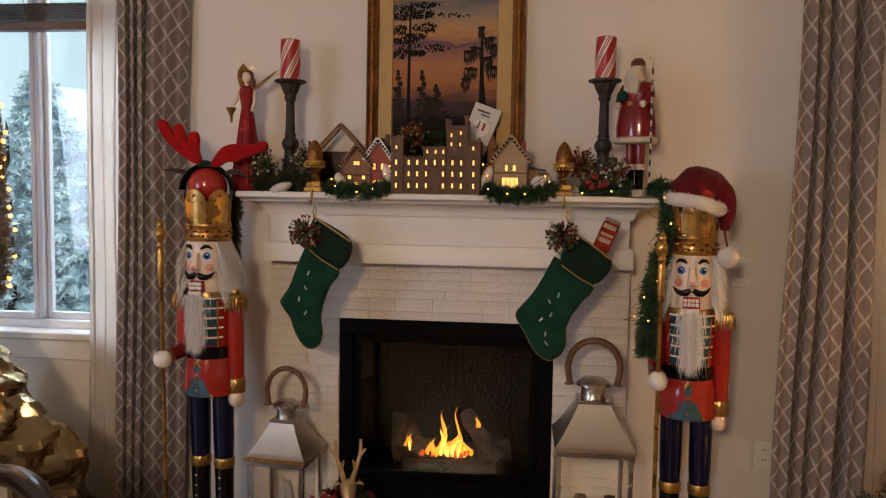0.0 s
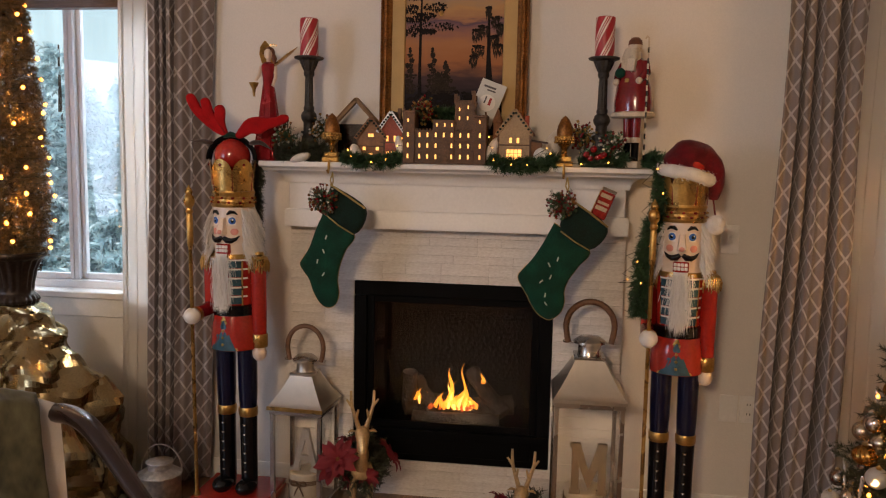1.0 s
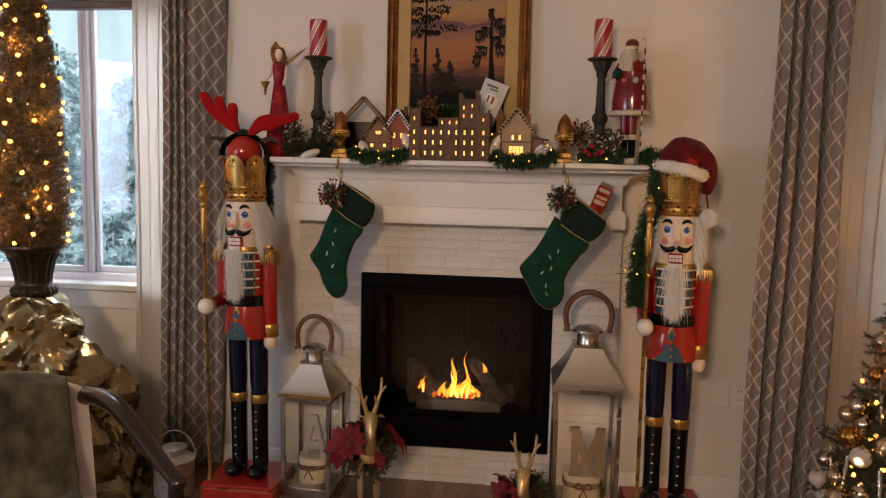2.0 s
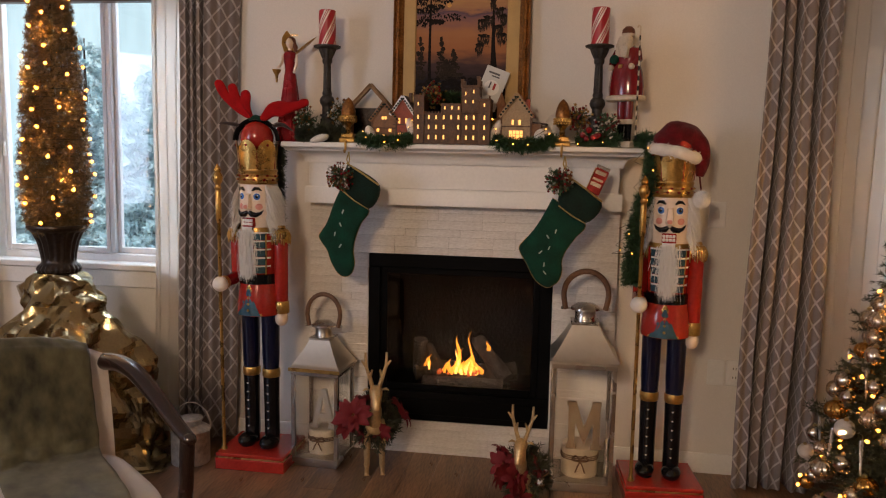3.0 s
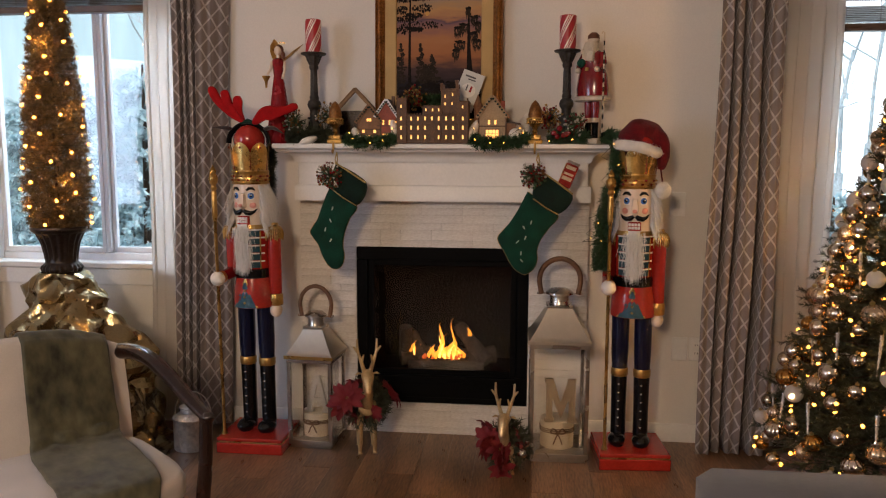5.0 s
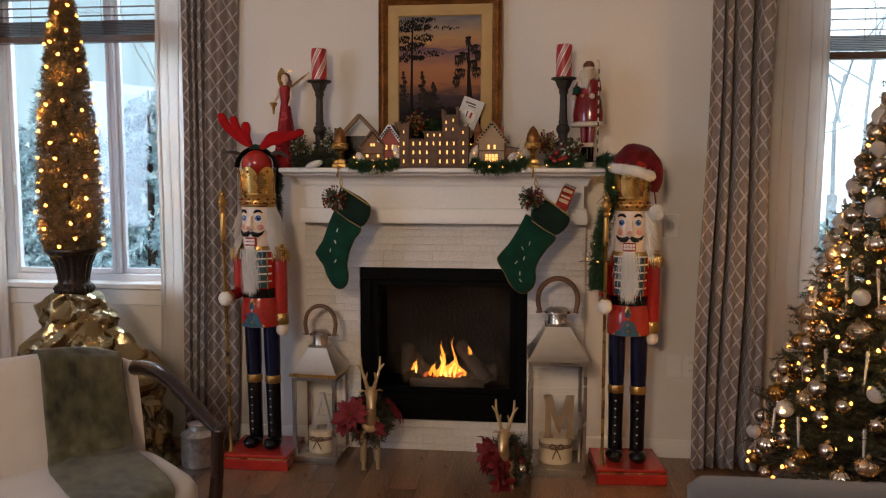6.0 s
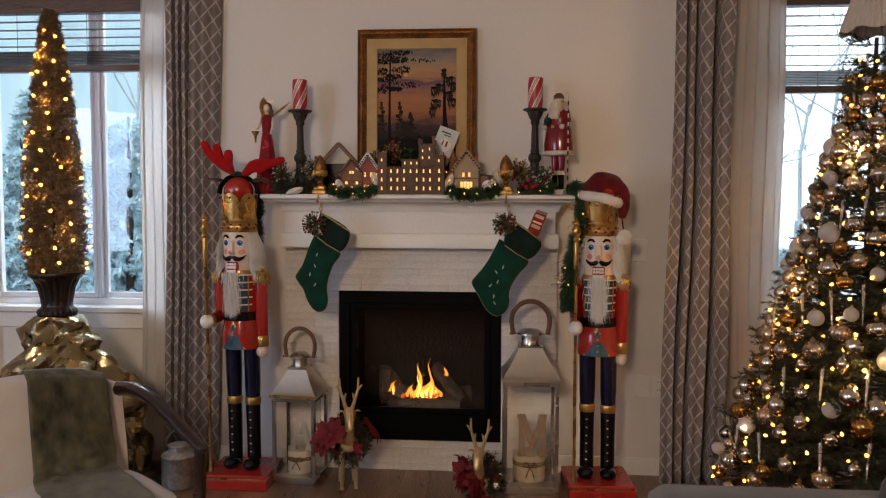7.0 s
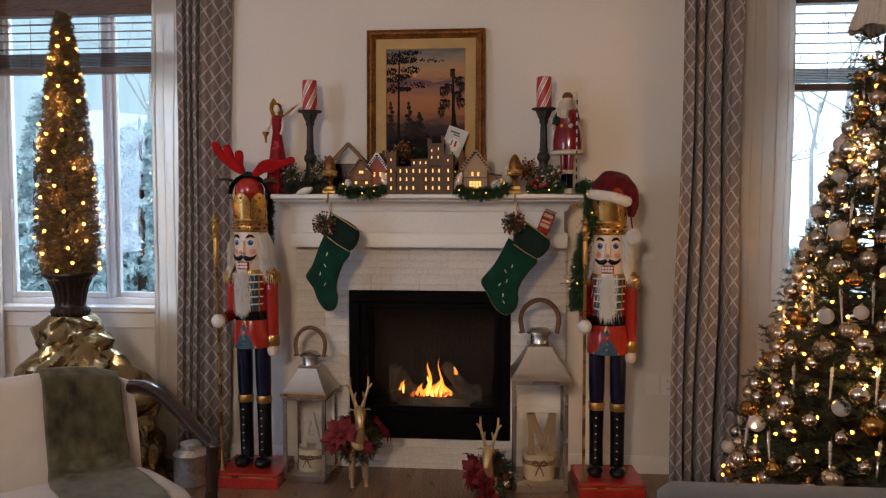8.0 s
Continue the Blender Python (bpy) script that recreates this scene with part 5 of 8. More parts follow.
# ---- steel pail ----
pail = thing("lidded_pail", Matrix.Translation((-1.153, -0.318, 0)) @ Matrix.Diagonal((0.84, 0.84, 0.82, 1)), "hammered galvanised milk can with a wire handle", "milk can")
part("can", Kit().lathe([(0.096, 0), (0.100, 0.004), (0.100, 0.175), (0.103, 0.179), (0.103, 0.187), (0.092, 0.195), (0.060, 0.215), (0.058, 0.238), (0.064, 0.243), (0.064, 0.249), (0.053, 0.253), (0.0001, 0.259)], 32), GALV, pail)
part("handle", Kit().tube([(-0.103, 0, 0.178)] + [(-0.106 * math.cos(a), 0.02, 0.20 + 0.13 * math.sin(a)) for a in (math.pi * q / 12 for q in range(13))] + [(0.103, 0, 0.178)], 0.003, 8), GALV, pail)

# ---- large christmas tree ----
TX, TY = 1.955, -0.57
xt = thing("christmas_tree", Matrix.Translation((TX, TY, 0)) @ Matrix.Diagonal((0.97, 0.97, 0.98, 1)), "full green fir tree hung with silver and gold ornaments", "christmas tree")
part("trunk", Kit().tube([(0, 0, 0), (0, 0, 2.15)], [0.04, 0.008], 10), BARK, xt)
part("stand", Kit().lathe([(0.20, 0.0), (0.20, 0.015), (0.07, 0.03), (0.06, 0.12), (0.045, 0.12)], 20), IRON, xt)
xr = np.random.default_rng(15)


def tree_r(z):
    return 0.565 * max(0.0, 1 - (z - 0.12) / 2.14) ** 1.1 + 0.012


bb, ww, le = [], [], []
stems = Kit()
for i in range(560):
    t = (i + xr.uniform(0, 1)) / 560
    z = 0.16 + 1.98 * (1 - (1 - t) ** 0.62)
    a = i * 2.39996 + xr.uniform(-0.3, 0.3)
    L_ = max(0.08, tree_r(z) * xr.uniform(0.80, 1.08))
    d = Vector((math.cos(a), math.sin(a), xr.uniform(-0.28, 0.34)))
    if TY + d.y * L_ > -0.10:
        L_ *= 0.72
    tip = Vector((0, 0, z)) + d * L_
    if i % 2 == 0:
        stems.tube([(0, 0, z), Vector((0, 0, z)) + d * L_ * 0.5 + Vector((0, 0, -0.015)), tip], [0.006, 0.004, 0.002], 4)
    side = d.cross(Vector((0, 0, 1))).normalized()
    m_ = max(4, int(L_ / 0.040))
    for q in range(m_):
        f = 0.28 + 0.72 * (q + xr.uniform(0, 1)) / m_
        sg = 1 if q % 2 else -1
        p = Vector((0, 0, z)) + d * L_ * f + Vector((0, 0, -0.02 * math.sin(math.pi * f)))
        bb.append(p)
        ww.append(d * 0.9 + side * sg * xr.uniform(0.4, 0.95) + Vector((0, 0, xr.uniform(-0.25, 0.3))))
        le.append(xr.uniform(0.07, 0.13) * (0.7 + 0.3 * L_ / 0.6))
    bb.append(tip - d * 0.03)
    ww.append(d + Vector((0, 0, 0.15)))
    le.append(0.09)
tris = sprigs([tuple(p) for p in bb], [tuple(p) for p in ww], np.array(le), 66, 0.023, 0.0034, 48, xr)
part("needles", needle_mesh("needles", tris, DARKFIR), None, xt)
part("branch_framework", stems, BARK, xt)
# pleated cream skirt of the topper
CREAM = shade("cream_pleated_satin", (0.62, 0.55, 0.46), 0.6, var=0.08, big=6, fine=150, bump=0.1, sheen=0.3)


def skirt_fn(u, v):
    a = 2 * math.pi * u
    r = 0.135 - 0.085 * v
    r *= 1 + 0.035 * math.cos(36 * a) * (1 - 0.5 * v) + 0.02 * math.sin(5 * a) * (1 - v)
    return (r * math.cos(a), r * math.sin(a), 0.30 * v + 0.008 * math.sin(7 * a) * (1 - v))


top_ = thing("tree_topper", (TX, TY, 2.13), "cream pleated fabric topper on the tree's tip", "tree topper")
part("skirt", Kit().grid(skirt_fn, 216, 10, loop=True), CREAM, top_, sharp=80)
part("bodice", Kit().lathe([(0.05, 0.30), (0.04, 0.36), (0.02, 0.42), (0.0001, 0.43)], 20), CREAM, top_)

SILVER = shade("silver_ornament", (0.72, 0.66, 0.58), 0.16, 1.0, var=0.08, big=20, fine=120, bump=0.06)
PEARL = shade("champagne_ornament", (0.66, 0.54, 0.40), 0.25, 0.9, var=0.1, big=20, fine=120, bump=0.06)
BRONZE = shade("amber_gold_ornament", (0.55, 0.30, 0.08), 0.2, 0.95, var=0.15, big=20, fine=120, bump=0.06)
WHITEORN = shade("frosted_white_ornament", (0.72, 0.70, 0.66), 0.45, 0.2, var=0.12, big=30, fine=260, bump=0.5)
CRYSTAL = shade("clear_acrylic_icicle", (0.80, 0.78, 0.74), 0.12, 0.6, var=0.08, fine=150, bump=0.1)
CAP = shade("ornament_cap_metal", (0.55, 0.42, 0.20), 0.3, 1.0, var=0.1, bump=0.02)


def ribbed(n, amp, sz):
    def fn(u, v):
        b = math.pi * v
        r = math.sin(b) * (1 + amp * abs(math.cos(n / 2 * 2 * math.pi * u + 1.5 * v)))
        return (r * math.cos(2 * math.pi * u), r * math.sin(2 * math.pi * u), -math.cos(b) * sz)
    return Kit().grid(fn, n * 5, 14, loop=True)


ball_me = {m.name: Kit().ball((0, 0, 0), 1, seg=22, rings=14).mesh("ball", m) for m in (SILVER, PEARL, BRONZE, WHITEORN)}
rib_me = {m.name: ribbed(12, 0.12, 0.9).mesh("ribbed_ball", m) for m in (SILVER, PEARL, BRONZE)}
onion_me = Kit().lathe([(0.0001, -1.7), (0.15, -1.35), (0.55, -0.8), (0.95, -0.25), (1.0, 0.1), (0.75, 0.6), (0.3, 0.9), (0.15, 1.05)], 20).mesh("teardrop", SILVER)
cap_me = Kit().lathe([(0.22, 0.93), (0.24, 0.95), (0.24, 1.13), (0.2, 1.16), (0.0001, 1.18)], 12).tube([(0.0, 0, 1.16), (0.09, 0, 1.28), (0, 0, 1.40), (-0.09, 0, 1.28), (0, 0, 1.16)], 0.025, 5).mesh("cap", CAP)
tw_ = Kit()
for ph in (0, math.pi):
    tw_.tube([(0.0045 * (1 - 0.75 * i / 40) * math.cos(i * 0.75 + ph), 0.0045 * (1 - 0.75 * i / 40) * math.sin(i * 0.75 + ph), -0.16 * i / 40) for i in range(41)], [0.004 * (1 - 0.7 * i / 40) for i in range(41)], 6)
icicle_me = tw_.mesh("icicle", CRYSTAL)
styles = [("SILVER", ball_me["silver_ornament"], "shiny silver glass ball ornament hanging in the tree"), ("PEARL", ball_me["champagne_ornament"], "champagne glass ball ornament hanging in the tree"),
          ("WHITE", ball_me["frosted_white_ornament"], "frosted white textured ball ornament hanging in the tree"), ("RIBS", rib_me["silver_ornament"], "ribbed silver melon ornament hanging in the tree"),
          ("RIBP", rib_me["champagne_ornament"], "ribbed champagne melon ornament hanging in the tree"), ("BRONZE", ball_me["amber_gold_ornament"], "amber gold glass ball ornament hanging in the tree"),
          ("RIBB", rib_me["amber_gold_ornament"], "ribbed amber gold melon ornament hanging in the tree"), ("ONION", onion_me, "silver teardrop ornament hanging in the tree")]
wts = [0.24, 0.22, 0.14, 0.12, 0.10, 0.08, 0.05, 0.05]


def tree_spot(i, n, lo, hi, out):
    t = (i + xr.uniform(0, 1)) / n
    z = lo + (hi - lo) * (1 - (1 - t) ** 0.66)
    a = math.pi * 1.18 + ((i * 0.618034) % 1.0 - 0.5) * math.pi * 1.45 + xr.uniform(-0.05, 0.05)
    r = tree_r(z) * out
    return Vector((r * math.cos(a), r * math.sin(a), z))


for i in range(285):
    p = tree_spot(i, 285, 0.18, 2.04, xr.uniform(0.98, 1.10))
    if i % 5 == 4:
        ic = thing("icicle_ornament", Matrix.Translation(Vector((TX, TY, 0.02)) + p) @ pose(0, 0, 0, 0, xr.uniform(-8, 8), 0), "twisted clear icicle ornament hanging in the tree", "ornament", "icicles on the tree")
        part("icicle", icicle_me, None, ic)
        part("hook", Kit().tube([(0, 0, -0.002), (0.004, 0, 0.012), (0, 0, 0.022)], 0.0008, 4), CAP, ic)
        continue
    k_ = xr.choice(len(styles), p=wts)
    nm, me_, lb = styles[k_]
    s_ = xr.uniform(0.027, 0.041)
    o_ = thing("ornament", Matrix.Translation(Vector((TX, TY, -0.02)) + p) @ pose(0, 0, 0, xr.uniform(-12, 12), xr.uniform(-12, 12), xr.uniform(0, 360)) @ Matrix.Diagonal((s_, s_, s_, 1)), lb, "ornament", "ornaments on the tree")
    part("body", me_, None, o_)
    part("cap", cap_me, None, o_)
spots = [tuple(tree_spot(i, 270, 0.14, 2.05, xr.uniform(0.80, 1.12))) for i in range(270)]
lights_on("string_lights", Matrix.Translation((TX, TY, 0)), "warm white string lights wound through the fir tree", spots, bulb=0.0068)
for z_, a_ in ((0.45, 3.3), (0.75, 4.3), (1.05, 3.4), (1.60, 3.9)):
    r_ = tree_r(z_) * 1.08
    lamp("tree_lights_glow", "POINT", 3.4, (1.0, 0.52, 0.16), Matrix.Translation((TX + r_ * math.cos(a_), TY + r_ * math.sin(a_), z_)), 0.006)
SKIRTR = shade("red_and_white_quilt", (0.45, 0.40, 0.36), 0.9, var=0.2, big=9, fine=200, bump=0.3, col2=(0.22, 0.03, 0.03))


def tskirt(u, v):
    a = 2 * math.pi * u
    r = 0.06 + 0.50 * v
    return (r * math.cos(a), r * math.sin(a), 0.012 + 0.13 * (1 - v) ** 2 * 0.4 + 0.012 * abs(math.sin(6 * a)) * v + 0.006 * math.sin(13 * a + 4 * v))


solid("tree_skirt", Kit().grid(tskirt, 80, 12, loop=True), SKIRTR, "rumpled red and white fabric skirt round the tree stand", "tree skirt", m=Matrix.Translation((TX, TY, 0)), sharp=70)

# ---- outside: snowy garden ----
solid("ground", Kit().box(-400, 400, 0.24, 800, -1.2, -0.6, 0), SNOW, "snow-covered garden ground", "ground", kind="structure")
# pale haze and daylight are put into this sheet's own cyan glow
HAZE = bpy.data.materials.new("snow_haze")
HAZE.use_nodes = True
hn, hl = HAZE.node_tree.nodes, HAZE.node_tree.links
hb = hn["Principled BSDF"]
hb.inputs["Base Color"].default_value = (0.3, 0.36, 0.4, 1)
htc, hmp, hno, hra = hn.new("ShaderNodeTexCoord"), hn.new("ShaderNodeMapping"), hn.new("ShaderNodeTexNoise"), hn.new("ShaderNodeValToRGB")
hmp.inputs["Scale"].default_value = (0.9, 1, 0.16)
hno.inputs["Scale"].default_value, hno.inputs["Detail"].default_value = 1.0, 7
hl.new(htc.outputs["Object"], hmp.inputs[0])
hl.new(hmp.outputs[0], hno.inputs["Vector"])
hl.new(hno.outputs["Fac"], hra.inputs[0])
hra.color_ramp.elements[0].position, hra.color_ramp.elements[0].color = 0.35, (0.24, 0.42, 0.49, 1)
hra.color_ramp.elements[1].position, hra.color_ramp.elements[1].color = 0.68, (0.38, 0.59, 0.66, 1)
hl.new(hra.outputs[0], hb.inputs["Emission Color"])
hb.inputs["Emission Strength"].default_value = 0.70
solid("backdrop", Kit().box(-60, -2, 34, 34.2, -1, 40, 0), HAZE, "distant snowy woods backdrop glowing with painted haze", "woods", kind="structure")
OVERCAST = shade("overcast_haze", (0.7, 0.75, 0.8), 0.9, var=0.05, big=0.05, fine=0.4, bump=0, emit=(0.80, 0.90, 0.95), power=1.25)
solid("backdrop", Kit().box(-2, 60, 34, 34.2, -1, 40, 0), OVERCAST, "pale overcast winter haze in the distance", "sky", kind="structure")
# garden haze is painted in: bark, snow and needles are paled toward blue
GREYBARK = shade("hazed_frosted_bark", (0.60, 0.70, 0.76), 0.9, var=0.2, fine=30, bump=0.2)
SNOWNEEDLE = shade("hazed_snow_on_needles", (0.62, 0.82, 0.88), 0.8, var=0.05, fine=20, bump=0, per_island=0.10)
HAZEDFIR = shade("hazed_fir", (0.40, 0.58, 0.62), 0.8, var=0.2, fine=20, bump=0, per_island=0.25)
gr = np.random.default_rng(31)


def snowy_fir(x, y, h, r, n):
    o = thing("snowy_fir", (x, y, -0.62), "garden fir tree loaded with fresh snow", "tree", "firs in the garden")
    part("trunk", Kit().tube([(0, 0, 0), (0, 0, h)], [0.08, 0.01], 8), BARK, o)
    t = gr.uniform(0, 1, n)
    z = 0.15 + (h - 0.15) * (1 - (1 - t) ** 0.6)
    a = gr.uniform(0, 2 * np.pi, n)
    R = r * (1 - z / h) ** 0.85 * gr.uniform(0.45, 1.05, n)
    b = np.stack([R * np.cos(a), R * np.sin(a), z], 1)
    w = np.stack([np.cos(a), np.sin(a), gr.uniform(-0.5, 0.1, n)], 1)
    part("needles", needle_mesh("needles", sprigs(b, w, 0.20, 16, 0.10, 0.020, 45, gr), HAZEDFIR), None, o)
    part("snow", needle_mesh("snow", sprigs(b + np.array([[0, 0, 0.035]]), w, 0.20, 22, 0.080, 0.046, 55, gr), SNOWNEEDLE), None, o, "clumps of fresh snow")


for x, y, h, r, n in ((-3.35, 3.6, 2.9, 0.85, 800), (-4.3, 5.0, 2.6, 0.9, 700), (-2.55, 4.2, 2.35, 0.55, 620), (-6.2, 6.6, 3.6, 1.0, 700), (3.6, 4.8, 1.6, 0.6, 400), (-5.0, 8.4, 2.5, 1.3, 700), (-3.4, 9.0, 2.3, 1.2, 700), (-7.4, 9.2, 3.0, 1.4, 700), (-2.2, 6.4, 1.7, 0.8, 450), (-4.55, 3.7, 2.7, 0.7, 700)):
    snowy_fir(x, y, h, r, n)


def bare_tree(x, y, h, seed):
    q = np.random.default_rng(seed)
    o = thing("bare_tree", (x, y, -0.62), "bare leafless tree dusted with snow, haze in its colour", "tree", "bare trees in the garden")
    k = Kit()

    def grow(p, d, ln, r, depth):
        end = p + d * ln
        mid = (p + end) / 2 + Vector(q.normal(size=3)) * ln * 0.06
        k.tube([p, mid, end], [r, r * 0.8, r * 0.62], 5)
        if depth == 0:
            return
        for c in range(3 if depth > 1 else 2):
            nd = (d + Vector(q.normal(size=3)) * 0.45 + Vector((0, 0, 0.1))).normalized()
            grow(p + (end - p) * q.uniform(0.55, 1.0), nd, ln * q.uniform(0.55, 0.75), r * 0.55, depth - 1)
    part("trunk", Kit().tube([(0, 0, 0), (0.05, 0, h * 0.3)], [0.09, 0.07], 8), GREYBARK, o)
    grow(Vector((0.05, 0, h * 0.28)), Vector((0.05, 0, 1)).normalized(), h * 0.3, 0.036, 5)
    part("crown", k, GREYBARK, o, "bare frosted branches with haze in their colour")


for x, y, h, s in ((-4.0, 8.0, 6.0, 1), (-6.5, 10.0, 8.0, 2), (-2.3, 7.0, 5.0, 3), (4.6, 7.5, 6.0, 4), (6.0, 10.0, 7.5, 5), (3.3, 6.5, 4.5, 6)):
    bare_tree(x, y, h, s)

# ---- felt antlers and santa hat on the nutcrackers ----
ant = thing("antler_headband", pose(-0.873, -0.220, 1.442, 0, 0, 4), "red felt reindeer antler headband with brown ears", "headband")


def felt_shape(points, thick):
    """A flat padded felt shape from an outline in hundredths of a metre, with rounded edges."""
    line = [(p.x, p.z) for p in spline([(x / 100, 0, z / 100) for x, z in points + points[:1]], 4)[:-1]]
    me = Kit().prism(line, -thick, thick).mesh("antler", REDFELT)
    bm = bmesh.new()
    bm.from_mesh(me)
    rim = [e for e in bm.edges if abs(e.verts[0].co.y - e.verts[1].co.y) < 1e-5]
    bmesh.ops.bevel(bm, geom=rim, offset=thick * 0.8, segments=3, profile=0.5, affect="EDGES")
    bm.to_mesh(me)
    bm.free()
    me.shade_smooth()
    me.set_sharp_from_angle(angle=radians(60))
    return me


part("antler", felt_shape([(-2.8, 10.2), (-6.8, 12.2), (-10.9, 15.3), (-15.0, 19.3), (-17.3, 23.1), (-18.0, 25.8), (-16.7, 27.2), (-14.6, 26.5), (-12.6, 23.1), (-11.7, 21.6), (-12.2, 24.1), (-10.9, 25.5), (-8.8, 25.1), (-7.5, 21.7),
                          (-6.6, 19.5), (-6.5, 21.4), (-5.3, 22.7), (-3.2, 22.6), (-2.2, 20.3), (-2.4, 16.2), (-1.4, 12.5), (-0.6, 10.4)], 0.011), None, ant, m=pose(0, -0.01, 0))
part("antler", felt_shape([(1.6, 10.2), (3.4, 13.2), (6.1, 16.6), (10.2, 18.0), (14.3, 17.6), (18.4, 18.0), (20.4, 19.0), (22.8, 18.8), (23.2, 16.6), (20.4, 14.9), (14.8, 12.8), (11.6, 11.0), (8.2, 11.2), (5.4, 9.6), (3.0, 9.2)], 0.011), None, ant, m=pose(0, -0.012, 0.004))
part("band", Kit().tube([(0.094 * math.cos(a), 0.0, 0.01 + 0.092 * math.sin(a)) for a in (math.pi * i / 16 for i in range(17))], 0.008, 8, flat=1.6), BLACK, ant, "black headband")
part("sprig", Kit().tube([(-0.03, -0.012, 0.104), (0.0, -0.014, 0.112), (0.035, -0.012, 0.104)], [0.008, 0.012, 0.008], 8), VELVET, ant, "green felt sprig")
BROWNFELT = shade("brown_felt", (0.045, 0.022, 0.018), 0.95, var=0.2, fine=300, bump=0.3, sheen=0.2)
for s in (-1, 1):
    part("ear", Kit().tube(spline([(0.075 * s, -0.005, 0.075), (0.115 * s, -0.01, 0.082), (0.165 * s, -0.015, 0.083 if s < 0 else 0.055)], 5), [0.012] + [0.02, 0.024, 0.025, 0.024, 0.022, 0.019, 0.015, 0.011, 0.007, 0.002], 10, flat=0.4), BROWNFELT, ant)

hat = thing("santa_hat", pose(0.885, -0.203, 1.434, 0, 0, -3) @ Matrix.Diagonal((0.85, 0.85, 0.90, 1)), "burgundy velvet santa hat with white plush trim", "hat")


def hat_fn(u, v):
    """A soft cone that rises, folds over to one side and hangs down."""
    a = 2 * math.pi * u
    cen = spline([(-0.012, 0, 0.0), (-0.008, 0, 0.038), (0.022, 0, 0.066), (0.085, 0, 0.060), (0.118, -0.005, 0.012), (0.120, -0.008, -0.05), (0.117, -0.008, -0.105)], 8)
    rad = [0.100, 0.095, 0.078, 0.055, 0.043, 0.034, 0.016]
    f = v * (len(cen) - 1)
    i = min(int(f), len(cen) - 2)
    w = f - i
    c = cen[i] * (1 - w) + cen[i + 1] * w
    d = (cen[i + 1] - cen[i]).normalized()
    g = v * (len(rad) - 1)
    j = min(int(g), len(rad) - 2)
    r = rad[j] * (1 - g + j) + rad[j + 1] * (g - j)
    sd = Vector((0, 1, 0))
    up = d.cross(sd).normalized()
    p = c + up * math.cos(a) * r + sd * math.sin(a) * r
    p += (up * math.cos(a) + sd * math.sin(a)) * 0.012 * noise.noise(p * 16)
    return tuple(p)


part("cone", Kit().grid(hat_fn, 36, 40, loop=True), BURGUNDY, hat, sharp=180)
trimk = Kit().tube([(0.104 * math.cos(a), 0.104 * math.sin(a), 0.0 - 0.022 * math.cos(a) + 0.004 * math.sin(3 * a)) for a in (2 * math.pi * i / 36 for i in range(37))], [0.026 * (1 + 0.08 * math.sin(5 * i)) for i in range(37)], 12)
part("trim", trimk, WHITEFUR, hat, "white plush trim", sharp=180)
pomk = Kit().ball((0.128, -0.075, -0.205), 0.040, seg=20, rings=14)
part("pompom", pomk, WHITEFUR, hat, "white plush pompom", sharp=180)
fk = Kit()
fb_, fw_ = [], []
for i in range(1500):
    a, b = nr.uniform(0, 6.283), nr.uniform(0, 6.283)
    n_ = Vector((math.cos(a) * math.cos(b), math.sin(a) * math.cos(b), math.sin(b)))
    fb_.append(Vector((0.104 * math.cos(a), 0.104 * math.sin(a), -0.022 * math.cos(a))) + n_ * 0.022)
    fw_.append(n_ + Vector(nr.normal(size=3)) * 0.5)
fur(fk, fb_, fw_, 0.014, 0.0008, 0)
for i in range(420):
    d = Vector(nr.normal(size=3)).normalized()
    fur(fk, [Vector((0.128, -0.075, -0.205)) + d * 0.036], [d + Vector(nr.normal(size=3)) * 0.4], 0.014, 0.0008, 0)
tagged(part("plush_fibres", fk, HAIR, hat, recalc=False), kind="stuff")
part("cord", Kit().tube([(0.119, -0.012, -0.10), (0.122, -0.04, -0.14), (0.126, -0.066, -0.175)], 0.004, 6), BURGUNDY, hat)

# ---- candlesticks and candy-striped candles ----
CREAMWAX = shade("cream_striped_wax", (0.78, 0.66, 0.58), 0.45, var=0.05, fine=60, bump=0.04)
REDWAX = shade("red_wax", (0.42, 0.016, 0.024), 0.4, var=0.1, fine=60, bump=0.04)
SHELF = 1.452


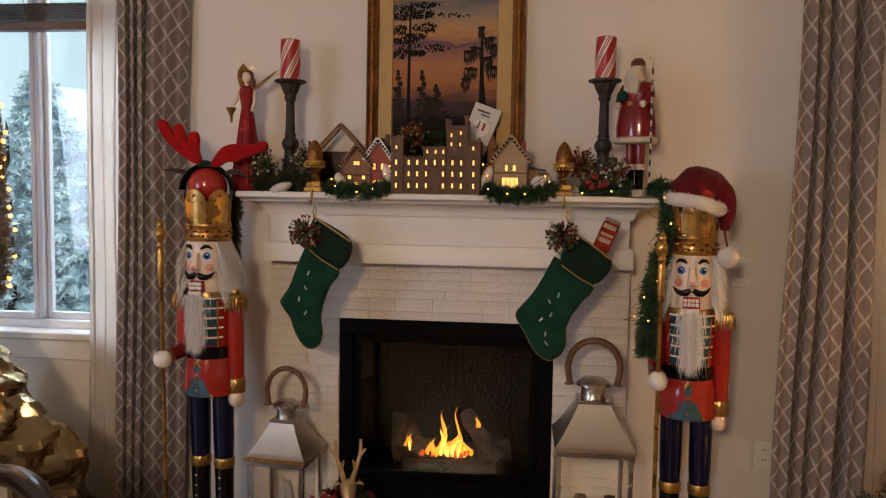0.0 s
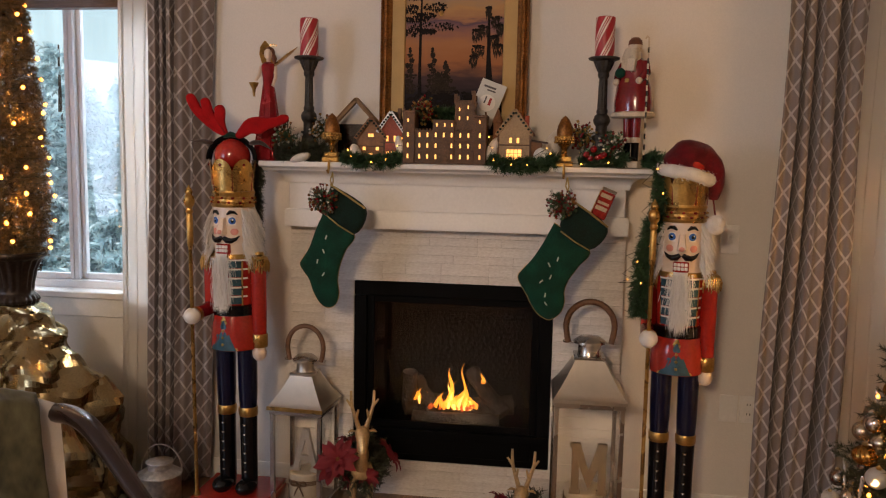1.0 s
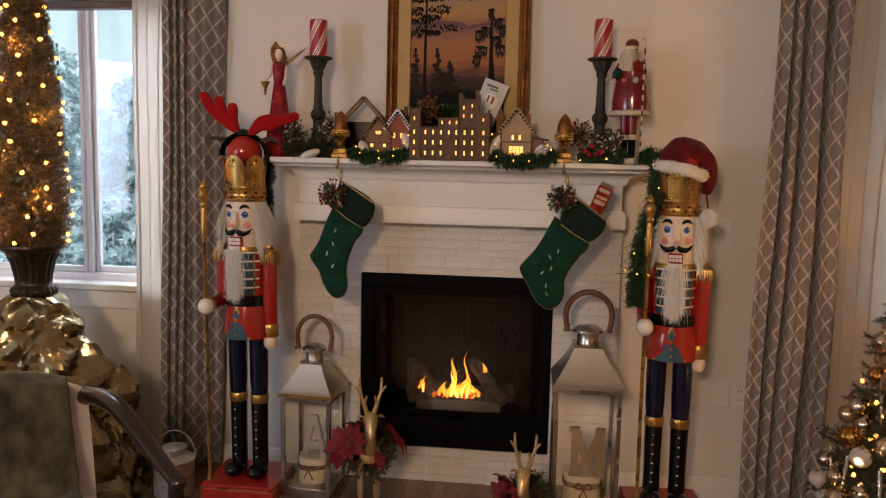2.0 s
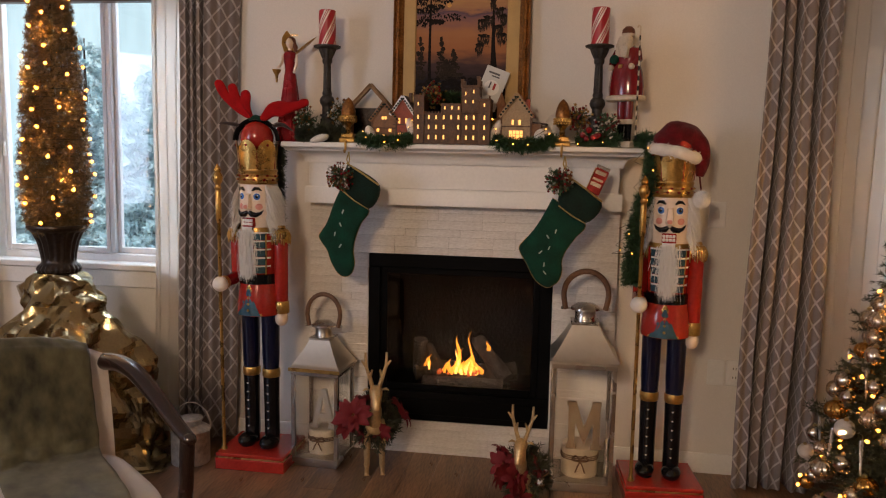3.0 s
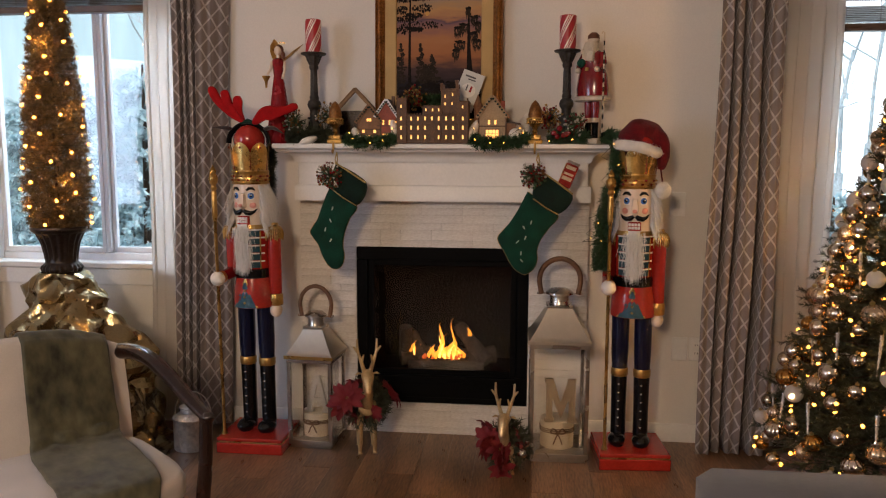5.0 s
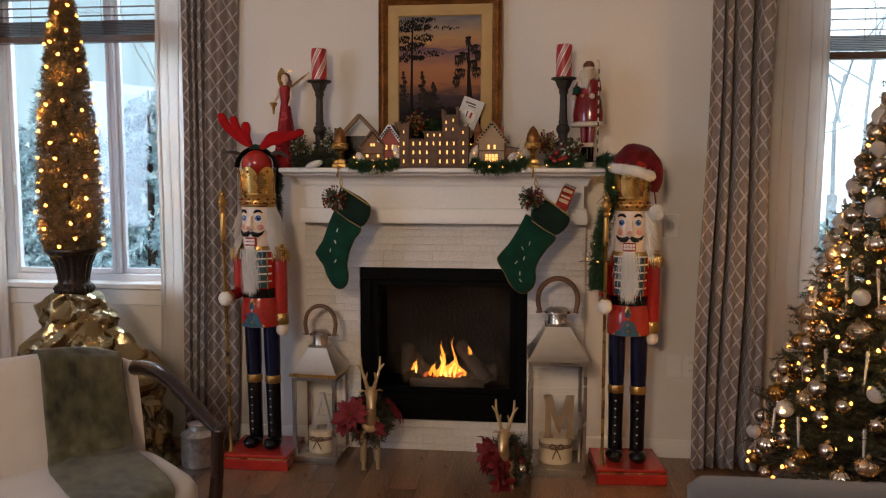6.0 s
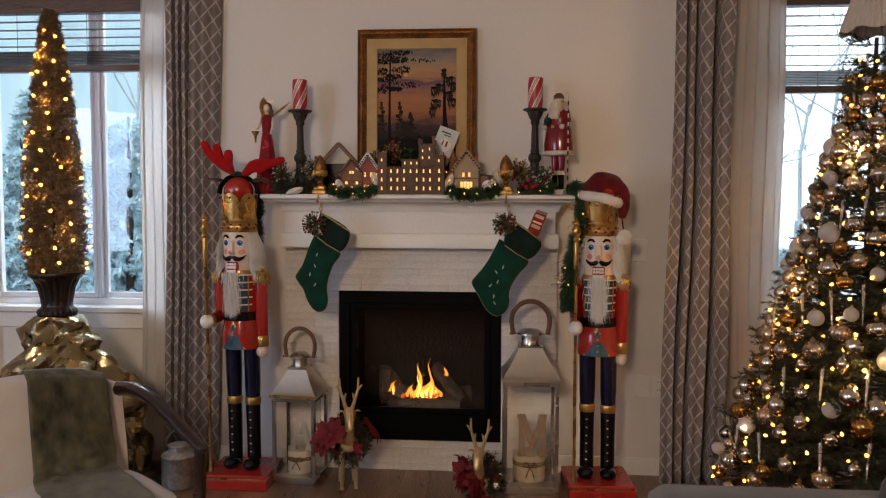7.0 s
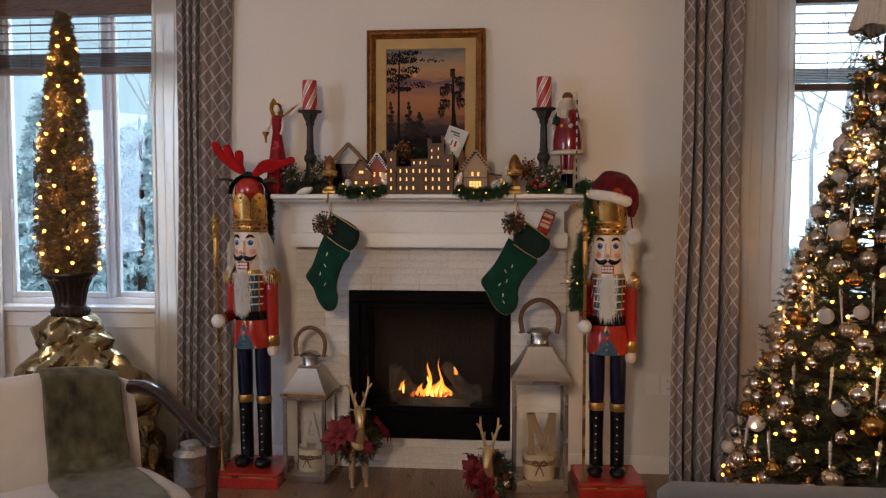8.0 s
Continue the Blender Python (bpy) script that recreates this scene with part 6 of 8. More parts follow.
def candlestick(x, y, ph):
    c = thing("candlestick", (x, y, SHELF), "tall dark cast iron candlestick with a wide drip tray", "candlestick", "candlesticks on the mantel")
    part("foot", Kit().box(-0.05, 0.05, -0.05, 0.05, 0, 0.016, 0.004).lathe([(0.046, 0.016), (0.048, 0.03), (0.036, 0.05), (0.030, 0.10), (0.034, 0.115), (0.034, 0.125)], 8), IRON, c)

    def flute(u, v):
        pr = [(0.022, 0.125), (0.022, 0.16), (0.030, 0.172), (0.033, 0.185), (0.028, 0.20), (0.020, 0.208), (0.022, 0.22), (0.018, 0.23), (0.0165, 0.27), (0.0155, 0.345), (0.021, 0.352), (0.022, 0.362), (0.020, 0.368), (0.030, 0.39), (0.038, 0.412)]
        f = v * (len(pr) - 1)
        i = min(int(f), len(pr) - 2)
        w = f - i
        r, z = pr[i][0] * (1 - w) + pr[i + 1][0] * w, pr[i][1] * (1 - w) + pr[i + 1][1] * w
        fl = 1 + (0.07 * math.cos(10 * 2 * math.pi * u) if 0.235 < z < 0.34 or z > 0.37 else 0)
        return (r * fl * math.cos(2 * math.pi * u), r * fl * math.sin(2 * math.pi * u), z)
    part("stem", Kit().grid(flute, 80, 57, loop=True), IRON, c, sharp=50)
    part("drip_tray", Kit().lathe([(0.036, 0.410), (0.058, 0.418), (0.060, 0.424), (0.056, 0.426), (0.04, 0.422), (0.0001, 0.422)], 32), IRON, c)
    cd = thing("striped_candle", (x, y, SHELF + 0.424), "red and cream candy-striped pillar candle on a candlestick", "candle", "striped candles on the mantel")
    k = Kit()
    seg, rows, H = 60, 24, 0.152
    cols = [1 if (i % 15) in (6, 7, 9, 11, 12) else 0 for i in range(seg)]
    vs = [(0.037 * math.cos(2 * math.pi * i / seg + ph + 2.1 * j / rows), 0.037 * math.sin(2 * math.pi * i / seg + ph + 2.1 * j / rows), H * j / rows) for j in range(rows + 1) for i in range(seg)]
    for mi in (0, 1):
        k.add(vs if mi == 0 else [], [])
    for j in range(rows):
        for i in range(seg):
            k.f.append((j * seg + i, j * seg + (i + 1) % seg, (j + 1) * seg + (i + 1) % seg, (j + 1) * seg + i))
            k.m.append(cols[i])
    part("wax", k, [REDWAX, CREAMWAX], cd, recalc=False)
    part("top", Kit().lathe([(0.037, H), (0.033, H + 0.003), (0.024, H - 0.004), (0.0001, H - 0.004)], 30), REDWAX, cd)
    part("wick", Kit().tube([(0, 0, H - 0.004), (0.001, 0, H + 0.004)], 0.001, 5), BLACK, cd)


candlestick(-0.594, -0.10, 0.4)
candlestick(0.577, -0.10, 1.9)

# ---- angel and santa figurines: one plain mesh each ----
GLITRED = shade("red_glitter_paint", (0.36, 0.008, 0.016), 0.25, 0.3, var=0.25, big=20, fine=500, bump=0.4)
AUBURN = shade("auburn_hair_paint", (0.16, 0.05, 0.02), 0.5, var=0.2)
ag = Kit()
ag.lathe([(0.060, 0), (0.064, 0.006), (0.056, 0.06), (0.042, 0.16), (0.030, 0.25), (0.022, 0.32), (0.024, 0.345), (0.030, 0.375), (0.026, 0.395), (0.012, 0.405)], 28, 0)
for i in range(9):
    a = 2 * math.pi * i / 9
    ag.tube([(0.060 * math.cos(a), 0.060 * math.sin(a), 0.006), (0.046 * math.cos(a + 0.1), 0.046 * math.sin(a + 0.1), 0.12), (0.024 * math.cos(a + 0.2), 0.024 * math.sin(a + 0.2), 0.30)], [0.008, 0.005, 0.002], 6, 0)
ag.lathe([(0.008, 0.40), (0.009, 0.42)], 12, 1)
ag.ball((0, -0.002, 0.437), 0.020, 1, (0.9, 0.95, 1.15))
ag.ball((0.004, 0.006, 0.444), 0.022, 3, (1.0, 0.9, 1.1))
ag.tube([(0.014, 0.0, 0.44), (0.024, 0.0, 0.42), (0.026, 0.0, 0.395)], [0.010, 0.011, 0.004], 8, 3)
ag.tube([(0.028, -0.004, 0.385), (0.032, -0.02, 0.345), (0.022, -0.034, 0.305)], [0.008, 0.007, 0.006], 8, 1)
ag.tube([(-0.028, -0.004, 0.385), (-0.036, -0.02, 0.345), (-0.046, -0.034, 0.325)], [0.008, 0.007, 0.006], 8, 1)
ag.lathe([(0.004, -0.05), (0.007, -0.02), (0.018, 0.0), (0.020, 0.006), (0.0001, 0.004)], 12, 2, Matrix.Translation((-0.052, -0.04, 0.31)))
for sx, tip in ((-1, (-0.018, 0.03, 0.495)), (1, (0.115, 0.03, 0.475))):
    b0 = Vector((0.0, 0.016, 0.375))
    t_ = Vector(tip)
    d_ = t_ - b0
    nrm = Vector((0, 1, 0))
    sd_ = d_.cross(nrm).normalized()
    pts_ = [b0 + d_ * q for q in (0, 0.25, 0.5, 0.75, 1.0)]
    ag.tube(pts_, [0.012, 0.032, 0.038, 0.030, 0.004], 10, 2, flat=0.18)
ag.tube([(0.014 * math.cos(a) + 0.02, 0.0, 0.474 + 0.004 * math.sin(a)) for a in (2 * math.pi * i / 14 for i in range(15))], 0.0012, 5, 2)
solid("angel_figurine", ag, [GLITRED, SKIN, GOLD, AUBURN], "slender angel figurine in a red gown with gold wings", "figurine", m=pose(-0.765, -0.10, SHELF, 0, 0, 12))

IVORY = shade("ivory_glaze", (0.62, 0.53, 0.41), 0.5, var=0.1, big=20, fine=120, bump=0.08)
sa = Kit()
sa.box(-0.055, 0.055, -0.04, 0.04, 0, 0.026, 0.004, 2)
for s in (-1, 1):
    sa.lathe([(0.014, 0.026), (0.015, 0.09), (0.017, 0.10)], 14, 3, Matrix.Translation((0.018 * s, 0, 0)))
    sa.ball((0.018 * s, -0.012, 0.034), 0.015, 3, (0.9, 1.5, 0.7))
    sa.lathe([(0.018, 0.098), (0.019, 0.11), (0.018, 0.118)], 14, 2, Matrix.Translation((0.018 * s, 0, 0)))
    sa.lathe([(0.017, 0.115), (0.020, 0.20)], 14, 0, Matrix.Translation((0.018 * s, 0, 0)))
sa.lathe([(0.078, 0.192), (0.087, 0.196), (0.087, 0.210), (0.078, 0.215)], 30, 2, sy=0.8)
sa.lathe([(0.074, 0.212), (0.076, 0.25), (0.068, 0.31), (0.056, 0.34), (0.060, 0.37), (0.052, 0.40), (0.030, 0.42), (0.01, 0.425)], 30, 0, sy=0.8)
sa.lathe([(0.0575, 0.322), (0.059, 0.326), (0.058, 0.340), (0.056, 0.344)], 30, 3, sy=0.76)
sa.box(-0.009, 0.009, -0.0505, -0.044, 0.325, 0.341, 0.002, 4)
sa.ball((0, -0.006, 0.447), 0.024, 1, (0.9, 0.9, 1.1))
sa.lathe([(0.0001, 0.318), (0.014, 0.33), (0.034, 0.385), (0.036, 0.43), (0.026, 0.456)], 18, 2, pose(-0.003, -0.016, 0, 0, 0, 0), sy=0.9)
for q in range(7):
    sa.tube([(-0.026 + 0.0085 * q, -0.044, 0.425), (-0.022 + 0.0075 * q, -0.047, 0.385), (-0.010 + 0.003 * q, -0.036, 0.335)], [0.003, 0.005, 0.002], 6, 2)
sa.lathe([(0.026, 0.458), (0.027, 0.466), (0.024, 0.472)], 18, 2)
sa.lathe([(0.027, 0.470), (0.025, 0.486), (0.014, 0.498), (0.0001, 0.500)], 18, 6)
sa.ball((0, -0.029, 0.448), 0.005, 1)
for s in (-1, 1):
    sa.tube([(0.044 * s, 0, 0.40), (0.060 * s, -0.012, 0.36), (0.052 * s, -0.036, 0.335)], [0.018, 0.017, 0.013], 12, 0)
    sa.ball((0.050 * s, -0.044, 0.330), 0.013, 2)
sa.ball((-0.030, -0.048, 0.362), 0.022, 5, (1.0, 0.7, 0.9))
sa.box(-0.052, -0.020, -0.058, -0.040, 0.366, 0.412, 0.003, 2, pose(0, 0, 0, 0, 8, 0))
for i in range(22):
    z0 = 0.03 + 0.44 * i / 22
    sa.lathe([(0.0034, z0), (0.0034, z0 + 0.020)], 8, 2 if i % 2 else 3, Matrix.Translation((0.082, -0.04, 0)))
sa.tube([(0.082, -0.04, 0.468), (0.082, -0.04, 0.485), (0.074, -0.04, 0.492), (0.068, -0.04, 0.482)], 0.0034, 8, 2)
solid("santa_figurine", sa, [DARKRED, SKIN, IVORY, BLACKGLOSS, GOLD, VELVET, AUBURN], "glazed santa figurine in a dark red coat on a white block", "figurine", m=pose(0.690, -0.12, SHELF, 0, 0, -38))

# ---- lit porcelain village ----
BRICKP = shade("brown_porcelain", (0.125, 0.056, 0.023), 0.5, var=0.25, big=30, fine=160, bump=0.35)
ROOFP = shade("dark_brown_porcelain", (0.065, 0.036, 0.028), 0.5, var=0.25, big=30, fine=200, bump=0.4)
TANP = shade("tan_porcelain", (0.24, 0.105, 0.042), 0.5, var=0.15, big=30, fine=160, bump=0.25)
REDP = shade("brick_red_porcelain", (0.34, 0.065, 0.032), 0.5, var=0.2, big=30, fine=200, bump=0.35)
CREAMP = shade("cream_porcelain", (0.38, 0.25, 0.13), 0.5, var=0.12, big=30, fine=160, bump=0.2)
SNOWP = shade("white_glazed_snow", (0.75, 0.76, 0.78), 0.35, var=0.05, fine=120, bump=0.2)

cas = thing("castle_model", (-0.022, -0.155, SHELF), "brown porcelain castle with rows of lit windows", "ornament house")
U = 0.000690
cx0 = lambda q: (q - 280) * U
body = Kit().box(cx0(50), cx0(510), -0.050, 0.05, 0, 190 * U, 0.002)
part("main_block", body, BRICKP, cas)
for a, b, h in ((45, 112, 300), (445, 515, 280)):
    tk = Kit().box(cx0(a), cx0(b), -0.056, 0.05, 0, (h - 14) * U, 0.0015).box(cx0(a - 3), cx0(b + 3), -0.058, 0.052, (h - 14) * U, h * U, 0.001)
    for q in (a + 6, b - 6):
        tk.box(cx0(q - 5), cx0(q + 5), -0.058, -0.050, h * U, (h + 16) * U, 0.0005)
    part("corner_tower", tk, BRICKP, cas)
part("centre_block", Kit().box(cx0(215), cx0(338), -0.054, 0.0, 0, 250 * U, 0.0015), BRICKP, cas)
kt = Kit().box(cx0(335), cx0(446), -0.045, 0.04, 190 * U, 350 * U, 0.0015).box(cx0(331), cx0(450), -0.048, 0.043, 345 * U, 360 * U, 0.001)
for q in (340, 440):
    for y in (-0.044, 0.03):
        kt.box(cx0(q - 9), cx0(q + 9), y - 0.005, y + 0.008, 360 * U, 395 * U, 0.0006)
kt.box(cx0(425), cx0(448), -0.04, -0.02, 395 * U, 415 * U, 0.0006)
part("great_tower", kt, BRICKP, cas)
cren = Kit()
for i in range(18):
    q = 118 + i * 19
    cren.box(cx0(q), cx0(q + 10), -0.052, -0.046, 190 * U, 200 * U, 0.0004)
for z in (0.001, 72 * U, 130 * U, 184 * U):
    cren.box(cx0(113), cx0(444), -0.0535, -0.0495, z, z + 5 * U, 0.0004)
part("battlement", cren, BRICKP, cas)
part("doorway", Kit().box(cx0(255), cx0(300), -0.060, -0.0535, 0, 45 * U, 0.001), BRICKP, cas)
part("pediment", Kit().prism([(cx0(250), 80 * U), (cx0(305), 80 * U), (cx0(277), 100 * U)], -0.060, -0.0535), BRICKP, cas)
wme = Kit().prism([(-5 * U, 0), (5 * U, 0), (5 * U, 21 * U), (3 * U, 25 * U), (0, 26 * U), (-3 * U, 25 * U), (-5 * U, 21 * U)], -0.0012, 0).mesh("lit_window", WINGLOW)
fme = Kit().box(-8 * U, -5.2 * U, -0.002, 0, -3 * U, 34 * U, 0.0003).box(5.2 * U, 8 * U, -0.002, 0, -3 * U, 34 * U, 0.0003).box(-10 * U, 10 * U, -0.003, 0, -6 * U, -3 * U, 0.0003).mesh("window_frame", BRICKP)
for r_, zq in enumerate((30, 92, 152)):
    for q in (75, 140, 185, 233, 278, 322, 370, 415, 480):
        if q == 278 and r_ < 2:
            continue
        y = -0.0562 if q in (75, 480) else (-0.0542 if 215 < q < 338 else -0.0502)
        wn_ = part("lit_window", wme, None, cas, m=Matrix.Translation((cx0(q), y, zq * U)))
        part("window_frame", fme, None, wn_)
for q, zq in ((362, 300), (410, 312), (362, 252), (408, 252), (75, 235), (478, 230), (238, 212), (282, 212), (322, 212)):
    y = -0.0562 if q in (75, 478) else (-0.0542 if q < 338 else -0.0452)
    part("small_window", wme, None, cas, m=Matrix.Translation((cx0(q), y, zq * U)) @ Matrix.Diagonal((0.8, 1, 0.75, 1)))


def house(x, y, rz, w, d, h, peak, wall, roof, label, windows, extra=None):
    """A small gabled porcelain house; windows are (x, z, w, h)."""
    H = thing("village_house", pose(x, y, SHELF, 0, 0, rz) @ Matrix.Diagonal((1.18, 1.0, 1.12, 1)), label, "ornament house", "lit village on the mantel")
    part("wall", Kit().prism([(-w / 2, 0), (w / 2, 0), (w / 2, h), (0, peak), (-w / 2, h)], -d / 2, d / 2), wall, H)
    sl = math.atan2(peak - h, w / 2)
    for s in (-1, 1):
        ln = math.hypot(w / 2, peak - h) + 0.012
        part("roof", Kit().box(0, ln, -d / 2 - 0.008, d / 2 + 0.006, 0.0, 0.006, 0.001), roof, H, m=Matrix.Translation((0, 0, peak)) @ (Matrix.Diagonal((s, 1, 1, 1)) @ pose(0, 0, 0, 0, math.degrees(sl), 0)))
        part("bargeboard", Kit().box(0, ln, -d / 2 - 0.011, -d / 2 - 0.008, -0.006, 0.006, 0.0006), wall if wall is not REDP else SNOWP, H, m=Matrix.Translation((0, 0, peak)) @ (Matrix.Diagonal((s, 1, 1, 1)) @ pose(0, 0, 0, 0, math.degrees(sl), 0)))
    for wx, wz, ww_, wh in windows:
        o = part("lit_window", Kit().box(wx - ww_ / 2, wx + ww_ / 2, -d / 2 - 0.001, -d / 2 + 0.002, wz, wz + wh, 0), WINGLOW, H)
        mk = Kit().box(wx - ww_ / 2 - 0.003, wx + ww_ / 2 + 0.003, -d / 2 - 0.004, -d / 2, wz - 0.003, wz, 0.0005).box(wx - ww_ / 2 - 0.003, wx + ww_ / 2 + 0.003, -d / 2 - 0.004, -d / 2, wz + wh, wz + wh + 0.003, 0.0005)
        nx = max(1, round(ww_ / 0.012))
        for q in range(nx + 1):
            xx = wx - ww_ / 2 + ww_ * q / nx
            mk.box(xx - 0.0009, xx + 0.0009, -d / 2 - 0.003, -d / 2, wz, wz + wh, 0.0003)
        for q in range(1, max(1, round(wh / 0.014))):
            zq = wz + wh * q / max(1, round(wh / 0.014))
            mk.box(wx - ww_ / 2, wx + ww_ / 2, -d / 2 - 0.003, -d / 2, zq - 0.0007, zq + 0.0007, 0.0003)
        part("glazing_bars", mk, wall, o)
    for s in (-1, 1):
        part("corner_quoin", Kit().box(s * w / 2 - 0.003, s * w / 2 + 0.003, -d / 2 - 0.003, -d / 2 + 0.003, 0, h, 0.0006), BRICKP, H)
    part("string_course", Kit().box(-w / 2, w / 2, -d / 2 - 0.004, -d / 2, h * 0.60, h * 0.60 + 0.004, 0.0006), BRICKP, H)
    part("plinth", Kit().box(-w / 2 - 0.004, w / 2 + 0.004, -d / 2 - 0.005, d / 2 + 0.004, 0, 0.007, 0.0015), SNOWP, H)
    gk = Kit()
    for s in (-1, 1):
        for q in range(7):
            t = (q + 0.5) / 7
            gk.ball((s * (w / 2 + 0.006) * t, -d / 2 - 0.012, peak - (peak - h) * t - 0.006), 0.0042, seg=6, rings=4)
    part("eave_garland", gk, DARKVELVET, H)
    if extra:
        extra(H)
    return H


def chimney(x, y, z, mt):
    return lambda H: part("chimney", Kit().box(x - 0.006, x + 0.006, y - 0.006, y + 0.006, z - 0.03, z + 0.012, 0.001), mt, H)


house(-0.325, -0.125, 6, 0.090, 0.07, 0.095, 0.160, TANP, ROOFP, "tan porcelain cottage with glowing windows",
      [(-0.022, 0.045, 0.012, 0.016), (0.022, 0.045, 0.012, 0.016), (0.0, 0.092, 0.020, 0.012), (0.0, 0.012, 0.016, 0.022), (0.026, 0.012, 0.010, 0.014)], chimney(0.025, 0.01, 0.125, BRICKP))
house(-0.238, -0.12, -4, 0.080, 0.07, 0.120, 0.182, REDP, ROOFP, "brick red porcelain shop with glowing windows",
      [(-0.013, 0.078, 0.010, 0.020), (0.013, 0.078, 0.010, 0.020), (0.0, 0.012, 0.034, 0.030)], chimney(0.02, 0.0, 0.185, BRICKP))


def turret(H):
    part("turret", Kit().lathe([(0.014, 0), (0.014, 0.135), (0.017, 0.137), (0.017, 0.14), (0.0001, 0.185)], 8, xf=Matrix.Translation((-0.060, 0.01, 0)) @ Matrix.Diagonal((1.1, 1.1, 1.1, 1))), TANP, H)
    part("wing", Kit().box(0.045, 0.088, -0.018, 0.03, 0, 0.085, 0.002), TANP, H)
    part("wing_roof", Kit().box(0.043, 0.095, -0.028, 0.036, 0.088, 0.094, 0.001), ROOFP, H, m=pose(0, 0, 0.004, 0, 8, 0))
    part("chimney", Kit().box(0.030, 0.044, 0.0, 0.014, 0.10, 0.175, 0.001), REDP, H)
    part("garage_arch", Kit().box(-0.028, 0.028, -0.041, -0.036, 0.058, 0.062, 0.001), CREAMP, H)


house(0.248, -0.145, -3, 0.104, 0.075, 0.115, 0.192, CREAMP, REDP, "cream porcelain house with a large glowing window",
      [(0.0, 0.014, 0.050, 0.042), (-0.012, 0.078, 0.010, 0.018), (0.012, 0.078, 0.010, 0.018)], turret)
# wooden gable of a stable behind the village
RAW = shade("raw_wood", (0.30, 0.17, 0.08), 0.7, var=0.2, big=8, fine=60, bump=0.2, stretch=(1, 1, 6))
st_ = thing("nativity_stable", (-0.41, -0.045, SHELF), "small brown wooden stable with a gable roof", "ornament house")
for s in (-1, 1):
    part("roof_beam", Kit().box(0, 0.135, -0.012, 0.012, -0.012, 0.0, 0.001), RAW, st_, m=Matrix.Translation((0, 0, 0.265)) @ (Matrix.Diagonal((s, 1, 1, 1)) @ pose(0, 0, 0, 0, 47, 0)))
    part("roof_board", Kit().box(0, 0.138, -0.014, 0.014, 0.001, 0.006, 0.002), RAW, st_, m=Matrix.Translation((0, 0, 0.265)) @ (Matrix.Diagonal((s, 1, 1, 1)) @ pose(0, 0, 0, 0, 47, 0)))
    part("post", Kit().box(s * 0.086 - 0.006, s * 0.086 + 0.006, -0.010, 0.010, 0, 0.175, 0.001), RAW, st_)
part("back_board", Kit().box(-0.084, 0.084, 0.014, 0.018, 0, 0.16, 0.001), DARKWOOD, st_)

# acorn stocking holders
for x in (-0.478, 0.437):
    h_ = thing("stocking_holder", (x, -0.165, SHELF), "brass stocking holder shaped like an acorn", "stocking holder", "stocking holders on the mantel")
    part("base", Kit().box(-0.034, 0.034, -0.030, 0.03, 0, 0.020, 0.003).box(-0.028, 0.028, -0.025, 0.025, 0.020, 0.040, 0.003), GOLD, h_)
    part("stem", Kit().lathe([(0.018, 0.040), (0.010, 0.048), (0.013, 0.056), (0.010, 0.064), (0.016, 0.076), (0.026, 0.084)], 20), GOLD, h_)
    ac = Kit().lathe([(0.020, 0.083), (0.032, 0.092), (0.036, 0.108), (0.033, 0.118)], 28)
    for r_ in range(3):
        for i in range(18):
            a = 2 * math.pi * (i + 0.5 * (r_ % 2)) / 18
            ac.ball((0.034 * math.cos(a), 0.034 * math.sin(a), 0.094 + 0.009 * r_), 0.0055, seg=6, rings=4)
    part("acorn_cup", ac, GOLD, h_)
    part("acorn", Kit().lathe([(0.030, 0.118), (0.031, 0.135), (0.026, 0.160), (0.016, 0.182), (0.006, 0.192), (0.0001, 0.197)], 24), OLDGOLD, h_)
    part("hook", Kit().tube([(0, -0.028, 0.006), (0, -0.045, 0.004), (0, -0.047, -0.03), (0, -0.056, -0.042), (0, -0.066, -0.034)], 0.005, 8), GOLD, h_)

# ---- stockings ----
PATINA = shade("gold_piping", (0.50, 0.36, 0.14), 0.35, 0.8, var=0.2, fine=300, bump=0.3)
SILVERTHREAD = shade("silver_glitter_letters", (0.70, 0.68, 0.62), 0.3, 0.7, var=0.2, fine=300, bump=0.3)


def sleeve(outline, thick):
    """A padded cushion shape over a closed outline in x and z."""
    k = Kit()
    pts = [Vector((x, 0, z)) for x, z in outline]
    pts = spline(pts + [pts[0]], 5)[:-1]
    c = sum(pts, Vector()) / len(pts)
    n = len(pts)
    rings = [(1.0, 0.0), (0.985, 0.45), (0.93, 0.75), (0.80, 0.93), (0.55, 1.0), (0.25, 1.02)]
    vs = []
    for side in (-1, 1):
        for f, o in rings:
            for p in pts:
                q = c + (p - c) * f
                vs.append((q.x, side * o * thick, q.z))
        vs.append((c.x, side * 1.02 * thick, c.z))
    m_ = len(rings) * n + 1
    fs = []
    for sidx in (0, 1):
        o = sidx * m_
        for r in range(len(rings) - 1):
            fs += [(o + r * n + i, o + r * n + (i + 1) % n, o + (r + 1) * n + (i + 1) % n, o + (r + 1) * n + i) for i in range(n)]
        fs += [(o + (len(rings) - 1) * n + i, o + (len(rings) - 1) * n + (i + 1) % n, o + m_ - 1) for i in range(n)]
    fs += [(i, (i + 1) % n, m_ + (i + 1) % n, m_ + i) for i in range(n)]
    return k.add(vs, fs), pts


